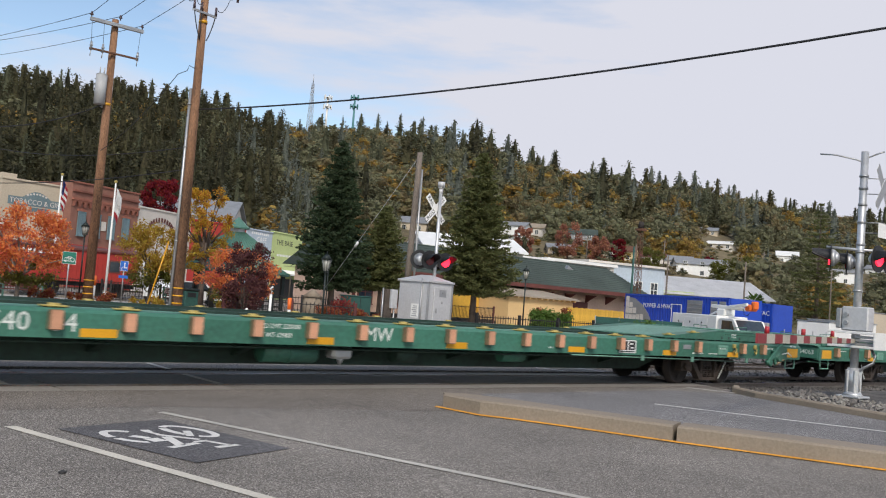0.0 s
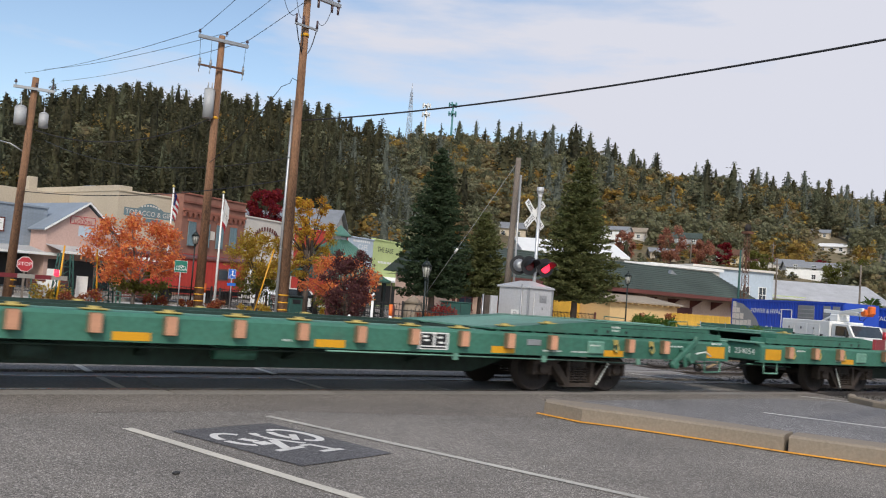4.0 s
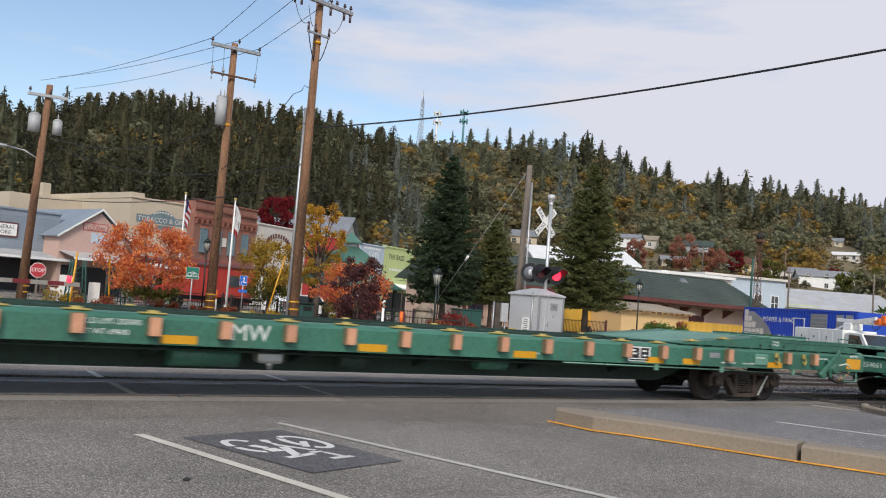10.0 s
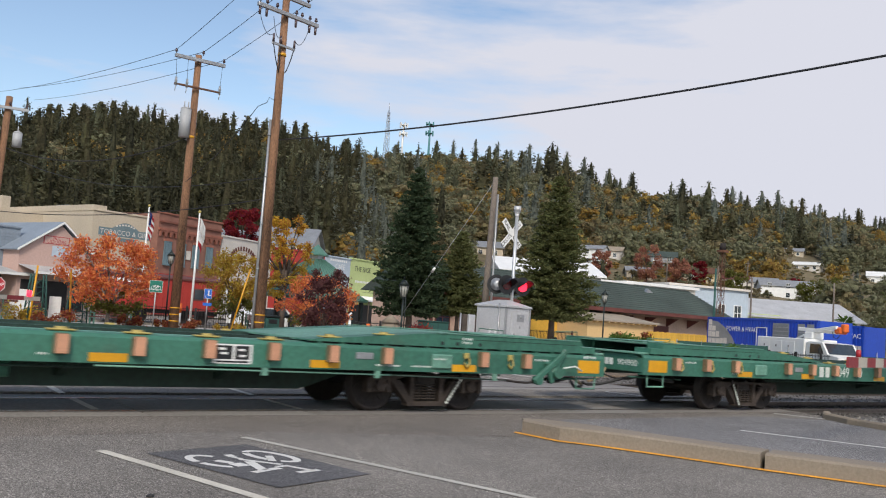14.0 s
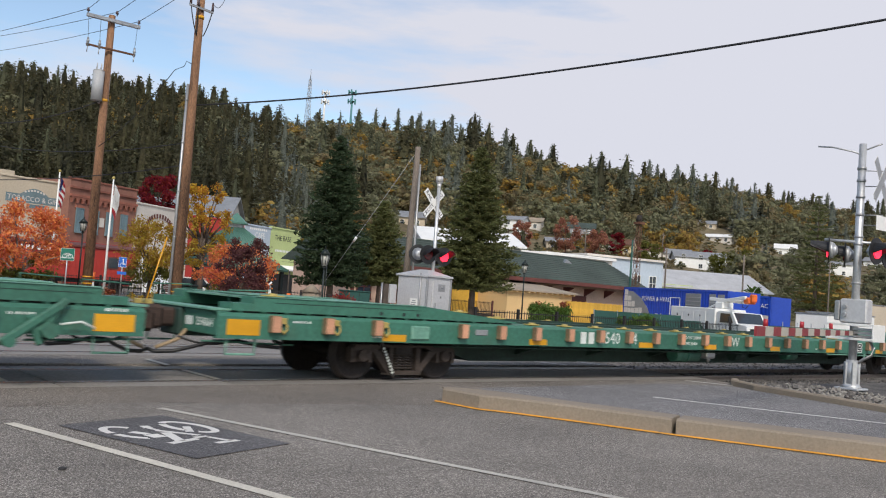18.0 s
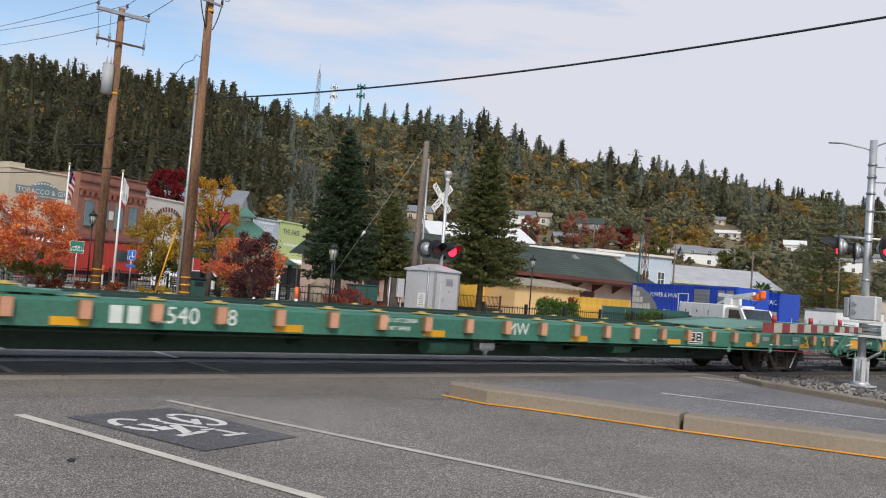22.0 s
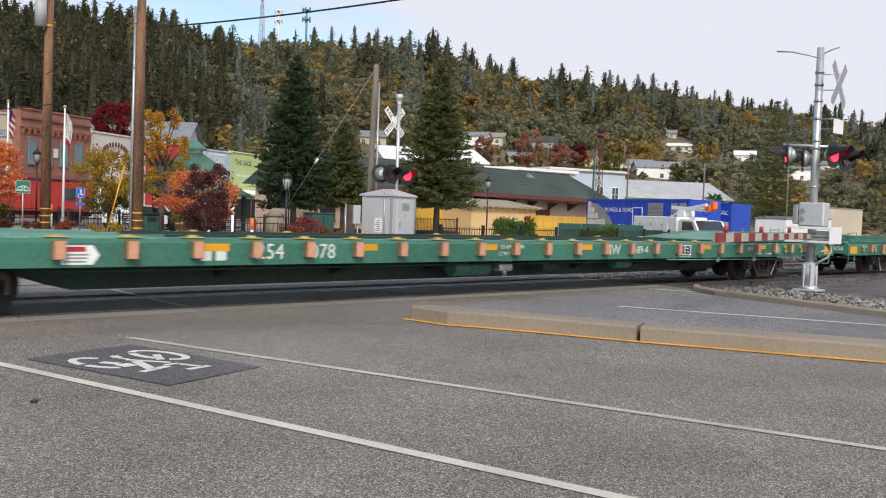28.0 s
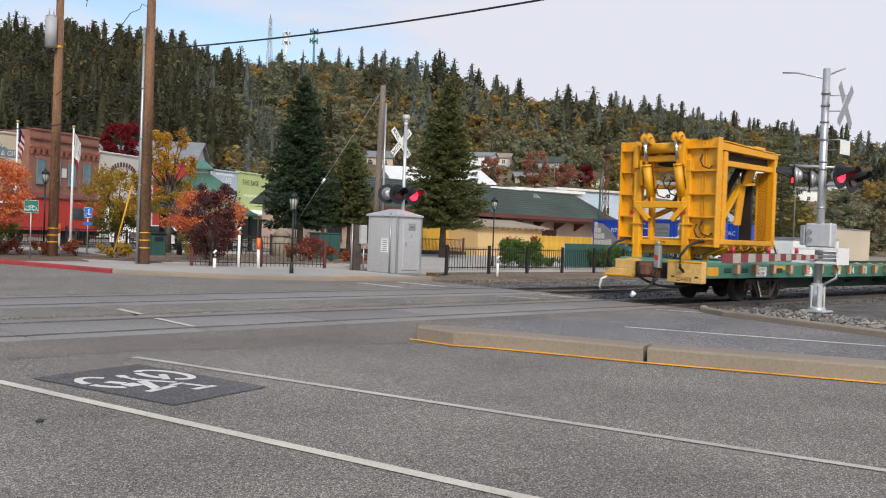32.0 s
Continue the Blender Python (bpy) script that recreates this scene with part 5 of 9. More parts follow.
M["coupler_iron"] = material("coupler_iron", (0.055, 0.034, 0.026), 0.85, 0.2, vary=0.4, scale=6, bump=0.4, stain=0.4, stain_colour=(0.10, 0.06, 0.04))
M["chain_tan"] = material("tan_clasp", (0.30, 0.22, 0.13), 0.7, vary=0.3, scale=8)
first_car = flat_car()
cars = [first_car] + [copy_thing(first_car, pose(0, 0, 0)) for _ in range(4)] + [flat_car(LONG), flat_car(0.95, True)]
ENDS = [-10.45, 7.83, 10.38]
for c, n, at, mw, load, panel, refl in (
        (cars[0], "254063", -6.6, -0.15, -2.0, 6.35, [-7.5, -4.6, -1.3, 1.6, 4.7]),
        (cars[1], "254054", -6.67, -0.15, -2.07, 6.34, [-7.5, -4.65, -1.26, 1.55, 4.72]),
        (cars[2], "254061", -6.65, -0.20, -1.99, 6.44, [-7.31, -3.81, -0.88, 1.82, 4.64]),
        (cars[3], "904900", -7.58, -1.08, -2.99, 6.41, [-8.13, -5.05, -2.06, 0.83, 3.73, 6.83]),
        (cars[4], "254064", -5.69, -0.21, -2.0, 6.40, [-7.0, -3.63, -1.16, 1.78, 4.75])):
    marks(c, n, at, mw, load, panel, refl + ENDS)
marks(cars[5], "254058", -7.61, -0.18, -3.0, 5.47, [-8.19, -5.02, -2.19, 1.53, 4.67, 7.83, 10.38, -10.45 - LONG], LONG)
marks(cars[6], "254078", -7.30, 2.42, -0.9, 5.30, [-10.75, -7.17, -4.40, -1.48, 1.45, 6.25, 9.08], 0.0, True)
# the odd car of another series rides higher on its springs
for o in cars[3].children:
    if o.name.split(".")[0] != "truck":
        o.matrix_basis = pose(0, 0, 0.055) @ o.matrix_basis
# the last car: low deck under the gantry, pads and placards on its sill
part("tail_deck", prism([(-14.35, 1.0), (-14.35, 1.09), (-9.8, 1.09), (-8.0, 1.06), (-8.0, 1.0)], -1.30, 1.30, "y"), "green_light", cars[6], "scuffed pale green deck plate")
part("end_reflector", box(-14.53, -14.01, -1.398, -1.391, 0.72, 0.94), "amber", cars[6])
for x in (-13.56, -12.72, -10.85):
    part("slot_pad", box(x - 0.16, x + 0.16, -1.42, -1.385, 0.80, 0.92, 0.015), "green_dark", cars[6])
part("hump_placard", box(-12.11, -11.57, -1.402, -1.392, 0.70, 0.95), "white", cars[6], "white placard in a frame")
lettering("placard_letters", "DO NOT", 0.11, "black", cars[6], pose(-11.84, -1.403, 0.885), 0.001)
lettering("placard_letters", "HUMP", 0.13, "black", cars[6], pose(-11.84, -1.403, 0.765), 0.001)
wp = part("warning_placard", prism([(-9.33, 0.70), (-8.93, 0.70), (-8.84, 0.82), (-8.93, 0.95), (-9.33, 0.95)], -1.400, -1.392, "y"), "white", cars[6], "torn white warning placard with a red head")
part("warning_head", box(-9.30, -9.02, -1.403, -1.400, 0.87, 0.935), "red_refl", wp)
for k in range(3):
    part("warning_line", box(-9.29, -9.02 + 0.02 * k, -1.403, -1.400, 0.73 + 0.045 * k, 0.752 + 0.045 * k), "grey_panel", wp)
tagged(cars[6], "green flat car at the train's tail under a yellow gantry", "railway car")

# how far the fifth coupling has come along the track, by time
TRAIN = [(0.0, -89.97), (1.0, -84.88), (2.0, -79.75), (3.0, -74.43), (5.0, -63.9), (6.0, -58.72), (7.0, -53.53), (8.0, -47.95), (9.0, -42.25), (10.0, -36.52), (11.0, -30.90), (12.0, -25.72), (13.0, -20.60), (16.0, -5.08), (19.0, 10.87), (22.0, 26.30), (24.0, 36.57), (26.0, 46.72), (29.0, 62.10), (30.0, 67.23), (31.0, 72.37), (32.0, 77.50)]


def train_at(t):
    """Distance at t seconds, smooth through the table (Catmull-Rom)."""
    T, S = [p[0] for p in TRAIN], [p[1] for p in TRAIN]
    i = max(0, min(len(T) - 2, int(np.searchsorted(T, t, side="right")) - 1))
    def slope(k):
        a, b = max(k - 1, 0), min(k + 1, len(T) - 1)
        return (S[b] - S[a]) / (T[b] - T[a])
    h = T[i + 1] - T[i]
    u = (t - T[i]) / h
    return ((2 * u**3 - 3 * u**2 + 1) * S[i] + (u**3 - 2 * u**2 + u) * h * slope(i) + (-2 * u**3 + 3 * u**2) * S[i + 1] + (u**3 - u**2) * h * slope(i + 1))



# ---------- crossing signals ----------
def lamp_unit(parent, m, lit):
    """One flashing-light unit: black round backing, hooded lens, grey rear shell. Faces local -y."""
    u = new("signal_lamp")
    u.parent = parent
    u.matrix_basis = m
    bm = tube((0, 0.0, 0), (0, 0.02, 0), 0.30, seg=32)
    part("backing_disc", bm, "black", u)
    bm = bmnew()
    add_tube(bm, (0, 0.02, 0), (0, 0.10, 0), 0.20, 0.18, 20)
    add_tube(bm, (0, 0.10, 0), (0, 0.20, 0), 0.18, 0.07, 20)
    part("lamp_shell", bm, "alu", u, "grey cast rear shell")
    bm = tube((0, -0.03, 0), (0, 0.0, 0), 0.16, 0.165, 24)
    part("lens", bm, "red_lens" if lit else "red_off", u, "glowing red lens" if lit else "unlit dark red lens")
    bm = bmnew()
    n, rings = 14, []
    for y, r, a0 in ((0.0, 0.19, -20), (-0.38, 0.20, 25)):
        for rr in (r, r - 0.012):
            rings.append([bm.verts.new((rr * math.cos(radians(a0 + (180 - 2 * a0) * k / n)), y, rr * math.sin(radians(a0 + (180 - 2 * a0) * k / n)))) for k in range(n + 1)])
    for k in range(n):
        bm.faces.new((rings[0][k], rings[0][k + 1], rings[2][k + 1], rings[2][k]))
        bm.faces.new((rings[1][k + 1], rings[1][k], rings[3][k], rings[3][k + 1]))
        bm.faces.new((rings[2][k], rings[2][k + 1], rings[3][k + 1], rings[3][k]))
    part("hood", bm, "black", u)
    return u


def crossbuck(parent, m, scale=1.0, texts=("RAIL", "ROAD", "CROSS", "ING"), back=False):
    """Two crossed white blades facing local -y."""
    c = new("crossbuck")
    c.parent = parent
    c.matrix_basis = m @ Matrix.Scale(scale, 4)
    for i, a in enumerate((-46, 46)):
        b = part("blade", box(-0.61, 0.61, -0.006 - 0.008 * i, 0.0 - 0.008 * i, -0.115, 0.115), "white", c)
        b.matrix_basis = pose(0, 0, 0, 0, -a, 0)
        if back:
            part("blade_back", box(-0.60, 0.60, 0.0005 - 0.008 * i, 0.0025 - 0.008 * i, -0.11, 0.11), "galv", b, "bare metal back")
        t0, t1 = (texts[0], texts[1]) if i == 0 else (texts[2], texts[3])
        lettering("sign_letters", t0, 0.20, "black", b, pose(-0.36, -0.0075 - 0.008 * i, 0.0), 0.001)
        lettering("sign_letters", t1, 0.20, "black", b, pose(0.36, -0.0075 - 0.008 * i, 0.0), 0.001)


def far_signal():
    e = thing("crossing_signal", "grey metal crossing signal mast with crossbuck, bell and paired red lamps", "railway signal", pose(22.18, 25.82, 0))
    part("mast", tube((0, 0, 0.0), (0, 0, 5.5), 0.062, seg=16), "alu", e)
    part("base_casting", box(-0.16, 0.16, -0.16, 0.16, 0.0, 0.22, 0.03), "alu", e)
    bm = bmnew()
    add_tube(bm, (0, 0, 5.45), (0, 0, 5.62), 0.055, 0.09, 14)
    add_tube(bm, (0, 0, 5.62), (0, 0, 5.70), 0.07, 0.13, 14)
    add_tube(bm, (0, 0, 5.70), (0, 0, 5.90), 0.14, 0.13, 18)
    part("bell", bm, "bungalow", e, "grey crossing bell on the mast top")
    crossbuck(e, pose(-0.12, 0.10, 4.86, 0, 0, 4), 1.08)
    part("lamp_crossarm", tube((-0.42, 0, 3.02), (0.42, 0, 3.02), 0.03, seg=8), "alu", e)
    big = Matrix.Scale(1.18, 4)
    lamp_unit(e, pose(-0.44, -0.18, 2.92, 0, 0, -6) @ big, False)
    lamp_unit(e, pose(0.36, -0.16, 2.90, 0, 0, -6) @ big, True)
    lamp_unit(e, pose(-0.66, 0.16, 2.92, 0, 0, 158) @ big, False)
    lamp_unit(e, pose(0.14, 0.20, 2.92, 0, 0, 158) @ big, False)


far_signal()


def near_signal():
    e = thing("crossing_signal", "tall aluminium crossing signal mast with red lamps, crossbuck and gate machine", "railway signal", pose(20.43, 9.2, 0.02))
    part("mast", tube((0, 0, 0.3), (0, 0, 5.56), 0.09, 0.082, 20), "alu", e)
    bm = bmnew()
    add_box(bm, -0.27, 0.27, -0.27, 0.27, 0.02, 0.07, 0.015)
    add_tube(bm, (0, 0, 0.06), (0, 0, 0.16), 0.24, 0.15, 16)
    add_tube(bm, (0, 0, 0.16), (0, 0, 0.68), 0.145, 0.13, 16)
    for a in range(4):
        add_box(bm, 0.10, 0.17, -0.055, 0.055, 0.06, 0.64, 0.015, pose(0, 0, 0, 0, 0, 45 + 90 * a))
    part("base_casting", bm, "alu", e)
    for z in (5.0, 4.72, 4.35, 3.95, 3.45, 3.28, 2.4, 1.2):
        part("clamp_band", tube((0, 0, z - 0.025), (0, 0, z + 0.025), 0.1, seg=16), "galv", e)
    # thin bracket arms at the top
    part("bracket_arm", add_path(bmnew(), [(0, 0, 5.30), (-0.10, 0.13, 5.37), (-0.30, 0.55, 5.48), (-0.40, 0.85, 5.50)], 0.018, 8), "galv", e)
    part("bracket_arm", add_path(bmnew(), [(0, 0, 5.30), (0.02, -0.05, 5.42), (0.12, -0.25, 5.52), (0.16, -0.36, 5.56)], 0.018, 8), "galv", e)
    face = 5
    crossbuck(e, pose(0.14, -0.40, 4.72, 0, 0, face + 180), 1.0, back=True)
    for z in (4.95, 4.6):
        part("sign_bracket", tube((0, 0, z), (0.22, -0.40, z), 0.012, seg=6), "galv", e)
    pl = part("track_count_sign", box(-0.23, 0.23, -0.006, 0.0, -0.17, 0.15, 0.0), "white", e)
    pl.matrix_basis = pose(0.16, -0.42, 3.78, 0, 0, face + 172)
    lettering("sign_letters", "2", 0.17, "black", pl, pose(0, -0.007, 0.09), 0.001)
    lettering("sign_letters", "TRACKS", 0.13, "black", pl, pose(0, -0.007, -0.07), 0.001)
    for z in (3.95, 3.72):
        part("sign_bracket", tube((0, 0, z), (0.22, -0.42, z), 0.012, seg=6), "galv", e)
    part("lamp_crossarm", tube((-0.34, 0.62, 3.36), (0.30, -0.62, 3.30), 0.032, seg=10), "alu", e)
    # pair for the far approach and pair for the near approach
    lamp_unit(e, pose(-0.34, 0.52, 3.12, 0, 0, 207), True)
    lamp_unit(e, pose(0.08, 0.34, 3.06, 0, 0, 207), False)
    lamp_unit(e, pose(-0.14, -0.48, 3.12, 0, 0, -4), True)
    lamp_unit(e, pose(0.40, -0.52, 3.06, 0, 0, -4), False)
    # gate machine with its boxes and counterweight bars
    bm = bmnew()
    add_box(bm, -0.10, 0.22, -0.30, 0.30, 1.50, 2.05, 0.03)
    part("gate_machine", bm, "bungalow", e, "grey cast gate machine box")
    bm = bmnew()
    add_box(bm, -0.12, 0.06, 0.30, 0.42, 1.55, 2.0, 0.02)
    for z in (1.68, 1.86):
        add_tube(bm, (-0.1, 0.18, z), (-0.16, 0.18, z), 0.05, seg=12)
    part("machine_cover", bm, "galv", e)
    for z, w in ((1.47, 0.055), (1.16, 0.055)):
        part("support_bar", box(-0.30, -0.24, -0.52, 0.50, z - w / 2, z + w / 2, 0.006), "white", e)
        part("support_bar", box(0.24, 0.30, -0.52, 0.50, z - w / 2, z + w / 2, 0.006), "white", e)
    for z in (1.22, 1.30, 1.38):
        part("counterweight", box(-0.22, 0.22, -0.50, -0.08, z - 0.03, z + 0.03, 0.01), "galv", e)
    part("end_bar", box(-0.30, 0.30, -0.56, -0.52, 1.12, 1.50, 0.006), "white", e)
    part("cable_conduit", add_path(bmnew(), [(0.05, -0.30, 1.2), (0.06, -0.42, 0.98), (0.04, -0.40, 0.82), (0.02, -0.2, 0.70), (0.0, -0.08, 0.60)], 0.032, 8), "galv", e)


near_signal()


M["arm_white"] = material("dusty_white_sheeting", (0.42, 0.39, 0.33), 0.6, vary=0.15, scale=5, stain=0.3, stain_colour=(0.25, 0.22, 0.18))
M["arm_red"] = material("dusty_red_sheeting", (0.22, 0.025, 0.03), 0.6, vary=0.15, scale=5)


def gate_arm(name, a, b, h0, h1, label, lights, stripes):
    """A lowered striped arm from its pivot a to its tip b, with red lamps standing on it."""
    a, b = Vector(a), Vector(b)
    L = (b - a).length
    d = (b - a).normalized()
    m = Matrix.Translation(a) @ d.to_track_quat("X", "Z").to_matrix().to_4x4()
    e = thing(name, label, "crossing gate", m)
    n = stripes
    for k in range(n):
        x0, x1 = L * k / n, L * (k + 1) / n
        h = h0 + (h1 - h0) * (k + 0.5) / n
        part("arm_section", box(x0, x1, -0.02, 0.02, -h / 2, h / 2), "arm_red" if k % 2 else "arm_white", e)
    for s in lights:
        bm = bmnew()
        add_tube(bm, (L * s, 0, h1 / 2), (L * s, 0, h1 / 2 + 0.11), 0.040, 0.036, 12)
        part("gate_lamp", bm, "red_refl", e, "red gate lamp")
    return e


gate_arm("gate_arm", (20.25, 9.15, 1.30), (12.62, 7.16, 1.30), 0.10, 0.155, "lowered red and white striped crossing gate arm with red lamps", (0.93, 0.62, 0.30), 16)
far_gate = gate_arm("gate_arm", (0.6, 25.0, 1.25), (6.5, 29.3, 1.24), 0.10, 0.13, "lowered red and white crossing gate arm beyond the tracks", (), 11)
part("gate_tip_lamp", tube((6.85, 0, 0.05), (6.85, 0, 0.24), 0.07, 0.07, 14), "red_lens", far_gate, "glowing red lamp at the gate tip")


def bungalow():
    ang = 10.0
    e = thing("signal_bungalow", "light grey sheet-metal railway signal house with shallow hipped roof", "cabinet", pose(20.85, 24.51, 0, 0, 0, ang))
    W, D, Hh = 1.33, 1.40, 2.07
    part("wall_shell", box(0, W, 0, D, 0.05, Hh, 0.02), "bungalow", e)
    part("skid_base", box(-0.03, W + 0.03, -0.03, D + 0.03, -0.02, 0.07), "galv", e)
    bm = bmnew()
    o = 0.06
    low = [bm.verts.new(v) for v in ((-o, -o, Hh), (W + o, -o, Hh), (W + o, D + o, Hh), (-o, D + o, Hh))]
    mid = [bm.verts.new(v) for v in ((-o, -o, Hh + 0.06), (W + o, -o, Hh + 0.06), (W + o, D + o, Hh + 0.06), (-o, D + o, Hh + 0.06))]
    top = [bm.verts.new(v) for v in ((W / 2 - .1, D / 2 - .2, Hh + 0.27), (W / 2 + .1, D / 2 - .2, Hh + 0.27), (W / 2 + .1, D / 2 + .2, Hh + 0.27), (W / 2 - .1, D / 2 + .2, Hh + 0.27))]
    for k in range(4):
        j = (k + 1) % 4
        bm.faces.new((low[k], low[j], mid[j], mid[k])); bm.faces.new((mid[k], mid[j], top[j], top[k]))
    bm.faces.new(top); bm.faces.new(low[::-1])
    bmesh.ops.recalc_face_normals(bm, faces=bm.faces[:])
    part("roof", bm, "bungalow", e)
    for x in (0.0, W):
        part("corner_trim", box(x - 0.05, x + 0.05, -0.02, 0.03, 0.06, Hh - 0.01, 0.008), "galv", e)
    d = part("door", box(0.28, 1.12, -0.035, 0.0, 0.16, 1.92, 0.01), "bungalow", e)
    part("door_handle", box(0.40, 0.46, -0.075, -0.03, 1.0, 1.16, 0.01), "galv", d)
    part("door_plate", box(0.56, 0.96, -0.045, -0.036, 1.58, 1.84, 0.004), "galv", d)
    part("vent_hood", box(0.72, 0.84, -0.07, -0.036, 1.70, 1.78, 0.01), "galv", d)
    part("padlock", box(0.72, 0.78, -0.05, -0.036, 1.34, 1.42, 0.004), "galv", d)
    n = part("notice", box(-0.012, -0.004, 0.42, 0.76, 0.78, 1.28), "white", e, "white notice with illegible dark lines")
    bm = bmnew()
    for k in range(6):
        add_box(bm, -0.016, -0.0125, 0.47 + 0.02 * (k % 2), 0.71 - 0.03 * (k % 3), 0.83 + k * 0.07, 0.86 + k * 0.07)
    part("notice_line", bm, "grey_panel", n)
    part("wall_conduit", tube((-0.04, 0.30, 0.0), (-0.04, 0.30, 2.2), 0.03, seg=8), "galv", e)


bungalow()

# ---------- poles and wires ----------
def insulator(parent, x, y, z):
    bm = bmnew()
    add_tube(bm, (x, y, z), (x, y, z + 0.10), 0.02, seg=6)
    add_tube(bm, (x, y, z + 0.08), (x, y, z + 0.15), 0.065, 0.05, 10)
    add_tube(bm, (x, y, z + 0.15), (x, y, z + 0.20), 0.035, 0.045, 10)
    part("insulator", bm, "ceramic", parent)


def bands(parent, r):
    for z in (0.66, 0.92, 1.18):
        part("yellow_band", tube((0, 0, z - 0.022), (0, 0, z + 0.022), r + 0.004, seg=16), "amber", parent)


POLE_A, POLE_B = Vector((12.92, 35.47, 0)), Vector((13.88, 29.67, 0))


def transformer_pole():
    e = thing("utility_pole", "brown wooden utility pole with crossarm, cutouts and grey transformers", "utility pole", Matrix.Translation(POLE_A))
    part("pole", tube((0, 0, -0.1), (0.03, 0, 11.45), 0.20, 0.13, 18), "pole_wood", e)
    bands(e, 0.195)
    part("crossarm", box(-1.02, 1.08, -0.30, -0.18, 11.12, 11.26, 0.01), "galv", e, "pale weathered crossarm")
    part("lower_crossarm", box(-0.95, 0.98, -0.28, -0.20, 10.02, 10.09, 0.006), "rust", e)
    for x in (-0.98, 1.02):
        insulator(e, x, -0.24, 11.26)
    insulator(e, 0.2, -0.05, 11.46)
    for x in (-0.9, -0.45, 0.93):
        bm = bmnew()
        add_tube(bm, (x, -0.26, 9.98), (x, -0.26, 10.32), 0.05, 0.04, 8)
        add_tube(bm, (x - 0.03, -0.30, 9.75), (x, -0.28, 10.0), 0.018, seg=6)
        add_box(bm, x - 0.05, x + 0.05, -0.32, -0.22, 10.14, 10.20, 0.01)
        part("fuse_cutout", bm, "galv", e)
        part("jumper_wire", add_path(bmnew(), sag((x, -0.26, 10.32), (x * 1.05, -0.24, 11.26), 0.12, 8), 0.008, 5), "cable", e)
    for x, yy, s in ((-0.33, -0.12, 1.0), (0.10, 0.34, 0.95)):
        bm = bmnew()
        add_tube(bm, (x, yy, 8.0), (x, yy, 8.0 + 1.15 * s), 0.21 * s, seg=18)
        add_tube(bm, (x, yy, 8.0 + 1.15 * s), (x, yy, 8.0 + 1.20 * s), 0.22 * s, 0.16 * s, 18)
        for k in (-0.08, 0.08):
            add_tube(bm, (x + k, yy, 8.0 + 1.2 * s), (x + k, yy, 8.0 + 1.45 * s), 0.03, 0.02, 8)
        part("transformer", bm, "grey_tank", e, "grey transformer can")
    part("pole_label", tube((0, 0, 8.02), (0, 0, 8.12), 0.165, seg=14), "amber", e)


transformer_pole()


def riser_pole():
    e = thing("utility_pole", "tall brown wooden pole with grey conduit, crossarms and cable ends", "utility pole", Matrix.Translation(POLE_B))
    part("pole", tube((0, 0, -0.1), (0.0, 0.02, 13.1), 0.185, 0.125, 18), "pole_wood", e)
    bands(e, 0.182)
    part("conduit", tube((-0.22, 0.06, 0.0), (-0.19, 0.06, 8.15), 0.055, 0.05, 10), "galv", e, "grey conduit up the pole's side")
    part("crossarm", box(-1.40, 1.40, -0.26, -0.14, 11.92, 12.06, 0.01, pose(0, 0, 0, 0, 0, 14)), "galv", e, "pale weathered crossarm")
    part("crossarm", box(-1.30, 1.30, 0.14, 0.26, 12.72, 12.86, 0.01, pose(0, 0, 0, 0, 0, 14)), "galv", e, "pale weathered crossarm")
    R = pose(0, 0, 0, 0, 0, 14)
    for x in (-1.3, -1.0, -0.55, 0.35, 0.62, 1.0, 1.3):
        p = R @ Vector((x, -0.2, 12.06))
        insulator(e, p.x, p.y, p.z)
        q = R @ Vector((x, -0.2, 11.92))
        if x not in (-0.55, 0.62):
            bm = bmnew()
            add_tube(bm, q, q - Vector((0, 0, 0.28)), 0.055, 0.045, 8)
            part("surge_arrester", bm, "ceramic", e)
    for x in (-1.2, 0.0, 1.2):
        p = R @ Vector((x, 0.2, 12.86))
        insulator(e, p.x, p.y, p.z)
    part("cable_end_bracket", box(-0.62, 0.42, -0.20, -0.14, 10.78, 10.86, 0.005, R), "galv", e)
    for x in (-0.58, -0.25, 0.38):
        p = R @ Vector((x, -0.18, 10.86))
        part("cable_end", tube(p, p + Vector((0, 0, 0.30)), 0.05, 0.035, 8), "ceramic", e)
        top = R @ Vector((x * 2.6 if x > 0 else x * 1.9 - 0.2, -0.2, 11.75))
        part("jumper_wire", add_path(bmnew(), sag(p + Vector((0, 0, 0.3)), top, 0.35, 10), 0.011, 5), "cable", e)
        part("riser_cable", add_path(bmnew(), sag(p, (-0.12 if x < 0 else 0.12, -0.1, 9.9), 0.12, 8), 0.02, 5), "cable", e)
    part("service_drop_bracket", add_path(bmnew(), [(-0.1, 0, 8.85), (-0.35, 0, 8.92), (-0.42, 0, 8.72), (-0.7, 0.1, 8.55)], 0.012, 5), "cable", e)
    part("pole_label", tube((0, 0, 10.5), (0, 0, 10.6), 0.152, seg=14), "amber", e)
    for z in (2.8, 4.4, 6.1, 7.6):
        part("conduit_strap", tube((-0.2, 0.05, z - 0.02), (-0.2, 0.05, z + 0.02), 0.075, seg=8), "galv", e)


riser_pole()


def span(name, a, b, drop, r, label):
    return tagged(part(name, add_path(bmnew(), sag(a, b, drop, 24), r, 6), "cable"), label, "cable")


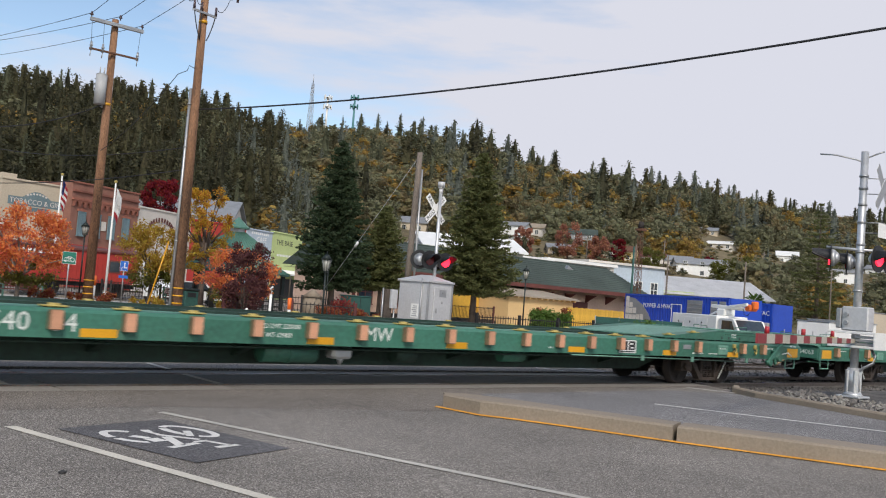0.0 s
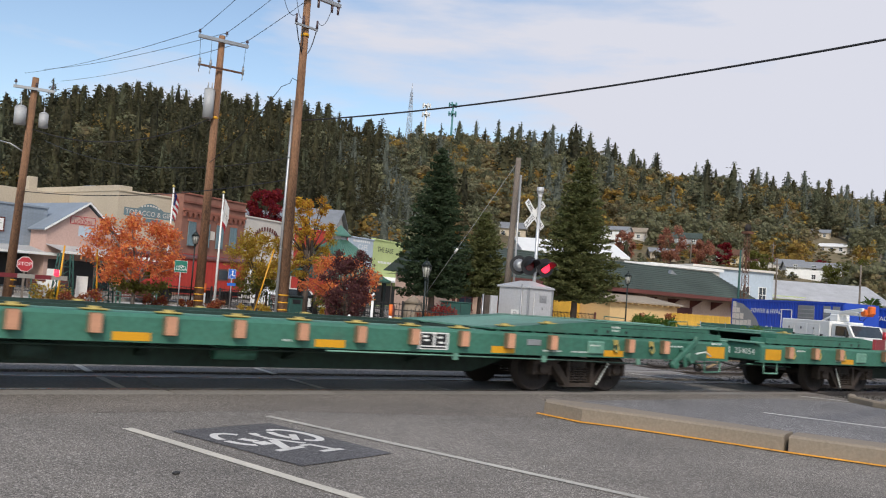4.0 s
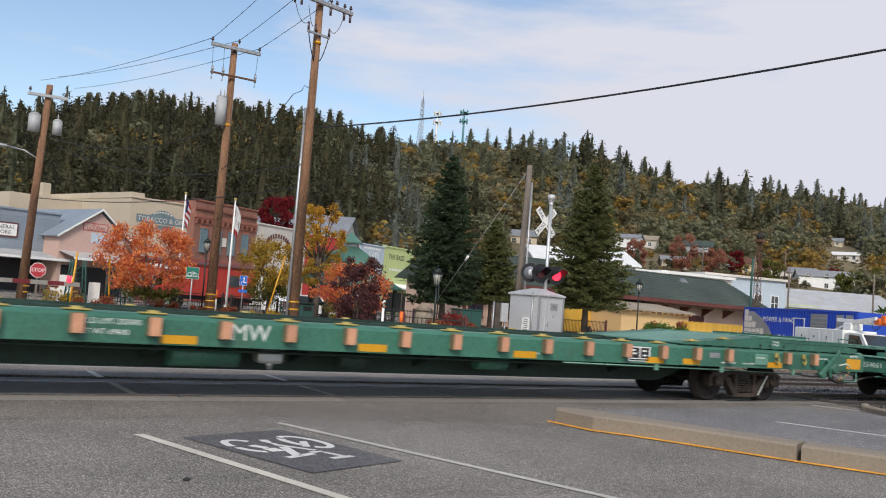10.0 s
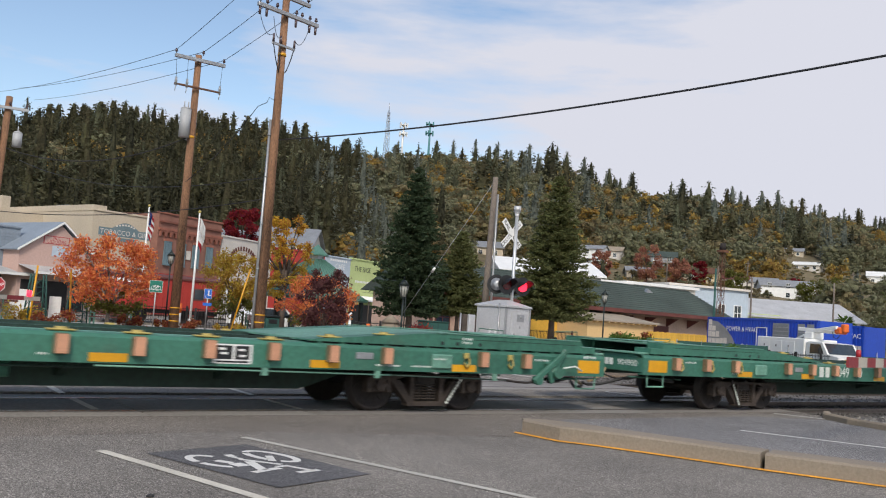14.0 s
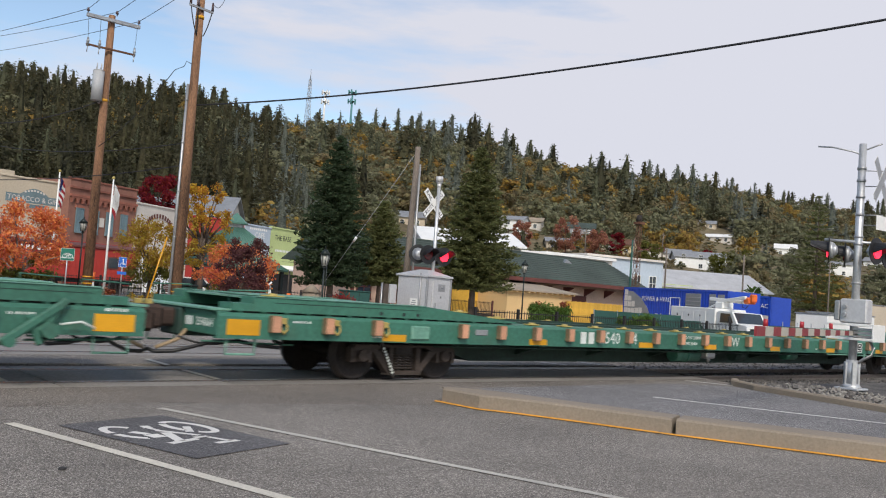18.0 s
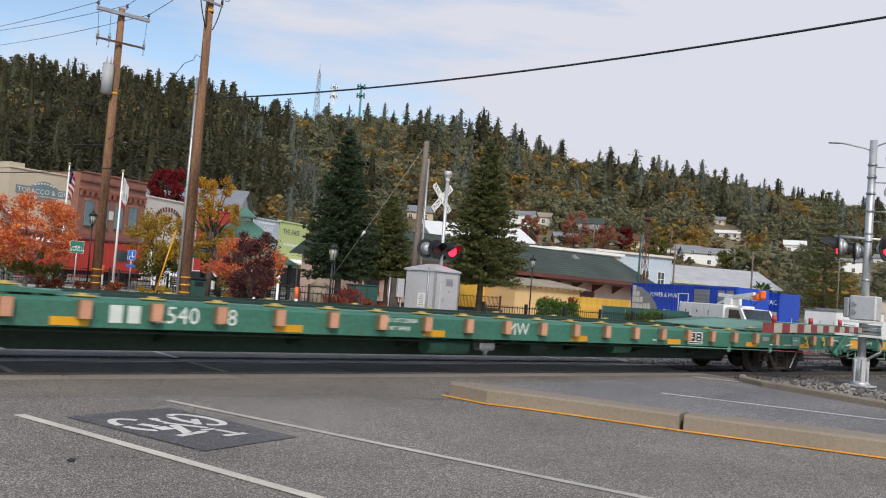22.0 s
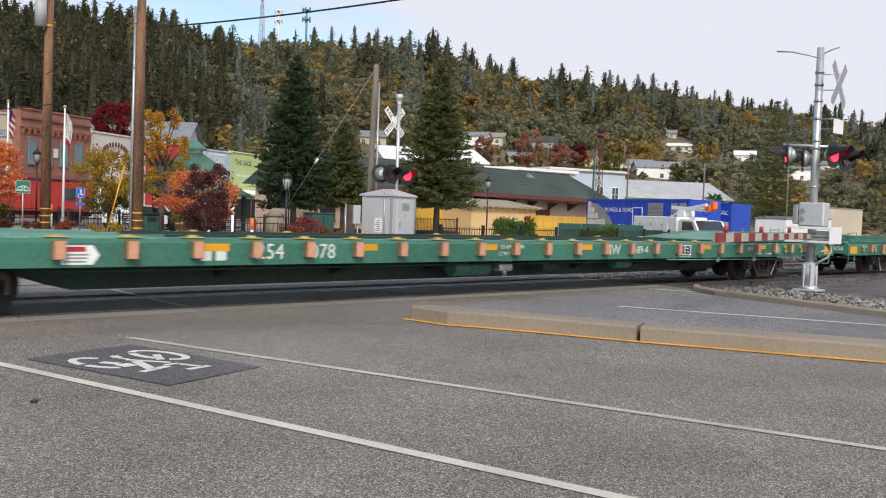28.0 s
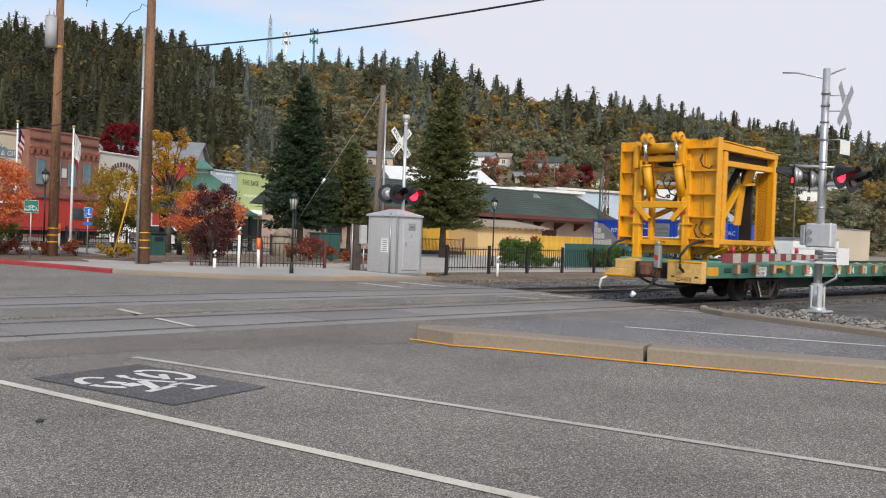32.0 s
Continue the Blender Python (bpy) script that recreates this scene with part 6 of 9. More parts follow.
span("overhead_cable", POLE_B + Vector((0.1, -0.12, 7.45)), (20.0, -5.05, 8.60), 0.74, 0.026, "thick black overhead cable strung across the street")
for (xa, za, ya), (xb, zb) in (((-0.98, 11.42, -0.24), (-1.2, 13.02)), ((0.2, 11.62, -0.05), (0.0, 13.02)), ((1.02, 11.42, -0.24), (1.2, 13.02))):
    span("power_line", POLE_A + Vector((xa, ya, za)), POLE_B + Vector((xb, 0.2, zb)), 0.05, 0.011, "thin overhead power line between two poles")
for (xa, za, ya), end in (((-0.98, 11.42, -0.24), (11.2, 68.9, 15.0)), ((0.2, 11.62, -0.05), (12.4, 68.9, 15.5)), ((1.02, 11.42, -0.24), (13.6, 68.9, 14.9))):
    span("power_line", POLE_A + Vector((xa, ya, za)), end, 0.25, 0.011, "thin overhead power line towards the hill")
span("telephone_cable", POLE_B + Vector((-0.1, 0.1, 6.1)), (11.1, 59.0, 9.2), 0.9, 0.018, "black telephone cable sagging between poles")
span("service_drop", POLE_B + Vector((-0.7, 0.1, 8.55)), POLE_A + Vector((-0.1, 0, 6.2)), 0.25, 0.014, "dark service cable between two poles")


def leaning_pole():
    e = thing("utility_pole", "weathered grey cut-off pole with steel conduit beside the signal house", "utility pole", pose(22.25, 27.35, 0))
    part("pole", tube((-0.16, 0, -0.1), (0.02, 0, 7.15), 0.14, 0.105, 14), "pole_grey", e)
    part("conduit", tube((0.17, -0.05, 0), (0.17, -0.02, 6.5), 0.045, seg=10), "galv", e, "pale steel conduit")
    part("loop_wire", add_path(bmnew(), [(0.12, 0, 6.9), (0.3, 0, 6.85), (0.34, 0, 6.6), (0.2, 0, 6.4)], 0.012, 5), "cable", e)
    part("climbing_strip", tube((-0.17, -0.04, 0.2), (-0.10, -0.04, 5.5), 0.022, seg=6), "galv", e)
    part("guy_wire", tube((0.0, 0.05, 6.95), (0.35, 8.0, 0.0), 0.009, seg=6), "grey_tank", e)
    part("strain_insulator", tube((0.17, 3.85, 3.62), (0.18, 4.05, 3.44), 0.05, seg=8), "white", e)
    return e


leaning_pole()


def corner_pole():
    e = thing("utility_pole", "brown wooden utility pole with yellow bands by the shops", "utility pole", pose(7.0, 41.4, 0))
    part("pole", tube((-0.12, 0, -0.1), (0.18, 0, 9.5), 0.19, 0.13, 14), "pole_wood", e)
    bands(e, 0.19)
    part("crossarm", box(-0.75, 0.85, -0.24, -0.14, 8.93, 9.05, 0.01, pose(0.1, 0, 0, 0, 0, -8)), "galv", e, "pale weathered crossarm")
    for x in (-0.6, 0.2, 0.85):
        insulator(e, x, -0.2, 9.06)
    for x, k in ((-0.30, 1.0), (0.62, 0.8)):
        bm = bmnew()
        add_tube(bm, (x, -0.1, 7.42), (x, -0.1, 7.42 + 0.72 * k), 0.24 * k, seg=16)
        add_tube(bm, (x, -0.1, 7.42 + 0.72 * k), (x, -0.1, 7.50 + 0.72 * k), 0.25 * k, 0.15 * k, 16)
        add_tube(bm, (x, -0.1, 7.5 + 0.72 * k), (x, -0.1, 7.72 + 0.72 * k), 0.03, 0.02, 6)
        part("transformer", bm, "grey_tank", e, "grey transformer can")
    part("lamp_arm", add_path(bmnew(), [(0.0, 0, 6.3), (-0.5, 0.3, 6.62), (-1.2, 0.6, 6.75)], 0.03, 6), "galv", e)
    part("lamp_head", box(-1.75, -1.15, 0.5, 0.72, 6.68, 6.80, 0.04), "alu", e)


corner_pole()
span("aerial_cable", (7.18, 41.38, 7.33), POLE_A + Vector((-0.2, 0.0, 8.0)), 0.75, 0.022, "black bundled aerial cable sagging between two poles")
span("telephone_cable", (7.16, 41.3, 4.65), POLE_B + Vector((-0.15, 0.1, 5.3)), 0.35, 0.018, "black telephone cable along the shop fronts")


def meter_post():
    e = thing("meter_post", "dark wooden post carrying a grey meter cabinet", "utility post", pose(19.84, 25.58, 0))
    part("post", box(-0.16, 0.16, -0.12, 0.12, -0.05, 1.72, 0.015), "tie", e)
    part("meter_cabinet", box(0.02, 0.30, -0.24, -0.12, 1.05, 1.72, 0.015), "bungalow", e)
    part("conduit", tube((0.22, -0.17, 0.0), (0.22, -0.17, 1.06), 0.025, seg=8), "galv", e)
    part("pipe", tube((-0.22, -0.05, 0), (-0.22, -0.05, 1.75), 0.03, seg=8), "galv", e)


meter_post()

# ---------- street furniture ----------
def street_lamp(m, h, label="dark iron lamp post with a glass lantern"):
    e = thing("street_lamp", label, "street lamp", m, group="lantern lamp posts")
    bm = bmnew()
    add_tube(bm, (0, 0, 0), (0, 0, 0.5), 0.075, 0.05, 12)
    add_tube(bm, (0, 0, 0.5), (0, 0, h - 0.55), 0.036, 0.030, 10)
    add_tube(bm, (0, 0, h - 0.62), (0, 0, h - 0.55), 0.07, 0.05, 10)
    part("post", bm, "lamp_iron", e)
    part("lantern_glass", tube((0, 0, h - 0.55), (0, 0, h - 0.20), 0.09, 0.15, 8), "lamp_glass", e)
    bm = bmnew()
    add_tube(bm, (0, 0, h - 0.20), (0, 0, h - 0.02), 0.19, 0.04, 8)
    add_tube(bm, (0, 0, h - 0.02), (0, 0, h + 0.08), 0.025, 0.01, 6)
    part("lantern_roof", bm, "lamp_iron", e)
    for k in range(8):
        a = math.pi / 8 + k * math.pi / 4
        part("lantern_bar", tube((0.09 * math.cos(a), 0.09 * math.sin(a), h - 0.55), (0.152 * math.cos(a), 0.152 * math.sin(a), h - 0.20), 0.009, seg=4), "lamp_iron", e)


street_lamp(pose(16.05, 23.93, 0.0), 2.66)
street_lamp(pose(13.45, 37.9, 0.1), 3.45)
street_lamp(pose(31.15, 29.65, 0.05), 3.28)
street_lamp(pose(28.0, 41.5, 0.05), 3.3)


def marker_post(x, y, h, cap, lean=0.0, r=0.055):
    e = thing("marker_post", "white plastic marker post" + (" with an orange sleeve" if cap else ", bent over at the top"), "bollard", pose(x, y, 0, lean, 0, 0))
    part("tube", tube((0, 0, 0), (0, 0, h), r, seg=12), "white", e)
    if cap:
        part("sleeve", tube((0, 0, h - 0.38), (0, 0, h + 0.02), r + 0.012, seg=12), "orange", e, "orange sleeve")
    else:
        part("bent_top", add_path(bmnew(), [(0, 0, h), (0.03, 0, h + 0.10), (-0.04, 0, h + 0.18), (0.05, 0, h + 0.26)], r * 0.8, 8), "white", e)


marker_post(15.25, 27.3, 0.42, False)
marker_post(16.1, 27.2, 1.22, False, r=0.045)
marker_post(16.85, 27.15, 1.12, True, lean=-2)
marker_post(13.75, 37.1, 1.35, True)
marker_post(24.35, 22.9, 0.5, False, r=0.05)


def fence(x0, y0, x1, y1, post_mat, label, step=1.9, h=0.95, z=0.08):
    d = Vector((x1 - x0, y1 - y0, 0))
    L = d.length
    e = thing("iron_fence", label, "fence", Matrix.Translation((x0, y0, z)) @ pose(0, 0, 0, 0, 0, math.degrees(math.atan2(d.y, d.x))))
    for zz in (0.16, h - 0.08):
        part("rail", box(0, L, -0.018, 0.018, zz - 0.018, zz + 0.018), "fence_iron", e)
    n = max(1, round(L / step))
    p0 = part("post", box(-0.055, 0.055, -0.055, 0.055, -0.1, h + 0.08, 0.01), post_mat, e)
    for k in range(1, n + 1):
        share("post", p0, e, pose(L * k / n, 0, 0))
    s0 = part("picket", box(-0.009, 0.009, -0.009, 0.009, 0.05, h), "fence_iron", e)
    s0.matrix_basis = pose(0.14, 0, 0)
    m = min(300, int(L / 0.15))
    for k in range(2, m):
        share("picket", s0, e, pose(L * k / m, 0, 0))


fence(15.1, 28.6, 19.6, 27.1, "fence_red", "low black iron picket fence with maroon posts", 2.2)
fence(23.75, 25.0, 46.0, 26.3, "fence_iron", "long black iron picket fence along the railway", 2.6)
fence(17.5, 45.0, 28.0, 39.5, "fence_iron", "black iron picket fence round the gazebo lawn", 2.6, 1.0)
fence(9.0, 52.5, 25.5, 53.0, "fence_iron", "black iron picket fence before the red caboose", 2.6, 1.0)
fence(34.0, 43.5, 44.5, 45.2, "maroon", "maroon platform railing before the depot", 2.4, 1.0, 0.2)


def litter_bin():
    e = thing("litter_bin", "square green metal litter bin on the plaza", "bin", pose(18.31, 38.0, 0.07))
    part("body", box(-0.32, 0.32, -0.32, 0.32, 0.0, 0.92, 0.03), "dumpster", e)
    part("lid", box(-0.36, 0.36, -0.36, 0.36, 0.92, 1.04, 0.04), "lamp_iron", e)
    part("opening", box(-0.2, 0.2, -0.33, -0.315, 0.66, 0.86), "black", e)


litter_bin()


def bench(m):
    e = thing("park_bench", "dark slatted bench with green iron ends", "bench", m, group="plaza benches")
    for k in range(4):
        part("seat_slat", box(-0.9, 0.9, -0.42 + k * 0.11, -0.33 + k * 0.11, 0.42, 0.46), "maroon", e)
        part("back_slat", box(-0.9, 0.9, 0.02, 0.05, 0.52 + k * 0.10, 0.60 + k * 0.10), "maroon", e)
    for x in (-0.85, 0.85):
        bm = bmnew()
        add_box(bm, x - 0.03, x + 0.03, -0.45, 0.06, 0.38, 0.42)
        add_box(bm, x - 0.03, x + 0.03, -0.42, -0.36, 0.0, 0.62)
        add_box(bm, x - 0.03, x + 0.03, 0.0, 0.06, 0.0, 0.95)
        add_box(bm, x - 0.03, x + 0.03, -0.42, 0.03, 0.60, 0.64)
        part("bench_end", bm, "metal_green", e)


bench(pose(12.2, 41.6, 0.08, 0, 0, 8))
bench(pose(9.0, 43.6, 0.08, 0, 0, 10))
bench(pose(20.2, 42.8, 0.08, 0, 0, -10))


def sign_post(m, h, plate, mat, text, label, size=0.1, below=None):
    e = thing("road_sign", label, "sign", m)
    part("sign_pole", tube((0, 0.03, 0), (0, 0.03, h), 0.025, seg=8), "galv", e)
    w, t = plate
    p = part("sign_plate", box(-w / 2, w / 2, -0.006, 0.004, h - t, h, 0.0), mat, e)
    part("sign_border", box(-w / 2 - 0.008, w / 2 + 0.008, -0.002, 0.006, h - t - 0.008, h + 0.008), "white", e)
    if text:
        lettering("sign_letters", text, size, "white", p, pose(0, -0.0075, h - t + 0.09), 0.001)
    return e


bs = sign_post(pose(11.28, 33.08, 0.1, 0, 0, -18), 2.05, (0.44, 0.42), "green_sign", "BIKE ROUTE", "green bicycle route sign on a thin steel post", 0.085)
bm = bmnew()
for cx in (-0.10, 0.10):
    for k in range(14):
        a0, a1 = 2 * math.pi * k / 14, 2 * math.pi * (k + 1) / 14
        add_tube(bm, (cx + 0.07 * math.cos(a0), -0.012, 1.78 + 0.07 * math.sin(a0)), (cx + 0.07 * math.cos(a1), -0.012, 1.78 + 0.07 * math.sin(a1)), 0.008, seg=4)
for a, b in (((-0.10, 1.78), (-0.04, 1.88)), ((-0.04, 1.88), (0.07, 1.88)), ((0.07, 1.88), (0.10, 1.78)), ((-0.04, 1.88), (0.01, 1.79)), ((0.01, 1.79), (0.07, 1.88))):
    add_tube(bm, (a[0], -0.012, a[1]), (b[0], -0.012, b[1]), 0.008, seg=4)
part("bicycle_pictogram", bm, "white", bs)
hs = sign_post(pose(14.9, 37.1, 0.1, 0, 0, -15), 1.95, (0.30, 0.40), "blue_sign", "", "blue accessible parking sign on a steel post")
bm = bmnew()
add_tube(bm, (0.02, -0.012, 1.86), (0.02, -0.014, 1.86), 0.035, seg=10)
add_box(bm, 0.0, 0.04, -0.013, -0.009, 1.68, 1.82)
add_box(bm, 0.0, 0.12, -0.013, -0.009, 1.66, 1.70)
for k in range(9):
    a0, a1 = radians(100 + k * 24), radians(124 + k * 24)
    add_tube(bm, (0.0 + 0.09 * math.cos(a0), -0.012, 1.63 + 0.09 * math.sin(a0)), (0.09 * math.cos(a1), -0.012, 1.63 + 0.09 * math.sin(a1)), 0.012, seg=4)
part("wheelchair_pictogram", bm, "white", hs)
part("lower_plate", box(-0.18, 0.18, -0.006, 0.004, 1.24, 1.36), "blue_sign", hs)


def stop_sign():
    e = thing("stop_sign", "red octagonal stop sign on a wooden post", "sign", pose(6.39, 35.43, 0, 0, 0, -5))
    part("sign_pole", box(-0.04, 0.04, 0.0, 0.08, 0, 1.9), "pole_grey", e)
    part("sign_border", tube((0, 0.0, 1.6), (0, -0.006, 1.6), 0.285, seg=8), "white", e).matrix_basis = Matrix.Translation((0, 0, 1.6)) @ pose(0, 0, 0, 0, 22.5, 0) @ Matrix.Translation((0, 0, -1.6))
    part("sign_plate", tube((0, -0.006, 1.6), (0, -0.012, 1.6), 0.265, seg=8), "red_refl", e).matrix_basis = Matrix.Translation((0, 0, 1.6)) @ pose(0, 0, 0, 0, 22.5, 0) @ Matrix.Translation((0, 0, -1.6))
    lettering("sign_letters", "STOP", 0.19, "white", e, pose(0, -0.014, 1.6), 0.001)


stop_sign()
for x, y, ln in ((7.6, 35.6, 3), (9.2, 36.2, -4)):
    g = thing("guy_marker", "bright yellow plastic guy-wire marker", "post", pose(x, y, 0.1, 0, ln, 0))
    part("tube", tube((0, 0, 0), (0, 0, 2.3), 0.035, seg=8), "amber", g)
g = thing("guy_marker", "bright yellow slanting guy-wire marker beside the flagpole", "post", pose(16.35, 37.9, 0.1, 0, 14, 0))
part("tube", tube((0, 0, 0), (0, 0, 3.1), 0.035, seg=8), "amber", g)


def kiosk(m):
    e = thing("lattice_stand", "teal iron lattice stand on the corner", "street furniture", m)
    bm = bmnew()
    for sx in (-1, 1):
        for sy in (-1, 1):
            add_tube(bm, (sx * 0.36, sy * 0.36, 0), (sx * 0.22, sy * 0.22, 2.0), 0.03, seg=6)
    part("leg_frame", bm, "dumpster", e)
    for k in range(4):
        z = 0.25 + 0.42 * k
        r = 0.35 - 0.03 * k
        b2 = bmnew()
        for a, b in (((-r, -r), (r, -r)), ((r, -r), (r, r)), ((r, r), (-r, r)), ((-r, r), (-r, -r))):
            add_tube(b2, (*a, z), (*b, z), 0.018, seg=5)
            add_tube(b2, (*a, z), (b[0] * 0.92, b[1] * 0.92, z + 0.40), 0.013, seg=5)
        part("lattice_tier", b2, "dumpster", e)


kiosk(pose(8.0, 36.6, 0.1))
kiosk(pose(9.9, 38.2, 0.1))
for x, y, w, h in ((7.9, 37.9, 0.5, 1.4), (8.75, 36.9, 0.42, 1.2), (7.2, 36.4, 0.3, 0.9)):
    b = thing("notice_board", "white posted notice board at the street corner", "sign", pose(x, y, 0.1, 0, 0, -6))
    part("board", box(-w / 2, w / 2, -0.02, 0.02, 0.35, h), "white", b)
    part("post", box(-0.03, 0.03, 0.02, 0.07, 0, h), "tie", b)


def flag_pole(m, h, kind):
    e = thing("flagpole", "white flagpole with a hanging " + ("striped red, white and blue flag" if kind else "white and red flag"), "flagpole", m)
    part("pole", tube((0, 0, 0), (0, 0, h), 0.075, 0.04, 12), "white", e)
    part("base", tube((0, 0, 0), (0, 0, 0.45), 0.17, 0.11, 12), "white", e)
    bm = bmnew()
    bmesh.ops.create_icosphere(bm, subdivisions=2, radius=0.09, matrix=Matrix.Translation((0, 0, h + 0.07)))
    part("finial", bm, "brass", e, smooth=True)
    n, w, L = 9, 0.46, 1.6
    def fold(u, v):
        x = 0.06 + w * u * (0.75 - 0.25 * v) + 0.03 * math.sin(v * 7 + u * 5)
        return (x, -0.10 * math.sin(u * 9 + v * 2) * u - 0.02, h - 0.25 - L * v - 0.55 * u * (1 - 0.3 * v))
    def patchy(name, u0, u1, v0, v1, mat):
        b = bmnew()
        k = 6
        g = [[b.verts.new(fold(u0 + (u1 - u0) * i / k, v0 + (v1 - v0) * j / k)) for i in range(k + 1)] for j in range(k + 1)]
        for j in range(k):
            for i in range(k):
                b.faces.new((g[j][i], g[j][i + 1], g[j + 1][i + 1], g[j + 1][i])).smooth = True
        r = bmesh.ops.solidify(b, geom=b.faces[:], thickness=0.006)
        part(name, b, mat, e)
    if kind:
        patchy("blue_field", 0, 0.5, 0, 0.5, "flag_blue")
        for k in range(7):
            if k % 2 == 0:
                patchy("red_stripe", 0.5 if k < 3 else 0.0, 0.5 + 0.5, k / 7, (k + 1) / 7, "red_refl") if k < 3 else patchy("red_stripe", 0.0, 1.0, k / 7, (k + 1) / 7, "red_refl")
            else:
                patchy("white_stripe", 0.5 if k < 3 else 0.0, 1.0, k / 7, (k + 1) / 7, "white")
    else:
        patchy("white_field", 0, 1, 0, 0.80, "white")
        patchy("red_band", 0, 1, 0.80, 1.0, "red_refl")
        patchy("bear_patch", 0.35, 0.72, 0.38, 0.60, "rust")


M["flag_blue"] = material("flag_blue", (0.02, 0.03, 0.14), 0.8, vary=0.2, scale=4)
flag_pole(pose(18.2, 56.0, 0, 0, 0, -15), 7.1, True)
flag_pole(pose(18.7, 48.8, 0, 0, 0, -15), 6.4, False)

# ---------- trees and shrubs ----------
def quads_mesh(name, q, mat, parent):
    v = q.reshape(-1, 3)
    me = bpy.data.meshes.new(name)
    n = len(v) // 4
    me.vertices.add(len(v)); me.vertices.foreach_set("co", v.ravel())
    me.loops.add(len(v)); me.loops.foreach_set("vertex_index", np.arange(len(v)))
    me.polygons.add(n); me.polygons.foreach_set("loop_start", np.arange(n) * 4)
    me.update(calc_edges=True)
    me.materials.append(M[mat])
    ob = new(name, me)
    ob.parent = parent
    return ob


def leaf_cloud(rng, clumps, per, size, drop=0.0):
    """Small folded leaves gathered round clump centres (x, y, z, radius)."""
    q = []
    for cx, cy, cz, r in clumps:
        d = rng.normal(size=(per, 3))
        d /= np.linalg.norm(d, axis=1)[:, None]
        p = np.array((cx, cy, cz)) + d * r * rng.uniform(0.25, 1.08, (per, 1)) * (1, 1, 0.85)
        u = rng.normal(size=(per, 3)) - (0, 0, drop)
        u /= np.linalg.norm(u, axis=1)[:, None]
        w = np.cross(u, rng.normal(size=(per, 3)))
        w /= np.linalg.norm(w, axis=1)[:, None] + 1e-6
        s = size * rng.uniform(0.6, 1.4, (per, 1))
        q.append(np.stack((p - u * s, p - w * s * 0.55, p + u * s, p + w * s * 0.55), 1))
    return np.concatenate(q)


def broadleaf(name, label, m, h, wide, mat, seed, trunk_h=0.35, per=90, clumps=46, leaf=0.09, mat2=None, share2=0.0, bark="bark", puff=1.0):
    rng = np.random.default_rng(seed)
    e = thing(name, label, "tree", m)
    bm = bmnew()
    add_tube(bm, (0, 0, -0.1), (0.03, 0, h * trunk_h), 0.035 * h * 0.75, 0.022 * h * 0.75, 10)
    cl = []
    for k in range(clumps):
        a, z = rng.uniform(0, 6.28), rng.uniform(trunk_h * 0.8, 0.93)
        env = math.sin(math.pi * min(1, max(0.08, (z - trunk_h * 0.6) / (1.05 - trunk_h * 0.6)))) ** 0.6
        rr = wide / 2 * env * math.sqrt(rng.uniform(0.15, 1)) * 0.9
        cl.append((rr * math.cos(a), rr * math.sin(a), z * h, wide * rng.uniform(0.10, 0.17) * puff))
        if k % 3 == 0:
            mid = Vector((rr * 0.35 * math.cos(a), rr * 0.35 * math.sin(a), h * (trunk_h + (z - trunk_h) * 0.5)))
            add_tube(bm, (0.03, 0, h * trunk_h * 0.92), mid, 0.014 * h * 0.7, 0.010 * h * 0.7, 6)
            add_tube(bm, mid, cl[-1][:3], 0.009 * h * 0.7, 0.003 * h, 5)
    part("trunk", bm, bark, e)
    if mat2:
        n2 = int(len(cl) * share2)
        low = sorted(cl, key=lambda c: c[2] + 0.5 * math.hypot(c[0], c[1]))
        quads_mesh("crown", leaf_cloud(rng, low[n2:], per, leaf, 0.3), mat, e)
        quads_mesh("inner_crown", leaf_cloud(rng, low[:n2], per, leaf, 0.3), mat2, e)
    else:
        quads_mesh("crown", leaf_cloud(rng, cl, per, leaf, 0.3), mat, e)
    return e


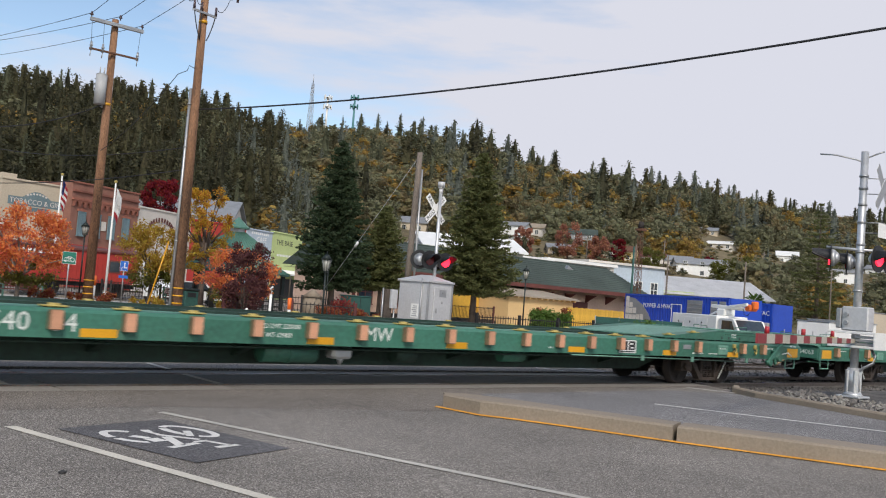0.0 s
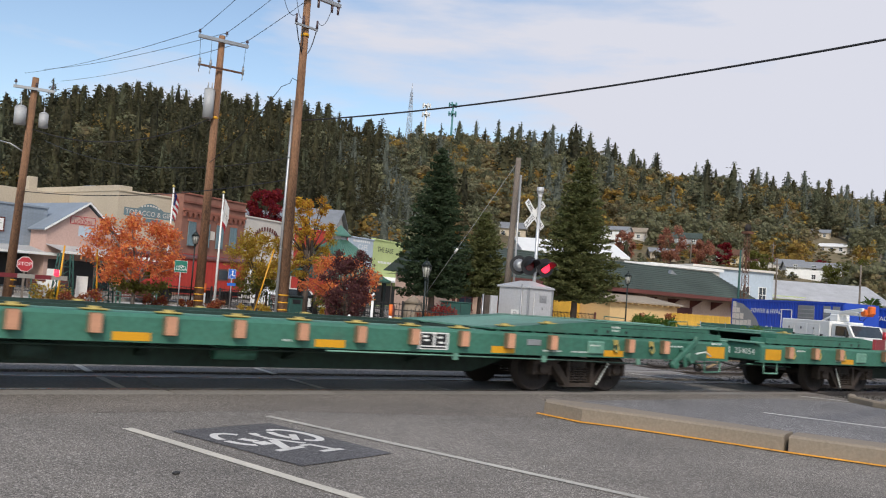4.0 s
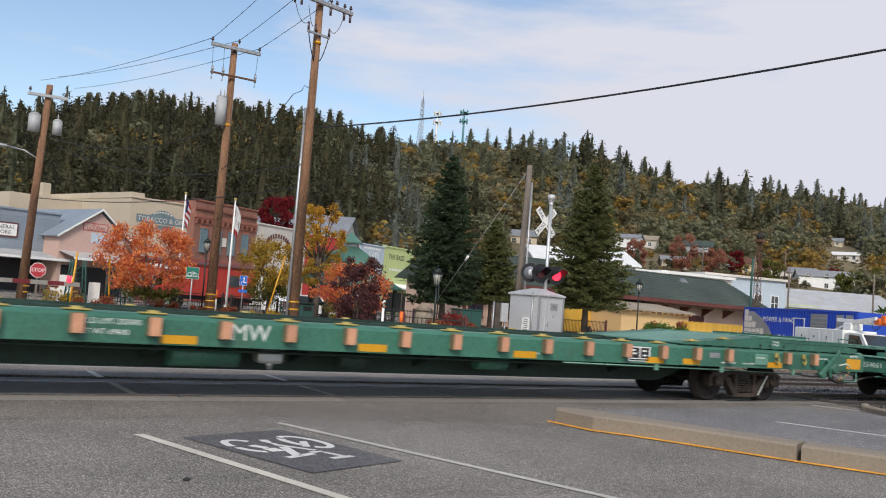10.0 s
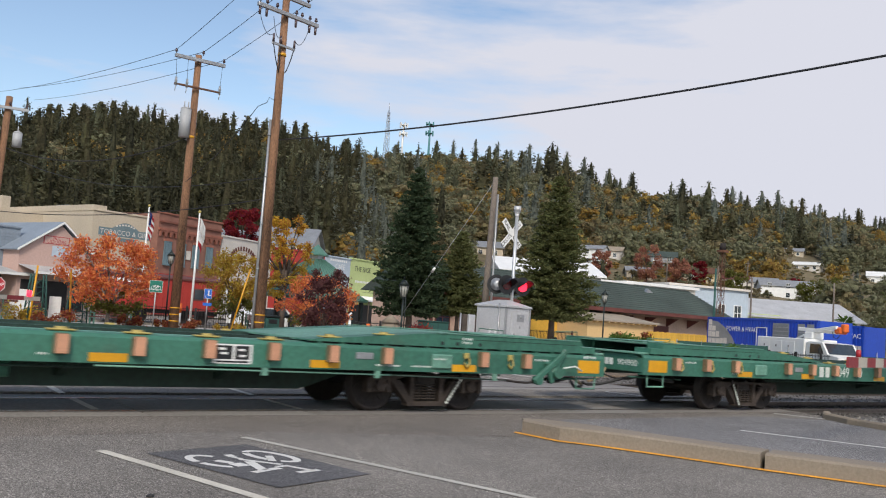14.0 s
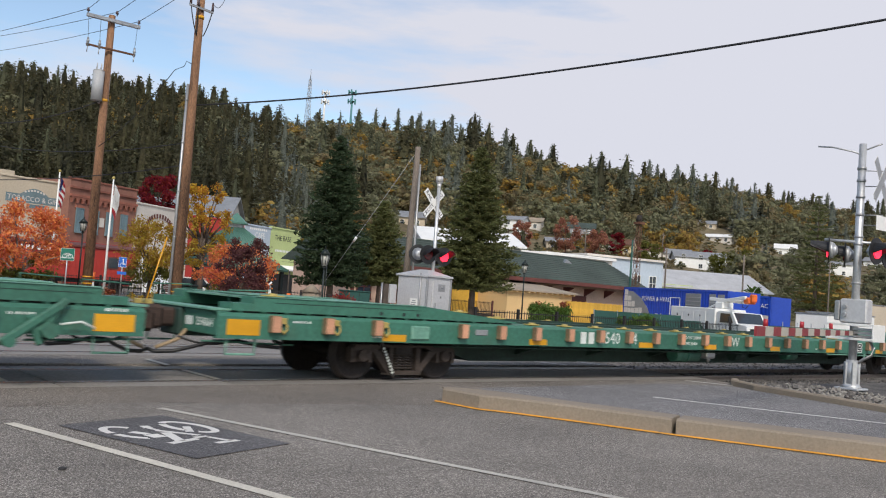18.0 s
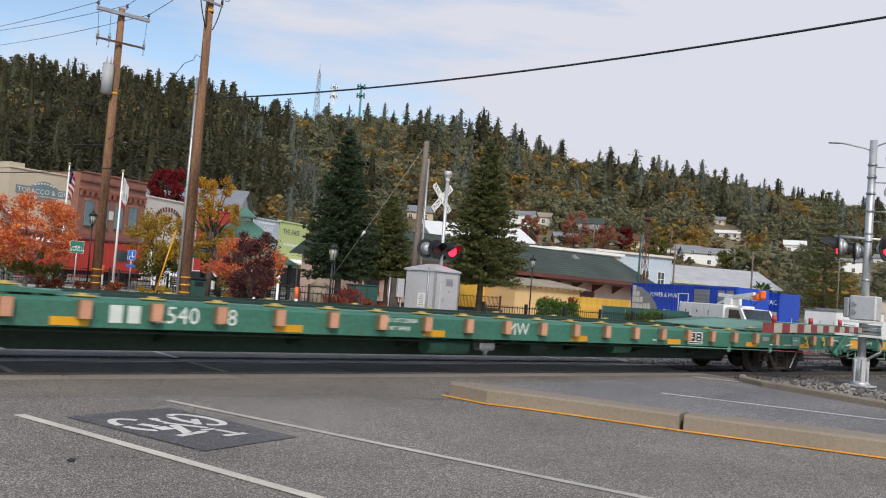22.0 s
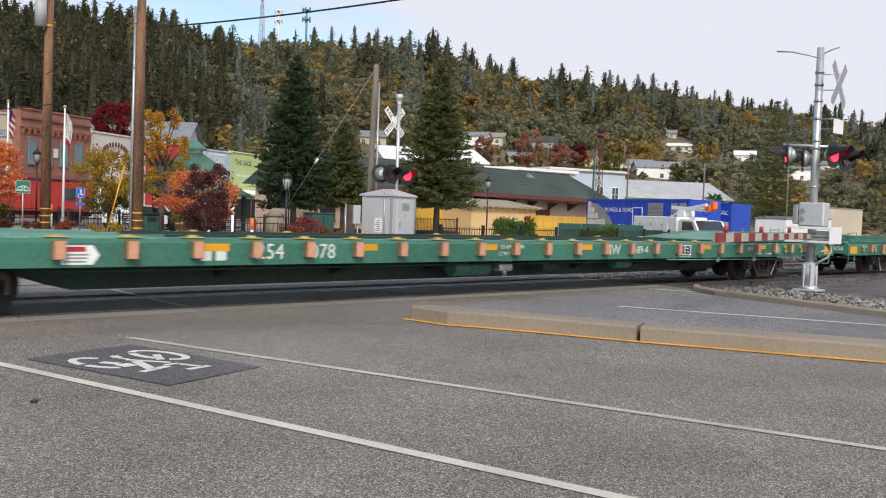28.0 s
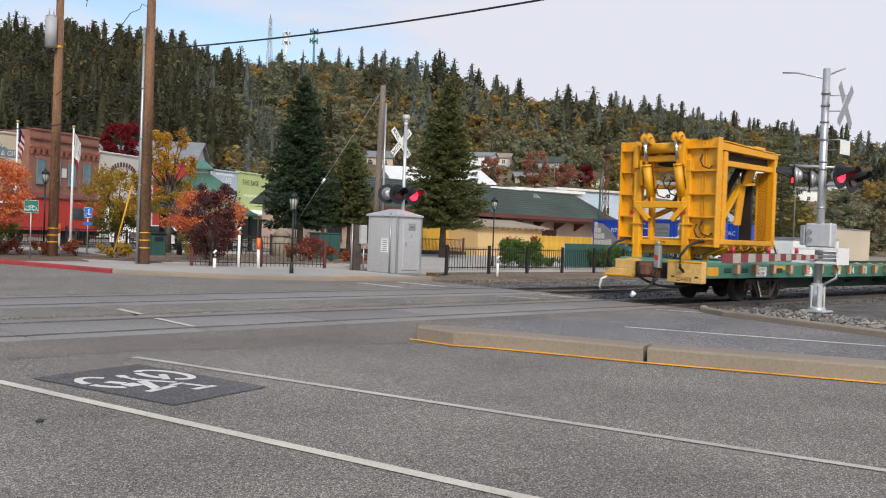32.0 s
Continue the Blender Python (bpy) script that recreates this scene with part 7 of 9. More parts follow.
def fir(label, m, h, wide, mat, seed, tiers=44, per=11, low=0.17, kind="fir_tree"):
    rng = np.random.default_rng(seed)
    e = thing(kind, label, "tree", m)
    part("trunk", tube((0, 0, -0.1), (0, 0, h * 0.97), 0.020 * h, 0.01, 10), "bark", e)
    q = []
    limbs = bmnew()
    for k in range(tiers):
        f = (k + rng.uniform(-0.4, 0.4)) / tiers
        f = min(max(f, 0), 0.99)
        z = h * (low + (0.99 - low) * f)
        reach = wide / 2 * ((1 - f) ** 0.78 * (0.72 + 0.28 * min(1, f * 6))) + 0.10
        n = per if f < 0.8 else max(5, per // 2)
        for j in range(n):
            a = 2 * math.pi * (j + rng.uniform(-0.45, 0.45)) / n + k * 2.4
            L = reach * rng.choice((rng.uniform(0.55, 0.9), rng.uniform(0.85, 1.1)))
            d = np.array((math.cos(a), math.sin(a), 0.0))
            dip = rng.uniform(0.10, 0.38)
            at = lambda u: np.array((0, 0, z)) + d * L * u + np.array((0, 0, L * (-dip * u + 0.22 * u * u)))
            if k % 3 == 0 and j % 2 == 0:
                add_tube(limbs, at(0.0), at(0.75), 0.004 * h * (1 - f) + 0.008, 0.006, 4)
            u = np.repeat(np.linspace(0.22, 1.0, max(3, int(L / 0.24))), 10)
            m2 = len(u)
            spread = (0.10 + 0.22 * L * (1.08 - u))[:, None]
            p = np.outer(u, d) * L + np.array((0, 0, z)) + np.outer(L * (-dip * u + 0.22 * u * u), (0, 0, 1.0)) + rng.normal(size=(m2, 3)) * np.concatenate((spread, spread, np.full((m2, 1), 0.10)), 1) * 0.55
            w = np.outer(rng.uniform(0.3, 1.0, m2), d) + rng.normal(size=(m2, 3)) * (0.55, 0.55, 0.30) + (0, 0, 0.15)
            w /= np.linalg.norm(w, axis=1)[:, None]
            v = np.cross(w, rng.normal(size=(m2, 3)))
            v /= np.linalg.norm(v, axis=1)[:, None] + 1e-6
            r = rng.uniform(0.08, 0.17, (m2, 1))
            q.append(np.stack((p - w * r, p - v * r * 0.36, p + w * r, p + v * r * 0.36), 1))
    part("limbs", limbs, "bark", e)
    quads_mesh("crown", np.concatenate(q), mat, e)


fir("tall dark green fir tree with drooping dense boughs", pose(29.6, 43.4, 0), 10.2, 5.0, "needle", 21, 50, 12)
fir("shorter olive-green fir tree beside the tall fir", pose(33.0, 43.3, 0), 6.9, 3.8, "needle_light", 22, 34, 10, 0.27)
fir("tall green fir tree before the depot", pose(37.7, 40.1, 0), 10.7, 5.7, "needle_light", 23, 50, 12, 0.19)
fir("open-crowned olive pine rising behind the yard", pose(107.5, 53.4, 0), 17.2, 9.0, "needle_light", 24, 26, 8, 0.15, "pine_tree")

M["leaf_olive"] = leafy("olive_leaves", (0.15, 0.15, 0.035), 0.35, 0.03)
M["leaf_amber"] = leafy("amber_leaves", (0.52, 0.28, 0.04), 0.35, 0.03)
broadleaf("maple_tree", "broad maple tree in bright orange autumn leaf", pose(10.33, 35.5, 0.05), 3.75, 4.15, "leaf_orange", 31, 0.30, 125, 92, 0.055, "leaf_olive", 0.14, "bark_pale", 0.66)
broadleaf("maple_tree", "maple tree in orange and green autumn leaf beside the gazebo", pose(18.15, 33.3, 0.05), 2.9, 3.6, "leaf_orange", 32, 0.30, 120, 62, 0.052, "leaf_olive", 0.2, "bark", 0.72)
broadleaf("plum_tree", "small purple-leaved plum tree by the iron fence", pose(15.76, 28.5, 0.1), 3.05, 1.95, "leaf_plum", 33, 0.16, 150, 56, 0.045)
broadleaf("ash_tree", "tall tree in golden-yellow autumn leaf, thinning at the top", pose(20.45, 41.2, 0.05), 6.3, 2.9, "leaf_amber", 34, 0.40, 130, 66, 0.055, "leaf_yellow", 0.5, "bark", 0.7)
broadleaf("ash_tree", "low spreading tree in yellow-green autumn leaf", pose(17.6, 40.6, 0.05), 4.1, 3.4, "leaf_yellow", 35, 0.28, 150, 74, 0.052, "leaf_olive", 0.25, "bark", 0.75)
broadleaf("maple_tree", "dense crimson tree behind the shops", pose(38.9, 88.9, 0), 12.2, 4.6, "leaf_red", 36, 0.5, 170, 70, 0.13)


def shrub(name, label, m, h, wide, mat, seed, per=70, clumps=16, leaf=0.05, mat2=None, deep=0.8):
    rng = np.random.default_rng(seed)
    e = thing(name, label, "shrub", m)
    cl = []
    for _ in range(clumps):
        a, rr = rng.uniform(0, 6.28), wide / 2 * math.sqrt(rng.random()) * 0.8
        cl.append((rr * math.cos(a), rr * math.sin(a) * deep, h * rng.uniform(0.25, 0.78), h * rng.uniform(0.2, 0.32)))
    quads_mesh("foliage", leaf_cloud(rng, cl, per, leaf), mat, e)
    if mat2:
        quads_mesh("red_tips", leaf_cloud(rng, [(c[0], c[1], h * rng.uniform(0.85, 1.0), h * 0.13) for c in cl[:3]], per // 5, leaf), mat2, e)
    bm = bmnew()
    for k in range(5):
        add_tube(bm, (0, 0, 0), cl[k][:3], 0.02, 0.008, 5)
    part("stem", bm, "bark", e)


shrub("shrub", "large rounded green shrub with reddish tips by the fence", pose(31.8, 28.4, 0), 1.5, 2.4, "leaf_green", 41, 260, 34, 0.055, "leaf_rust")
shrub("shrub", "low wide feathery green shrub by the fence", pose(39.2, 29.0, 0), 1.28, 3.0, "leaf_green", 42, 260, 34, 0.055)
for k, (x, y, w, h, mt) in enumerate(((11.6, 36.6, 1.5, 0.75, "leaf_rust"), (12.7, 35.9, 1.1, 0.6, "leaf_rust"), (13.9, 35.6, 1.3, 0.7, "leaf_rust"), (14.9, 34.4, 1.5, 0.75, "leaf_yellow"), (19.9, 37.6, 1.0, 0.6, "leaf_yellow"),
                                     (22.6, 33.0, 1.7, 0.8, "leaf_rust"), (23.4, 33.4, 1.3, 1.25, "leaf_red2"), (24.2, 33.0, 1.8, 0.75, "leaf_rust"), (22.0, 28.4, 1.0, 0.7, "leaf_rust"), (33.6, 28.2, 1.4, 0.5, "leaf_green"),
                                     (8.4, 35.8, 1.9, 0.8, "leaf_rust"), (7.5, 36.4, 1.3, 0.9, "leaf_yellow"))):
    if "leaf_red2" not in M:
        M["leaf_red2"] = leafy("scarlet_leaves", (0.28, 0.035, 0.03), 0.35, 0.02)
    shrub("shrub", "low clipped shrub with rusty autumn leaves" if mt == "leaf_rust" else ("upright scarlet-leaved shrub by the fence" if mt == "leaf_red2" else "low yellow-green shrub in the planting bed"), pose(x, y, 0.1), h, w, mt, 50 + k, 70, 14, 0.05)

# ---------- town buildings ----------
def frame_of(p0, p1):
    """Local x from p0 to p1 along the front, y away from the street, z up."""
    d = Vector((p1[0] - p0[0], p1[1] - p0[1], 0))
    return Matrix.Translation((p0[0], p0[1], 0)) @ pose(0, 0, 0, 0, 0, math.degrees(math.atan2(d.y, d.x))), d.length


def window(parent, x0, x1, z0, z1, glass="glass", trim="white", y=0.0, arch=0.0):
    w = part("window", box(x0, x1, y - 0.05, y + 0.02, z0, z1), glass, parent)
    bm = bmnew()
    t = 0.07
    for a, b, c, d in ((x0 - t, x0, z0 - t, z1 + t), (x1, x1 + t, z0 - t, z1 + t), (x0, x1, z0 - t, z0), (x0, x1, z1, z1 + t)):
        add_box(bm, a, b, y - 0.09, y + 0.02, c, d)
    add_box(bm, (x0 + x1) / 2 - 0.025, (x0 + x1) / 2 + 0.025, y - 0.075, y + 0.0, z0, z1)
    add_box(bm, x0, x1, y - 0.075, y + 0.0, (z0 + z1) / 2 - 0.025, (z0 + z1) / 2 + 0.025)
    part("window_frame", bm, trim, w)
    part("window_sill", box(x0 - 0.1, x1 + 0.1, y - 0.14, y + 0.02, z0 - 0.16, z0 - 0.07), trim, w)
    return w


def awning(parent, x0, x1, z, out, mat="corrugated", drop=0.45):
    bm = bmnew()
    n = int((x1 - x0) / 0.16)
    for k in range(n):
        a = x0 + (x1 - x0) * k / n
        b = a + (x1 - x0) / n
        m = (a + b) / 2
        for u, v, e in ((a, m, 0.025), (m, b, -0.025)):
            q = [bm.verts.new(p) for p in ((u, -out, z - drop + (0 if e > 0 else 0.03)), (v, -out, z - drop + (0.03 if e > 0 else 0)), (v, 0, z + (0.03 if e > 0 else 0)), (u, 0, z + (0 if e > 0 else 0.03)))]
            bm.faces.new(q)
    bmesh.ops.recalc_face_normals(bm, faces=bm.faces[:])
    part("awning", bm, mat, parent, "sloping corrugated awning")
    part("awning_fascia", box(x0, x1, -out - 0.03, -out, z - drop - 0.16, z - drop + 0.02), "white", parent)
    for k in range(3):
        x = x0 + 0.3 + (x1 - x0 - 0.6) * k / 2
        part("awning_post", box(x - 0.06, x + 0.06, -out + 0.05, -out + 0.17, 0, z - drop - 0.1), "tie", parent)


def shop(name, label, p0, p1, depth, h, mat, cornice="white", flat_roof=True):
    m, L = frame_of(p0, p1)
    e = thing(name, label, "building", m)
    bm = bmnew()
    t = 0.3
    add_box(bm, 0, L, 0, t, 0, h)
    part("wall_front", bm, mat, e)
    part("wall_back", box(0, L, depth - t, depth, 0, h), mat, e)
    part("wall_side", box(0, t, t, depth - t, 0, h), mat, e)
    part("wall_side", box(L - t, L, t, depth - t, 0, h), mat, e)
    part("roof", box(t, L - t, t, depth - t, h - 0.6, h - 0.45), "roof_green", e)
    if cornice:
        part("cornice", box(-0.06, L + 0.06, -0.10, 0.34, h, h + 0.16, 0.02), cornice, e)
    return e, L


# blue-grey general store with awning
e, L = shop("general_store", "bluish-grey boarded general store with corrugated awning", (2.5, 69.5), (14.3, 72.6), 12, 5.9, "bluegrey", "bluegrey")
bd = part("siding_board", box(0.0, L, -0.035, 0.0, 3.05, 3.27), "bluegrey", e)
for k in range(1, 11):
    share("siding_board", bd, e, pose(0, 0, 0.24 * k))
sg = part("sign_board", box(L - 5.3, L - 3.1, -0.11, -0.04, 3.9, 4.95), "maroon", e)
part("sign_field", box(L - 5.2, L - 3.2, -0.125, -0.11, 4.0, 4.85), "white", sg)
lettering("sign_letters", "GENERAL", 0.40, "black", sg, pose(L - 4.2, -0.13, 4.6), 0.002)
lettering("sign_letters", "STORE", 0.40, "black", sg, pose(L - 4.2, -0.13, 4.22), 0.002)
awning(e, 0.0, L + 0.3, 3.05, 2.6)
part("shop_front", box(0.4, L - 0.4, -0.04, 0.0, 0.1, 2.4), "black", e)

# pink liquor store with gable
e, L = shop("liquor_store", "faded pink stucco shop with low gable and blue metal roof", (13.9, 70.2), (19.2, 71.9), 11, 4.3, "pink_wall", None)
bm = bmnew()
add_prism(bm, [(0, 4.3), (L, 4.3), (L / 2 + 0.3, 6.35)], 0.0, 0.3, 0, "y")
part("gable_wall", bm, "pink_wall", e)
bm = bmnew()
for a, b in (((-0.3, 4.25), (L / 2 + 0.3, 6.55)), ((L / 2 + 0.3, 6.55), (L + 0.3, 4.25))):
    add_prism(bm, [a, b, (b[0], b[1] + 0.1), (a[0], a[1] + 0.1)], -0.25, 11, 0, "y")
part("gable_roof", bm, "roof_blue" if "roof_blue" in M else "bluegrey", e)
bm = bmnew()
for a, b in (((-0.32, 4.2), (L / 2 + 0.3, 6.5)), ((L / 2 + 0.3, 6.5), (L + 0.32, 4.2))):
    add_prism(bm, [a, b, (b[0], b[1] + 0.16), (a[0], a[1] + 0.16)], -0.29, -0.25, 0, "y")
part("barge_board", bm, "white", e)
sg = part("sign_border", box(1.72, 3.76, -0.03, 0.0, 4.92, 5.52), "red_refl", e)
part("sign_field", box(1.78, 3.70, -0.04, -0.03, 4.97, 5.47), "pink_wall", sg)
lettering("sign_letters", "PKG.", 0.30, "red_refl", sg, pose(2.74, -0.045, 5.34), 0.002)
lettering("sign_letters", "LIQUORS", 0.36, "red_refl", sg, pose(2.74, -0.045, 5.10), 0.002)
awning(e, 0.0, L, 3.25, 2.2)
part("shop_front", box(0.3, L - 0.3, -0.04, 0.0, 0.1, 2.2), "black", e)
part("mural_patch", box(2.45, 3.65, -0.02, 0.0, 4.05, 4.8), "paleblue", e)

M["slate"] = material("faded_slate_paint", (0.13, 0.19, 0.21), 0.85, vary=0.2, scale=1.5, stain=0.35, stain_colour=(0.30, 0.27, 0.22))
# beige building with the painted wall sign
e, L = shop("beige_block", "tall beige plastered building with faded painted tobacco sign", (20.9, 78.4), (27.0, 80.2), 16, 8.45, "beige", "beige")
part("side_wing", box(-6.5, -0.02, 8.0, 16, 0, 8.2), "beige", e)
part("parapet_step", box(-0.05, 1.2, 0.0, 16, 8.45, 8.95), "beige", e)
part("chimney", box(-3.6, -2.8, 8.4, 9.2, 8.2, 9.4, 0.04), "beige", e)
part("roof_unit", box(0.6, 3.2, 5, 7, 8.6, 9.1), "galv", e)
sg = part("painted_sign", box(0.6, 6.0, -0.02, 0.0, 6.5, 7.18), "slate", e, "faded slate-blue painted band")
bm = bmnew()
pts = [(1.85 + 2.6 * k / 16, 7.18 + 0.55 * math.sin(math.pi * k / 16)) for k in range(17)]
add_prism(bm, pts, -0.02, 0.0, 0, "y")
part("painted_arch", bm, "slate", sg)
lettering("sign_letters", "TOBACCO & GIFTS", 0.60, "offwhite", sg, pose(3.3, -0.025, 6.82), 0.002)
for k in range(7):
    part("sign_mark", box(2.2 + k * 0.28, 2.38 + k * 0.28, -0.025, -0.02, 7.28 + 0.2 * math.sin(math.pi * (k + 0.5) / 7), 7.42 + 0.2 * math.sin(math.pi * (k + 0.5) / 7)), "offwhite", sg)
part("painted_panel", box(2.5, 4.3, -0.02, 0.0, 6.05, 6.42), "slate", e)
part("side_door", box(4.9, 5.3, -0.04, 0.0, 2.2, 3.8), "black", e)
window(e, 3.0, 3.8, 1.9, 3.2)

# brick building, with courses of real bricks on its front
e, L = shop("brick_building", "two-storey red brick building with arched corbelled cornice and tall windows", (26.75, 79.3), (34.1, 82.9), 14, 9.0, "mortar", "brick")
for x0 in (0.75, 2.55, 4.35, 6.15):
    window(e, x0 + 0.12, x0 + 0.86, 4.62, 6.55, "window_blue", "slate", -0.06)
    part("window_arch", prism([(x0 - 0.06, 6.63), (x0 + 1.04, 6.63), (x0 + 0.95, 6.80), (x0 + 0.49, 6.90), (x0 + 0.03, 6.80)], -0.13, 0.0, "y"), "brick", e)
w, n = (L - 0.3) / 12, 8
arch = part("corbel_arch", prism([(0, 7.0), (0.10, 7.0)] + [(w / 2 - (w / 2 - 0.10) * math.cos(math.pi * j / n), 7.0 + 0.42 * math.sin(math.pi * j / n)) for j in range(n + 1)] + [(w - 0.10, 7.0), (w, 7.0), (w, 7.55), (0, 7.55)], -0.20, 0.0, "y"), "brick", e)
arch.matrix_basis = pose(0.15, 0, 0)
for k in range(1, 12):
    share("corbel_arch", arch, e, pose(0.15 + k * w, 0, 0))
part("corbel_band", box(0, L, -0.24, 0.0, 7.55, 7.75), "brick", e)
part("corbel_band", box(0, L, -0.18, 0.0, 8.25, 8.42), "brick", e)
part("belt_course", box(-0.05, L + 0.05, -0.22, 0.0, 3.55, 3.72), "red_car", e)
part("emblem_panel", box(3.68, 4.2, -0.09, 0.0, 5.2, 6.0), "offwhite", e)
part("ground_floor", box(0.1, L - 0.1, -0.05, 0.0, 0.1, 3.5), "red_car", e)

# saloon and the shops further along
e, L = shop("saloon", "off-white parapet saloon with dark red arched sign", (34.2, 82.9), (41.6, 87.3), 12, 7.85, "offwhite", "offwhite")
sg = part("sign_arch", prism([(2.3 + 2.6 * k / 12, 5.5 + 0.9 * math.sin(math.pi * k / 12)) for k in range(13)], -0.04, 0.0, "y"), "white", e)
bm = bmnew()
for k in range(13):
    a = math.pi * (k + 0.5) / 13
    add_box(bm, -0.12, 0.12, -0.06, -0.04, -0.22, 0.22, 0.0, pose(3.6 - 1.9 * math.cos(a), 0, 6.05 + 0.95 * math.sin(a), 0, math.degrees(a) * 0.6 - 54, 0))
part("sign_mark", bm, "maroon", e, "arched row of dark red sign marks")
part("totem_sign", box(0.9, 1.35, -0.4, -0.1, 3.9, 5.9, 0.1), "rust", e)
window(e, 1.5, 2.6, 1.0, 2.6); window(e, 4.2, 5.4, 1.0, 2.6)
part("roof_box", box(0.1, 1.6, 4, 6, 7.9, 9.4), "metal_green", e)
e, L = shop("red_shop", "dark red single-storey shop wall", (41.6, 87.3), (48.0, 87.4), 12, 7.55, "red_car", "red_car")
e, L = shop("cafe", "pale blue cafe with painted white lettering", (48.05, 87.3), (52.5, 89.5), 12, 7.35, "paleblue", "paleblue")
lettering("sign_letters", "CAFE", 0.85, "white", e, pose(2.9, -0.01, 6.40), 0.004)
bm = bmnew()
for k in range(9):
    add_box(bm, 0.9 + k * 0.38, 1.16 + k * 0.38, -0.015, 0.0, 6.95, 7.2)
part("sign_mark", bm, "white", e)
e, L = shop("green_shop", "lime green shop with small sign and white awning", (52.55, 89.5), (58.4, 92.6), 12, 7.5, "lime", "lime")
lettering("sign_letters", "THE BASE", 0.85, "black", e, pose(2.7, -0.01, 6.45), 0.004)
bm = bmnew()
for k in range(10):
    add_box(bm, 1.2 + k * 0.33, 1.42 + k * 0.33, -0.015, 0.0, 4.9, 5.15)
part("sign_mark", bm, "white", e)
awning(e, 1.5, 6.2, 3.4, 1.8, "white")
part("shop_front", box(0.3, L - 0.3, -0.04, 0.0, 0.1, 2.4), "black", e)


def house(m, w, d, h, wall, roof, rise=1.6, name="house", label="pale hillside house with pitched roof", wins=3, storeys=1):
    e = thing(name, label, "house", m)
    part("wall", box(-w / 2, w / 2, 0, d, -3, h), wall, e)
    bm = bmnew()
    o = 0.5
    for a, b in (((-o, h - 0.1), (d / 2, h + rise)), ((d / 2, h + rise), (d + o, h - 0.1))):
        add_prism(bm, [a, b, (b[0], b[1] + 0.18), (a[0], a[1] + 0.18)], -w / 2 - o, w / 2 + o, 0, "x")
    part("roof", bm, roof, e)
    bm = bmnew()
    for x in (-w / 2, w / 2 - 0.15):
        add_prism(bm, [(0, h), (d, h), (d / 2, h + rise)], x, x + 0.15, 0, "x")
    part("gable", bm, wall, e)
    for s in range(storeys):
        for k in range(wins):
            x = -w / 2 + w * (k + 0.5) / wins
            z = 0.9 + s * 2.8
            window(e, x - 0.55, x + 0.55, z, z + 1.3)
    return e


house(pose(50.5, 103, 6.8, 0, 0, -38), 7, 8, 2.6, "offwhite", "grey_panel", 2.2, "gabled_house", "grey-roofed gabled house above the shops", 2)
house(pose(42, 104, 5.5, 0, 0, -38), 9, 8, 3.0, "offwhite", "grey_panel", 2.0, "gabled_house", "grey-roofed house behind the saloon", 2)
for k in range(4):
    house(pose(11.5 + k * 5.2, 112 + k * 3, 5.5, 0, 0, -8), 4.6, 6, 2.2, "beige", "grey_panel", 1.8, "gabled_house", "row house with dark steep roof behind the shops", 2)

# red caboose on display
def caboose():
    e = thing("caboose", "dark red wooden caboose on display behind an iron fence", "railway car", pose(15.8, 54.7, 0, 0, 0, 3))
    part("body", box(0, 7.2, 0, 2.8, 0.85, 2.72, 0.02), "red_car", e)
    bd = part("body_board", box(0, 0.30, -0.018, 0.0, 0.87, 2.70), "red_car", e)
    for k in range(1, 23):
        share("body_board", bd, e, pose(0.31 * k, 0, 0))
    bm = bmnew()
    add_prism(bm, [(-0.12, 2.72), (-0.12, 2.82), (0.6, 2.98), (1.4, 3.02), (2.2, 2.98), (2.92, 2.82), (2.92, 2.72)], -0.2, 7.9, 0, "x")
    part("roof", bm, "maroon", e)
    part("underframe", box(0, 7.2, 0.3, 2.5, 0.6, 0.85), "black", e)
    for x in (0.9, 2.3, 4.9, 6.3):
        part("wheel", tube((x, 0.55, 0.42), (x, 0.65, 0.42), 0.42, seg=20), "steel_dark", e)
    for x in (1.2, 5.4):
        w = part("window", box(x, x + 0.6, -0.045, -0.018, 1.6, 2.2), "glass", e)
        part("window_frame", box(x - 0.08, x + 0.68, -0.035, -0.02, 1.52, 2.28), "maroon", w)
    bm = bmnew()
    for k in range(7):
        add_box(bm, 0.2 + k * 0.30, 0.40 + k * 0.30, -0.03, -0.018, 2.36, 2.60)
    part("painted_mark", bm, "white", e, "row of plain white painted blocks")
    part("grab_rail", add_path(bmnew(), [(6.9, -0.05, 0.9), (7.4, -0.1, 0.95), (7.7, -0.1, 1.25), (7.75, -0.1, 1.8)], 0.03, 8), "white", e)
    part("end_platform", box(7.2, 7.9, 0.2, 2.6, 0.75, 0.9), "black", e)


caboose()


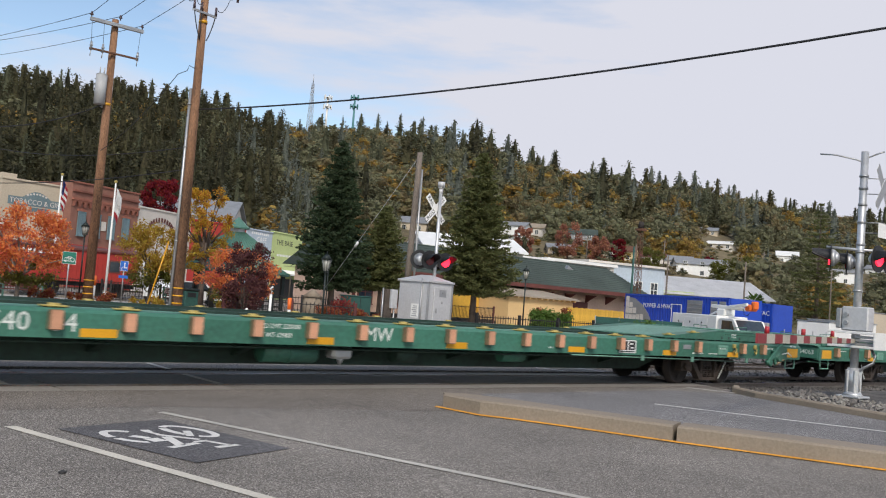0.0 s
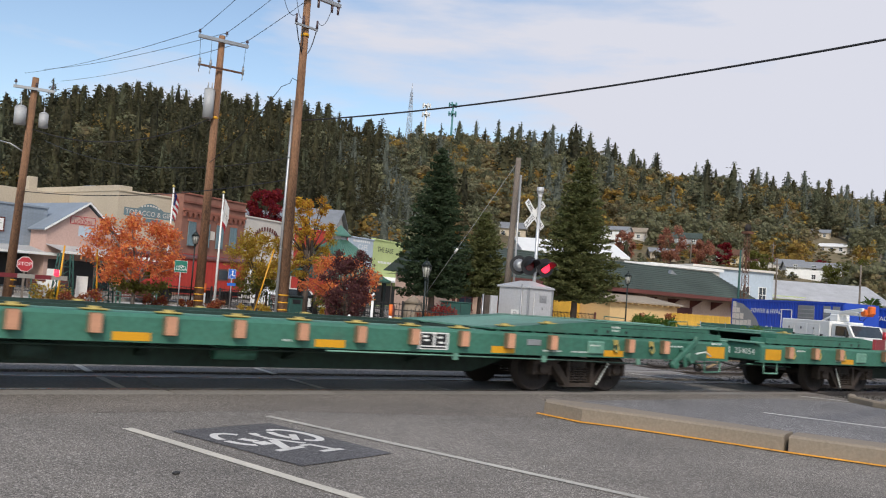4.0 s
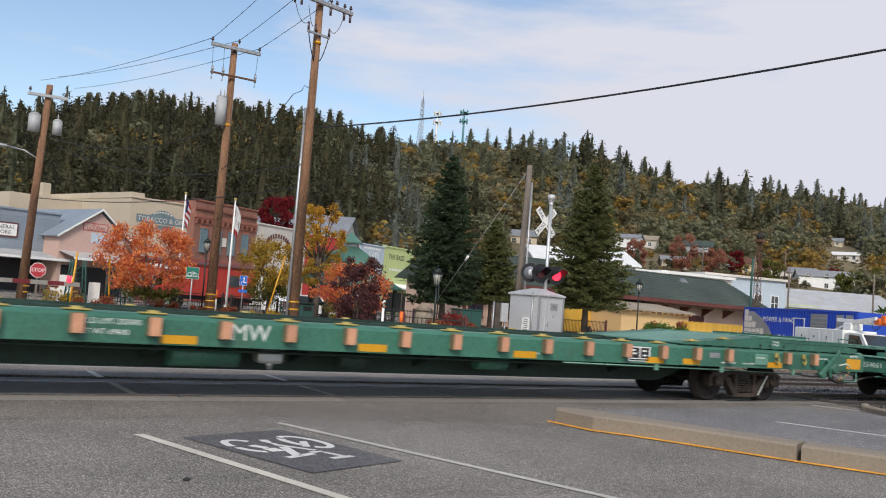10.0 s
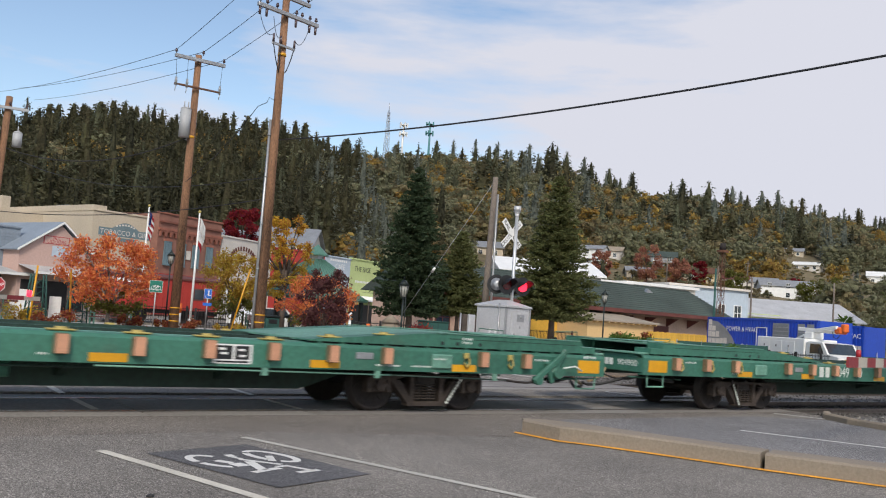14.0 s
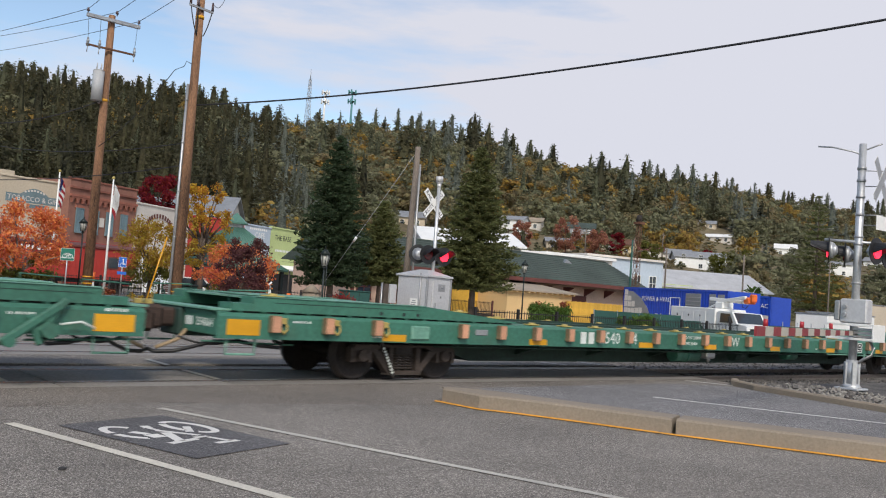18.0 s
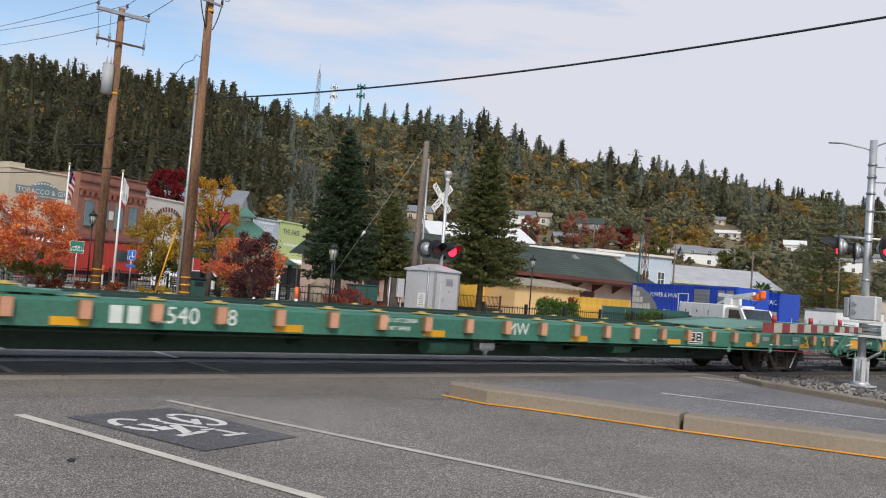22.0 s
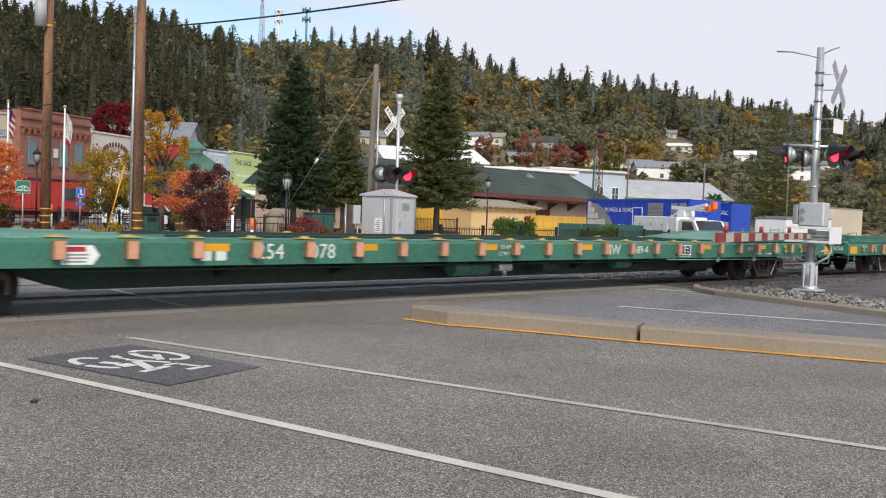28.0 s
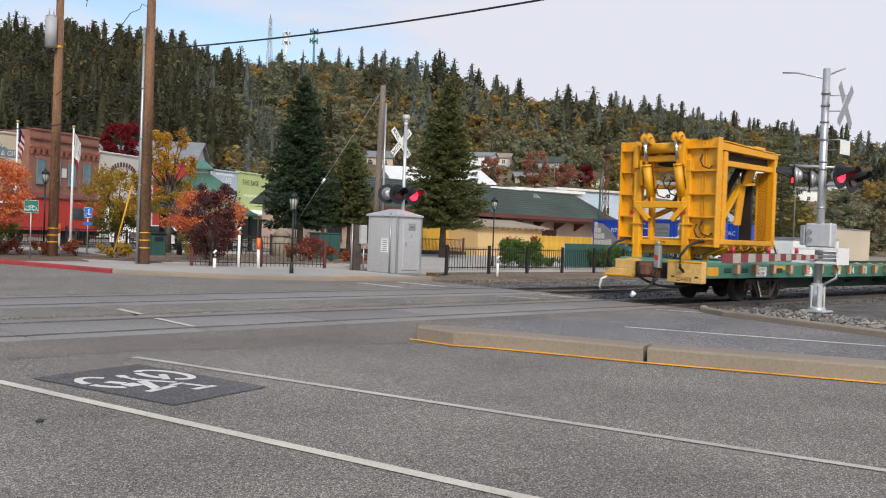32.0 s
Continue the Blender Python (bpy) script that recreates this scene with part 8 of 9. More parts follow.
def gazebo():
    e = thing("gazebo", "octagonal gazebo with two-tier green metal roof and cupola", "gazebo", pose(23.4, 43.5, 0.05))
    def cone(name, r0, z0, r1, z1, mat, ribs=True, seg=8, lip=0.08):
        bm = bmnew()
        a0 = math.pi / 8
        lo = [bm.verts.new((r0 * math.cos(a0 + 2 * math.pi * k / seg), r0 * math.sin(a0 + 2 * math.pi * k / seg), z0)) for k in range(seg)]
        dn = [bm.verts.new((v.co.x * 0.99, v.co.y * 0.99, z0 - lip)) for v in lo]
        hi = [bm.verts.new((r1 * math.cos(a0 + 2 * math.pi * k / seg), r1 * math.sin(a0 + 2 * math.pi * k / seg), z1)) for k in range(seg)]
        for k in range(seg):
            j = (k + 1) % seg
            bm.faces.new((lo[k], lo[j], hi[j], hi[k])); bm.faces.new((dn[k], dn[j], lo[j], lo[k]))
        bm.faces.new(hi); bm.faces.new(dn[::-1])
        bmesh.ops.recalc_face_normals(bm, faces=bm.faces[:])
        o = part(name, bm, mat, e)
        if ribs:
            rb = bmnew()
            for k in range(seg):
                j = (k + 1) % seg
                for u in (0.0, 0.14, 0.28, 0.42, 0.56, 0.70, 0.84):
                    p = Vector(((r0 * math.cos(a0 + 2 * math.pi * k / seg)) * (1 - u) + u * r0 * math.cos(a0 + 2 * math.pi * j / seg), (r0 * math.sin(a0 + 2 * math.pi * k / seg)) * (1 - u) + u * r0 * math.sin(a0 + 2 * math.pi * j / seg), z0 + 0.01))
                    q = Vector((p.x * r1 / r0, p.y * r1 / r0, z1 + 0.01))
                    add_tube(rb, p, q, 0.022, 0.016, 4)
            part("roof_seam", rb, "metal_green", o)
    cone("lower_roof", 2.95, 2.08, 1.45, 2.92, "metal_green")
    cone("clerestory", 1.42, 2.9, 1.42, 3.3, "offwhite", False)
    cone("upper_roof", 1.85, 3.22, 0.42, 4.15, "metal_green")
    cone("cupola", 0.40, 4.12, 0.40, 4.42, "galv", False)
    cone("cupola_roof", 0.62, 4.42, 0.02, 4.95, "metal_green", False)
    for k in range(8):
        a = math.pi / 8 + k * math.pi / 4
        x, y = 2.6 * math.cos(a), 2.6 * math.sin(a)
        part("post", box(x - 0.09, x + 0.09, y - 0.09, y + 0.09, 0, 2.05, 0.01), "lamp_iron", e)
    part("floor_slab", tube((0, 0, -0.05), (0, 0, 0.16), 2.9, seg=8), "sidewalk", e)
    r = bmnew()
    for k in range(8):
        a, b = math.pi / 8 + k * math.pi / 4, math.pi / 8 + (k + 1) * math.pi / 4
        for z in (0.35, 0.95):
            add_tube(r, (2.6 * math.cos(a), 2.6 * math.sin(a), z), (2.6 * math.cos(b), 2.6 * math.sin(b), z), 0.03, seg=5)
    part("railing", r, "lamp_iron", e)


gazebo()




def depot():
    e = thing("depot", "long cream railway depot with dark green hipped roof and maroon trim", "building", pose(33.4, 49.6, 0))
    W, D, X0 = 32.0, 7.0, 1.9
    t = 0.25
    part("wall_front", box(X0, W, 0, t, 0, 3.2), "pinkish", e)
    part("wall_back", box(X0, W, D - t, D, 0, 3.2), "pinkish", e)
    part("wall_side", box(X0, X0 + t, t, D - t, 0, 3.2), "pinkish", e)
    part("wall_side", box(W - t, W, t, D - t, 0, 3.2), "pinkish", e)
    bm = bmnew()
    o, z0, z1 = 1.4, 3.2, 5.48
    lo = [bm.verts.new(v) for v in ((X0 - 0.3, -o, z0), (W + o, -o, z0), (W + o, D + o, z0), (X0 - 0.3, D + o, z0))]
    dn = [bm.verts.new((v.co.x, v.co.y, z0 - 0.2)) for v in lo]
    hi = [bm.verts.new(v) for v in ((X0 - 0.3, D / 2, z1), (W + o - 0.3, D / 2, z1))]
    for f in ((lo[0], lo[1], hi[1], hi[0]), (lo[1], lo[2], hi[1]), (lo[2], lo[3], hi[0], hi[1]), (lo[3], lo[0], hi[0]), tuple(dn[::-1])):
        bm.faces.new(f)
    bmesh.ops.recalc_face_normals(bm, faces=bm.faces[:])
    part("roof", bm, "roof_green", e)
    part("eave_board", box(X0 - 0.3, W + o, -o - 0.04, -o, z0 - 0.26, z0 + 0.04), "maroon", e)
    part("eave_board", box(W + o, W + o + 0.04, -o, D + o, z0 - 0.26, z0 + 0.04), "maroon", e)
    part("ridge_cap", tube((X0 - 0.3, D / 2, z1), (W + o - 0.3, D / 2, z1), 0.07, seg=6), "roof_green", e)
    sh = part("shingle_course", box(X0 - 0.3, W + o - 0.05, 0, 0.05, -0.012, 0.012), "roof_green", e)
    n = 13
    for k in range(n):
        f = (k + 0.5) / n
        y, z = -o + (D / 2 + o) * f, z0 + (z1 - z0) * f
        m = pose(0, y, z + 0.012, math.degrees(math.atan2(z1 - z0, D / 2 + o)), 0, 0)
        if k == 0:
            sh.matrix_basis = m
        else:
            share("shingle_course", sh, e, m)
    for x in (2.6, 5.4, 8.0):
        window(e, x, x + 1.1, 0.9, 2.3, "glass", "maroon")
    for x in (2.2, 4.8, 7.2, 9.6, 12.6, 15.2):
        part("trim_post", box(x - 0.12, x + 0.12, -0.08, 0.0, 0, 2.9), "maroon", e)
    d = part("door", box(15.8, 16.7, -0.06, 0.0, 0.3, 2.2), "white", e)
    part("door_trim", box(15.65, 16.85, -0.04, 0.0, 0.25, 2.35), "maroon", e)
    part("wide_door", box(24.2, 26.4, -0.05, 0.0, 0.3, 2.15), "maroon", e)
    window(e, 21.4, 22.3, 1.4, 2.1, "glass", "white")
    wr = bmnew()
    for k in range(18):
        a0, a1 = 2 * math.pi * k / 18, 2 * math.pi * (k + 1) / 18
        add_tube(wr, (14.2 + 0.32 * math.cos(a0), -0.1, 1.9 + 0.32 * math.sin(a0)), (14.2 + 0.32 * math.cos(a1), -0.1, 1.9 + 0.32 * math.sin(a1)), 0.09, seg=6)
    part("wreath", wr, "needle", e, "round evergreen wreath on the wall")
    bk = part("eave_bracket", prism([(-1.2, 2.78), (0, 2.78), (0, 2.1)], -0.05, 0.05), "maroon", e)
    bk.matrix_basis = pose(2.3, 0, 0)
    for k in range(1, 12):
        share("eave_bracket", bk, e, pose(2.3 + 2.65 * k, 0, 0))
    # skylight hoods
    for x in (26.0, 15.0):
        part("roof_vent", prism([(x, 4.9), (x + 0.9, 4.9), (x + 0.2, 5.25)], 2.2, 2.5, "y"), "galv", e)
    # cream lean-to
    a = new("lean_to"); a.parent = e
    part("lean_to_wall", box(12.3, 19.2, -4.6, -0.1, 0, 2.12), "cream", a)
    part("lean_to_roof", prism([(-5.0, 2.12), (-5.0, 2.22), (-0.05, 2.92), (-0.05, 2.80)], 12.0, 19.5), "tan_roof", a)
    for k in range(12):
        part("rafter_end", box(12.2 + k * 0.62, 12.28 + k * 0.62, -4.98, -4.62, 2.02, 2.12), "cream", a)
    part("platform", box(2.0, 12.2, -3.6, -0.02, 0, 0.28), "tie", e)


depot()


def board_fence():
    e = thing("board_fence", "ochre-yellow vertical board fence beside the depot", "fence", pose(51.4, 44.5, 0))
    b = part("board", box(0, 0.19, -0.02, 0.02, 0, 1.62), "ochre", e)
    for k in range(1, 50):
        share("board", b, e, pose(0.2 * k, 0, 0.02 * (k % 3)))
    part("fence_rail", box(0, 10, 0.02, 0.08, 0.3, 0.4), "ochre", e)
    part("fence_rail", box(0, 10, 0.02, 0.08, 1.25, 1.35), "ochre", e)


board_fence()
ys = thing("yellow_shed", "small yellow shed wall between the firs", "building", pose(40.6, 48.0, 0))
part("wall", box(0, 5.2, 0, 1.5, 0, 2.3), "ochre", ys)
part("roof", box(-0.2, 5.4, -0.3, 1.7, 2.3, 2.42), "maroon", ys)
part("trim", box(2.3, 2.5, -0.04, 0, 0, 2.3), "maroon", ys)
tk = thing("planter_pillar", "stubby tan stone pillar with conical cap", "pillar", pose(25.5, 39.0, 0))
part("shaft", tube((0, 0, 0), (0, 0, 1.1), 0.5, 0.46, 10), "concrete", tk)
part("cap", tube((0, 0, 1.1), (0, 0, 1.5), 0.54, 0.05, 10), "concrete", tk)
ub = thing("utility_cabinet", "dark green utility cabinet on the plaza", "cabinet", pose(25.3, 35.5, 0.05))
part("body", box(0, 1.3, 0, 0.8, 0, 1.25, 0.03), "dumpster", ub)
part("lid", box(-0.04, 1.34, -0.04, 0.84, 1.25, 1.31, 0.02), "dumpster", ub)
part("door_seam", box(0.63, 0.66, -0.008, 0.0, 0.1, 1.2), "black", ub)
pc = thing("parked_car", "white parked car mostly hidden behind the gazebo fence", "car", pose(22.0, 49.0, 0, 0, 0, 12))
part("body", prism([(0, 0.35), (4.4, 0.35), (4.4, 0.85), (3.5, 0.92), (3.0, 1.4), (1.2, 1.4), (0.5, 0.95), (0, 0.9)], 0, 1.75, "y"), "white", pc)
part("side_window", prism([(0.75, 0.95), (3.3, 0.95), (2.9, 1.34), (1.3, 1.34)], -0.01, 0.0, "y"), "glass", pc)
for x in (0.85, 3.5):
    part("wheel", tube((x, 0.0, 0.32), (x, 0.2, 0.32), 0.32, seg=16), "rubber", pc)
pp = thing("bollard", "dark bollard post in the gazebo fence", "bollard", pose(19.9, 38.9, 0.05))
part("shaft", tube((0, 0, 0), (0, 0, 1.35), 0.13, 0.11, 10), "black", pp)

# ---------- yard: containers, truck ----------
def container(m, L, words, panels):
    e = thing("power_container", "bright blue corrugated power container with white lettering", "container", m, group="power containers")
    H2, D = 2.95, 2.44
    part("shell", box(0, L, 0.03, D, 0.15, H2 - 0.02), "blue_box", e)
    c0 = part("corrugation", box(0.0, 0.14, -0.012, 0.03, 0.25, H2 - 0.12), "blue_box", e)
    n = int(L / 0.28)
    for k in range(1, n):
        share("corrugation", c0, e, pose(0.28 * k, 0, 0))
    for z in (0.15, H2 - 0.12):
        part("frame_rail", box(0, L, -0.03, 0.05, z, z + 0.12), "blue_box", e)
    for x in (0, L - 0.14):
        part("corner_post", box(x, x + 0.14, -0.03, 0.1, 0.1, H2), "blue_box", e)
    for x0, x1 in panels:
        g = part("louvre_panel", box(x0, x1, -0.035, 0.0, 0.35, H2 - 0.25), "grey_panel", e, "grey louvred panel")
        for k in range(9):
            part("louvre", box(x0 + 0.05, x1 - 0.05, -0.055, -0.035, 0.5 + 0.24 * k, 0.56 + 0.24 * k), "galv", g)
    for txt, x, z, s in words:
        lettering("painted_letters", txt, s, "white", e, pose(x, -0.04, z), 0.003)
    return e


CB = -0.10
c1 = container(pose(0, 0, CB + 0.08) @ frame_of((52.45, 40.06), (48.92, 29.64))[0], 11.0, [("POWER & HVAC", 3.85, 2.2, 0.44)], [(7.0, 8.5), (9.3, 9.9), (10.1, 10.7)])
rg = np.random.default_rng(8)
pic = part("painted_picture", prism([(0.1, 0.3), (3.6, 0.3), (3.4, 0.9), (2.9, 1.6), (2.2, 2.2), (1.2, 2.65), (0.1, 2.75)], -0.03, -0.014, "y"), "grey_panel", c1, "pale grey picture of stacked equipment, plain blocks")
for k in range(7):
    for j in range(max(2, 6 - k // 2)):
        if 0.3 + j * 0.42 < 2.45 - 0.30 * k:
            part("picture_block", box(0.16 + k * 0.44, 0.54 + k * 0.44, -0.04, -0.03, 0.34 + j * 0.42, 0.70 + j * 0.42 + rg.uniform(-0.06, 0.04)), "offwhite", pic)
bm = bmnew()
add_tube(bm, (4.0, -0.02, 1.0), (4.0, -0.045, 1.0), 0.26, seg=20)
for k in range(6):
    add_box(bm, 4.35 + k * 0.16, 4.46 + k * 0.16, -0.04, -0.02, 1.0, 1.2); add_box(bm, 4.35 + k * 0.16, 4.46 + k * 0.16, -0.04, -0.02, 0.76, 0.92)
part("painted_logo", bm, "white", c1, "plain white disc and bars")
fr = bmnew()
for a in ((5.4, 5.45, 1.1, 2.4), (6.4, 6.45, 1.1, 2.4), (5.4, 6.45, 2.35, 2.4)):
    add_box(fr, a[0], a[1], -0.045, -0.02, a[2], a[3])
part("door_outline", fr, "white", c1)
c2 = container(pose(0, 0, CB) @ frame_of((53.99, 32.46), (53.91, 29.61))[0], 2.85, [("HVAC", 2.15, 2.3, 0.40)], [(0.15, 0.7), (0.9, 1.45)])
pic = part("painted_picture", prism([(1.6, 0.3), (2.75, 0.3), (2.75, 1.75), (2.3, 1.4), (1.85, 0.8)], -0.03, -0.014, "y"), "grey_panel", c2, "pale grey picture of equipment, plain blocks")
for k in range(5):
    for j in range(k + 1):
        if j < 4:
            part("picture_block", box(1.66 + k * 0.21, 1.84 + k * 0.21, -0.04, -0.03, 0.34 + j * 0.36, 0.64 + j * 0.36), "offwhite", pic)


def bucket_truck():
    e = thing("bucket_truck", "white utility bucket truck with orange bucket resting on its boom", "truck", pose(0, 0, -0.2) @ frame_of((47.2, 32.45), (46.787, 31.539))[0] @ Matrix.Diagonal((0.93, 0.93, 0.98, 1.0)))
    part("service_body", box(0, 5.0, 0, 2.2, 0.95, 2.05, 0.04), "white", e)
    part("body_step", box(3.7, 5.0, 0.05, 2.15, 0.6, 1.35, 0.03), "white", e)
    for x in (0.3, 1.6, 2.9):
        d = part("locker_door", box(x, x + 1.15, -0.02, 0.0, 1.05, 1.85, 0.008), "white", e)
        part("latch", box(x + 0.5, x + 0.6, -0.035, -0.02, 1.5, 1.62), "black", d)
    bm = bmnew()
    add_prism(bm, [(5.1, 0.6), (8.1, 0.6), (8.1, 1.15), (7.1, 1.28), (6.6, 1.88), (5.4, 1.92), (5.1, 1.85)], 0.08, 2.12, 0, "y")
    part("cab", bm, "white", e)
    part("side_window", prism([(5.45, 1.28), (6.75, 1.28), (6.45, 1.78), (5.5, 1.80)], 0.06, 0.08, "y"), "glass", e)
    part("windscreen", prism([(7.08, 1.30), (7.11, 1.30), (6.64, 1.86), (6.60, 1.86)], 0.2, 2.0, "y"), "glass", e)
    part("mirror", box(6.6, 6.72, -0.18, -0.04, 1.3, 1.65, 0.02), "black", e)
    part("grille", box(8.1, 8.16, 0.3, 1.9, 0.7, 1.05), "black", e)
    for x in (1.3, 6.9):
        w = part("wheel", tube((x, 0.02, 0.42), (x, 0.32, 0.42), 0.42, seg=20), "rubber", e)
        part("hub", tube((x, 0.0, 0.42), (x, 0.02, 0.42), 0.2, seg=12), "galv", w)
    part("chassis", box(0.2, 8.0, 0.6, 1.6, 0.5, 0.75), "black", e)
    part("turret", box(3.9, 4.7, 0.7, 1.5, 2.05, 2.45, 0.05), "white", e)
    part("boom", box(-0.9, 2.9, -0.09, 0.09, -0.10, 0.10, 0.02, pose(3.7, 1.1, 2.58, 0, 2, 0)), "white", e)
    part("upper_boom", box(0, 2.9, -0.08, 0.08, -0.09, 0.09, 0.02, pose(3.9, 0.85, 2.45, 0, -6, 0)), "white", e)
    part("boom_strut", tube((2.6, 1.1, 2.05), (4.1, 1.1, 2.5), 0.06, seg=8), "white", e)
    bm = bmnew()
    add_box(bm, 6.5, 7.05, 0.85, 1.4, 2.40, 2.78, 0.08)
    add_box(bm, 6.95, 7.3, 0.95, 1.3, 2.5, 2.95, 0.06)
    part("bucket", bm, "orange", e, "orange fibreglass bucket")
    part("hose_loop", add_path(bmnew(), [(6.6, 0.7, 2.5), (6.8, 0.65, 2.2), (7.1, 0.65, 2.15), (7.3, 0.7, 2.35)], 0.02, 6), "hose", e)


bucket_truck()
gf = thing("screen_fence", "dark green mesh screen fence round the yard", "fence", pose(36.2, 29.4, -0.1))
for k in range(14):
    x = 1.9 * k
    part("screen_panel", box(x, x + 1.86, 0, 0.03, 0.05, 1.35 if k < 4 else 1.1), "dumpster", gf)
    part("post", tube((x, 0.04, 0), (x, 0.04, 1.4), 0.03, seg=6), "galv", gf)
# white van roofs and low sheds further along
for x, y, w, h, mt in ((62.5, 30.0, 5.2, 2.1, "white"), (70, 33, 7, 2.3, "white"), (82, 36, 9, 3.4, "beige")):
    b = thing("yard_trailer" if mt == "white" else "yard_shed", "white box trailer parked in the yard" if mt == "white" else "low cream shed with flat roof", "trailer" if mt == "white" else "building", pose(x, y, -0.12))
    part("body", box(0, w, 0, 2.4, 0.4 if mt == "white" else 0, h, 0.05), mt, b)
    part("roof", box(-0.05, w + 0.05, -0.05, 2.45, h, h + 0.08), "galv", b)
    if mt == "white":
        for q in (1.0, w - 1.2):
            part("wheel", tube((q, 0.0, 0.35), (q, 0.2, 0.35), 0.35, seg=14), "rubber", b)

# warehouses behind the yard
e = thing("warehouse", "long white-roofed warehouse with faded yellow sign", "building", pose(97.0, 72.0, 0, 0, 0, -34))
part("wall", box(0, 18, 0, 14, 0, 4.6), "offwhite", e)
bm = bmnew()
for a, b in (((-0.6, 4.5), (7, 7.0)), ((7, 7.0), (14.6, 4.5))):
    add_prism(bm, [a, b, (b[0], b[1] + 0.15), (a[0], a[1] + 0.15)], -0.5, 18.5, 0, "x")
part("roof", bm, "corrugated", e)
part("gable", prism([(0, 4.6), (14, 4.6), (7, 6.95)], 17.8, 18.0), "offwhite", e)
part("sign_board", box(0.2, 7.5, -0.1, 0.0, 3.4, 4.9), "lime", e)
e = thing("blue_warehouse", "light blue two-storey boarded building beyond the depot", "building", pose(78.5, 65.2, 0, 0, 0, -16))
part("wall", box(0, 10.5, 0, 9, 0, 6.9), "paleblue", e)
part("roof", box(-0.3, 10.8, -0.3, 9.3, 6.9, 7.15), "offwhite", e)
for x in (6.4, 8.6):
    window(e, x, x + 0.9, 3.6, 5.2, "glass", "white")
for x, y, w, h, rz in ((64.5, 65.5, 7, 6.3, -8), (71.3, 64.8, 9.5, 6.45, -8)):
    b = thing("flat_roofed_shop", "low pale flat-roofed building behind the depot", "building", pose(x, y, 0, 0, 0, rz))
    part("wall", box(0, w, 0, 8, 0, h), "offwhite", b)
    part("roof", box(-0.3, w + 0.3, -0.3, 8.3, h, h + 0.3), "white", b)


def white_hall():
    e = thing("white_roofed_hall", "low hall with white metal gable roof behind the depot", "building", pose(52.0, 62.0, 0, 0, 0, -30))
    part("wall", box(0, 9, 0, 10, 0, 6.2), "offwhite", e)
    bm = bmnew()
    for a, b in (((-0.5, 6.1), (5, 7.6)), ((5, 7.6), (10.5, 6.1))):
        add_prism(bm, [a, b, (b[0], b[1] + 0.15), (a[0], a[1] + 0.15)], -0.4, 9.4, 0, "x")
    part("roof", bm, "white", e)
    for x in (0.0, 8.85):
        part("gable", prism([(0, 6.2), (10, 6.2), (5, 7.55)], x, x + 0.15), "offwhite", e)


white_hall()


def lattice(m, h, w0, w1, mat, name, label, tiers=9, head=True):
    e = thing(name, label, "tower", m)
    c = lambda z: w0 + (w1 - w0) * z / h
    cor = [(-1, -1), (1, -1), (1, 1), (-1, 1)]
    r = w0 * 0.028 + 0.008
    for sx, sy in cor:
        part("tower_leg", tube((sx * w0 / 2, sy * w0 / 2, -1), (sx * w1 / 2, sy * w1 / 2, h), r, seg=5), mat, e)
    for k in range(tiers):
        z0, z1 = h * k / tiers, h * (k + 1) / tiers
        for i in range(4):
            a, b = cor[i], cor[(i + 1) % 4]
            for p, q in (((a, z0), (b, z1)), ((b, z0), (a, z1)), ((a, z1), (b, z1))):
                part("tower_brace", tube((p[0][0] * c(p[1]) / 2, p[0][1] * c(p[1]) / 2, p[1]), (q[0][0] * c(q[1]) / 2, q[0][1] * c(q[1]) / 2, q[1]), r * 0.6, seg=4), mat, e)
    return e


lt = lattice(pose(64.1, 47.8, 0), 8.7, 0.55, 0.30, "rust", "lattice_mast", "rusty iron lattice mast with a lamp on top", 12)
part("mast_head", box(-0.35, 0.35, -0.35, 0.35, 8.7, 8.9), "rust", lt)
part("mast_lamp", tube((0, 0, 8.9), (0, 0, 9.5), 0.28, 0.22, 10), "steel_dark", lt)
for x, y, h, mt in ((55.9, 42.2, 6.6, "dumpster"), (71.5, 50, 7.2, "pole_grey"), (80, 47, 7.4, "pole_grey"), (104, 50, 8.5, "pole_grey")):
    p = thing("yard_pole", "slim upright pole in the yard", "pole", pose(x, y, 0))
    part("pole", tube((0, 0, 0), (0, 0, h), 0.10, 0.07, 8), mt, p)
pm = thing("palm_tree", "small fan palm behind the containers", "tree", pose(58.5, 33.6, 0))
part("trunk", tube((0, 0, 0), (0, 0, 2.9), 0.16, 0.14, 8), "bark", pm)
rg = np.random.default_rng(77)
q = []
for k in range(70):
    a, el = rg.uniform(0, 6.28), rg.uniform(-0.7, 1.1)
    d = np.array((math.cos(a) * math.cos(el), math.sin(a) * math.cos(el), math.sin(el)))
    s = np.cross(d, (0, 0, 1.0)); s /= np.linalg.norm(s) + 1e-6
    L = rg.uniform(0.6, 1.0)
    c = np.array((0, 0, 3.05))
    q.append((c + d * 0.15, c + d * L * 0.7 - s * 0.10, c + d * L + np.array((0, 0, -0.15)), c + d * L * 0.7 + s * 0.10))
quads_mesh("fronds", np.array(q), "leaf_green", pm)

